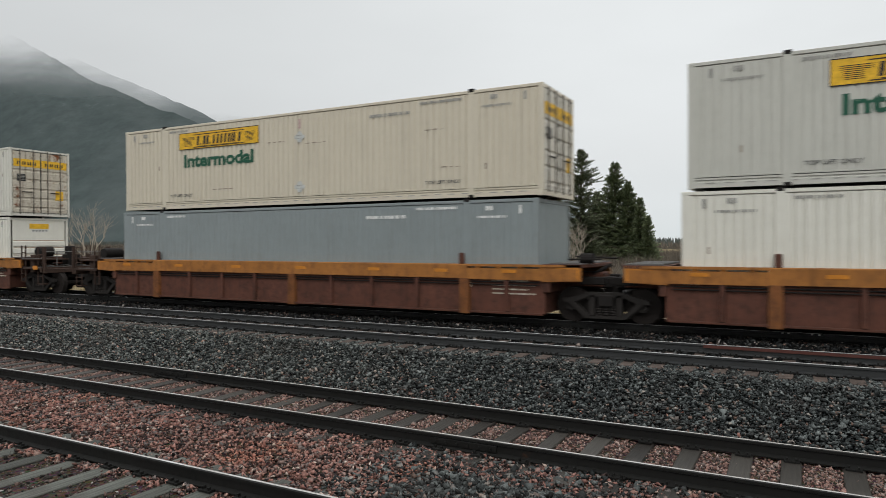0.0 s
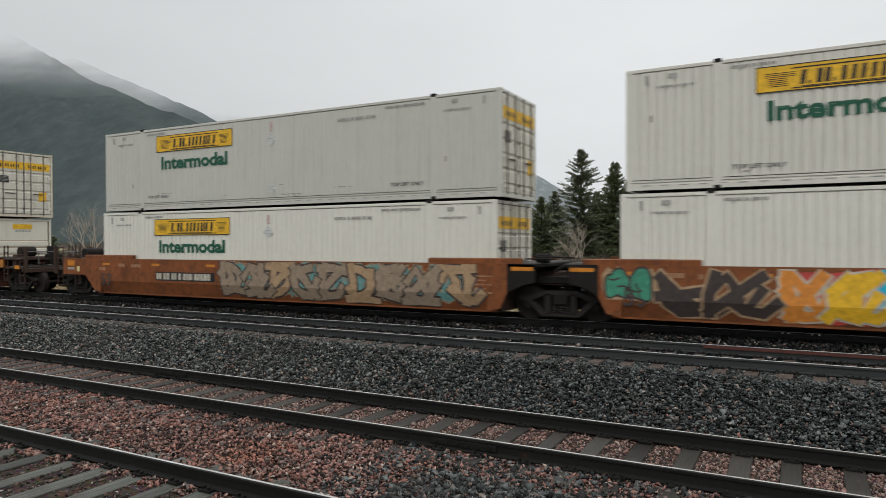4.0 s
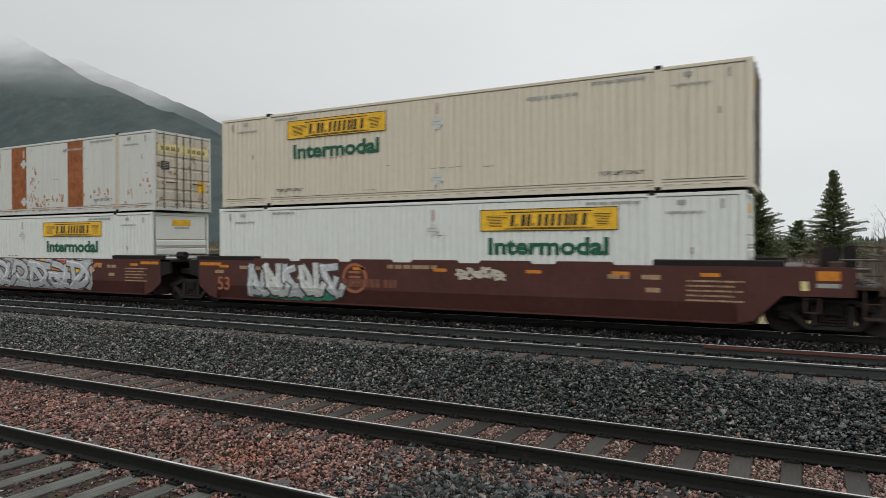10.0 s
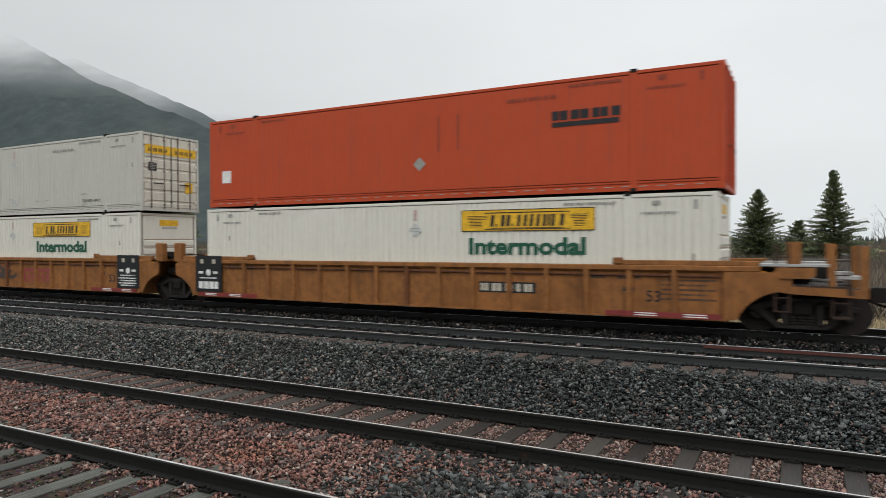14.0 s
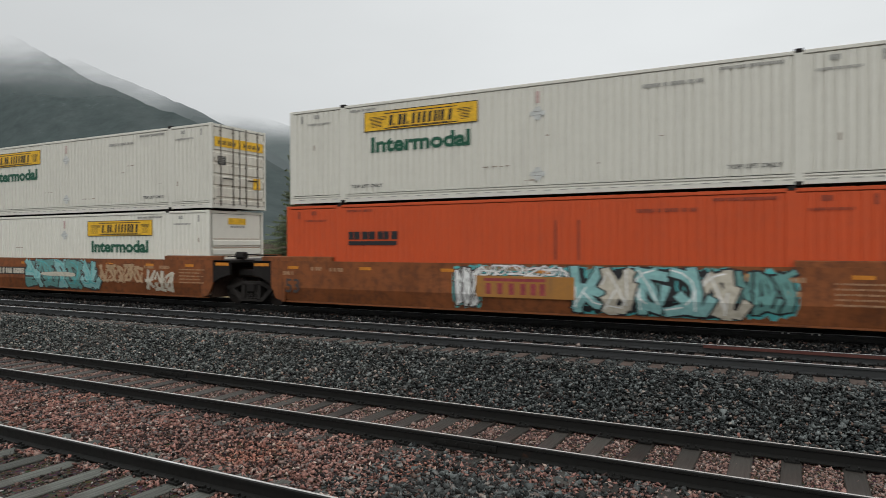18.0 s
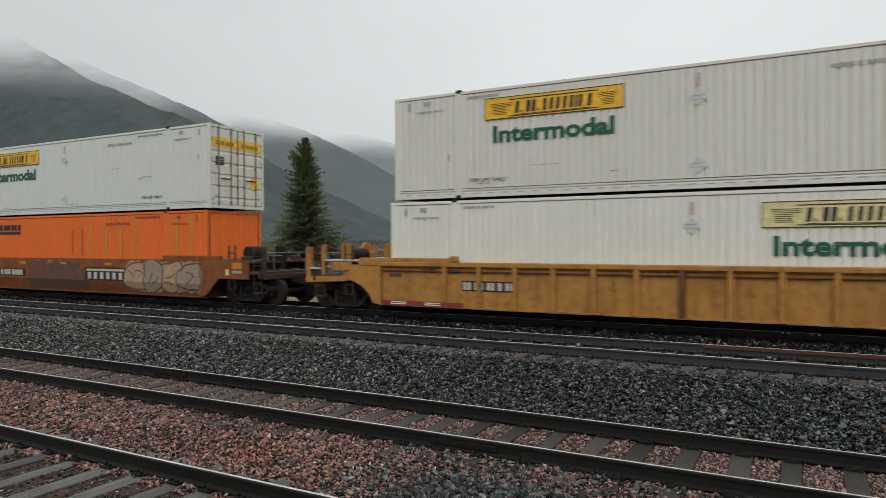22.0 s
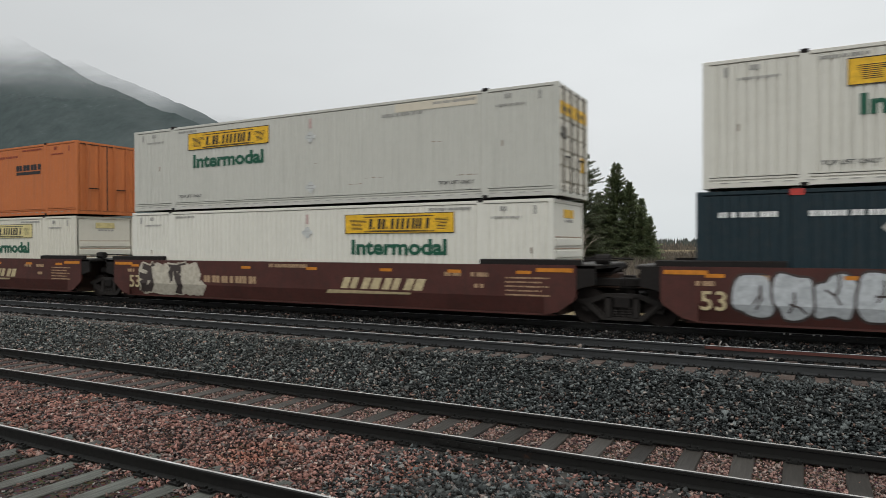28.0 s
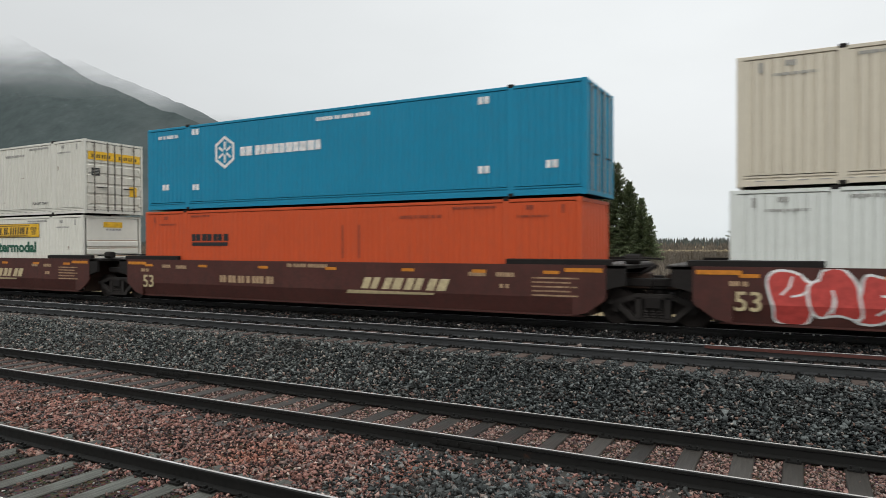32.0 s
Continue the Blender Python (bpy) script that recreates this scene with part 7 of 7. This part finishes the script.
part("number_patch", "wide_patch", lambda bm: box(bm, 1.83, 4.2, -HALF - 0.004, -HALF - 0.0005, 0.67, 1.16), M["darkpanel"], CARS[17], label="dark patch")
block_logo(CARS[17], S, 1.95, 4.1, 0.72, 1.1, "bone")
sprayed(CARS[17], S, 4.25, 8.0, 0.3, 1.44, 4, ["tan", "clay"], "dulldark", 122, "clay", B)
sprayed(CARS[19], R, -2.9, 0.8, 0.32, 1.25, 5, ["car_y"], "bone", 123, None, B)
sprayed(CARS[19], R, 4.35, 5.2, 0.4, 1.15, 2, ["bone"], "bone", 165)
sprayed(CARS[18], R, 4.4, 5.2, 0.5, 1.15, 2, ["bone"], "bone", 124)
for k in (22, 23, 24, 25, 21, 26):
    block_logo(CARS[k], S, 1.6, 4.5, 0.72, 1.05, "creammark", True, 0.45, 4)
    part("stencil", "bnumber", lambda bm: bars_row(bm, -4.1, -1.75, 0.76, 0.99, 3, -HALF - 0.002, wmin=0.45, gap=0.2), M["tan"], CARS[k], label="row of worn stencil blocks", kind="stuff")
sprayed(CARS[22], S, -7.3, -4.4, 0.28, 1.36, 4, ["shadow", "bone"], "bone", 125, "bone")
sprayed(CARS[23], S, -7.2, -4.1, 0.28, 1.42, 4, ["silver"], "shadow", 126, None, B)
sprayed(CARS[23], S, -2.05, -0.85, 0.8, 1.4, 3, ["silver"], "car_b", 157)
sprayed(CARS[26], S, -7.2, 1.0, 0.28, 1.44, 10, ["spray_red"], "whitemark", 127, None, B)
for k, x0 in ((10, -5.2), (12, 2.2), (13, -3.4), (18, -5.7), (20, 3.0)):
    plate_bars(CARS[k], R, x0, x0 + 1.6, 0.72, 1.0 if k != 13 else 0.92)


# ---- the run of the train ----
def run(t):
    return 16.05 * t - 0.00875 * t * t


def motions():
    stops = [0.0, 4.0, 8.0, 12.0, 16.0, 20.0, 24.0, 28.0, 32.0]
    for thing, x, z in RIDERS:
        walk(thing, [(t, pose(x - run(t), TRAIN_Y, z)) for t in stops])
    for wheel in WHEELS:
        base = wheel.matrix_basis.copy()
        car = wheel.parent.parent
        here = next(x for ob, x, z in RIDERS if ob == car) + wheel.parent.matrix_basis.translation.x + base.translation.x
        # the wheel is keyed turn by turn while it passes, from 34 m before the camera to 8 m beyond
        t0 = max(0.0, min(32.0, (here - 8.0) / 15.9))
        t1 = max(0.0, min(32.0, (here + 36.0) / 15.7))
        rows, t = [(0.0, base)] if t0 > 0 else [], t0
        while t < t1 + 0.03:
            q = min(t, 32.0)
            rows.append((q, base @ pose(0, 0, 0, 0, -math.degrees((run(q) - run(t0)) / 0.435), 0)))
            t += 1 / 30
        if rows[-1][0] < 31.9:
            rows.append((32.0, rows[-1][1]))
        walk(wheel, rows)


motions()
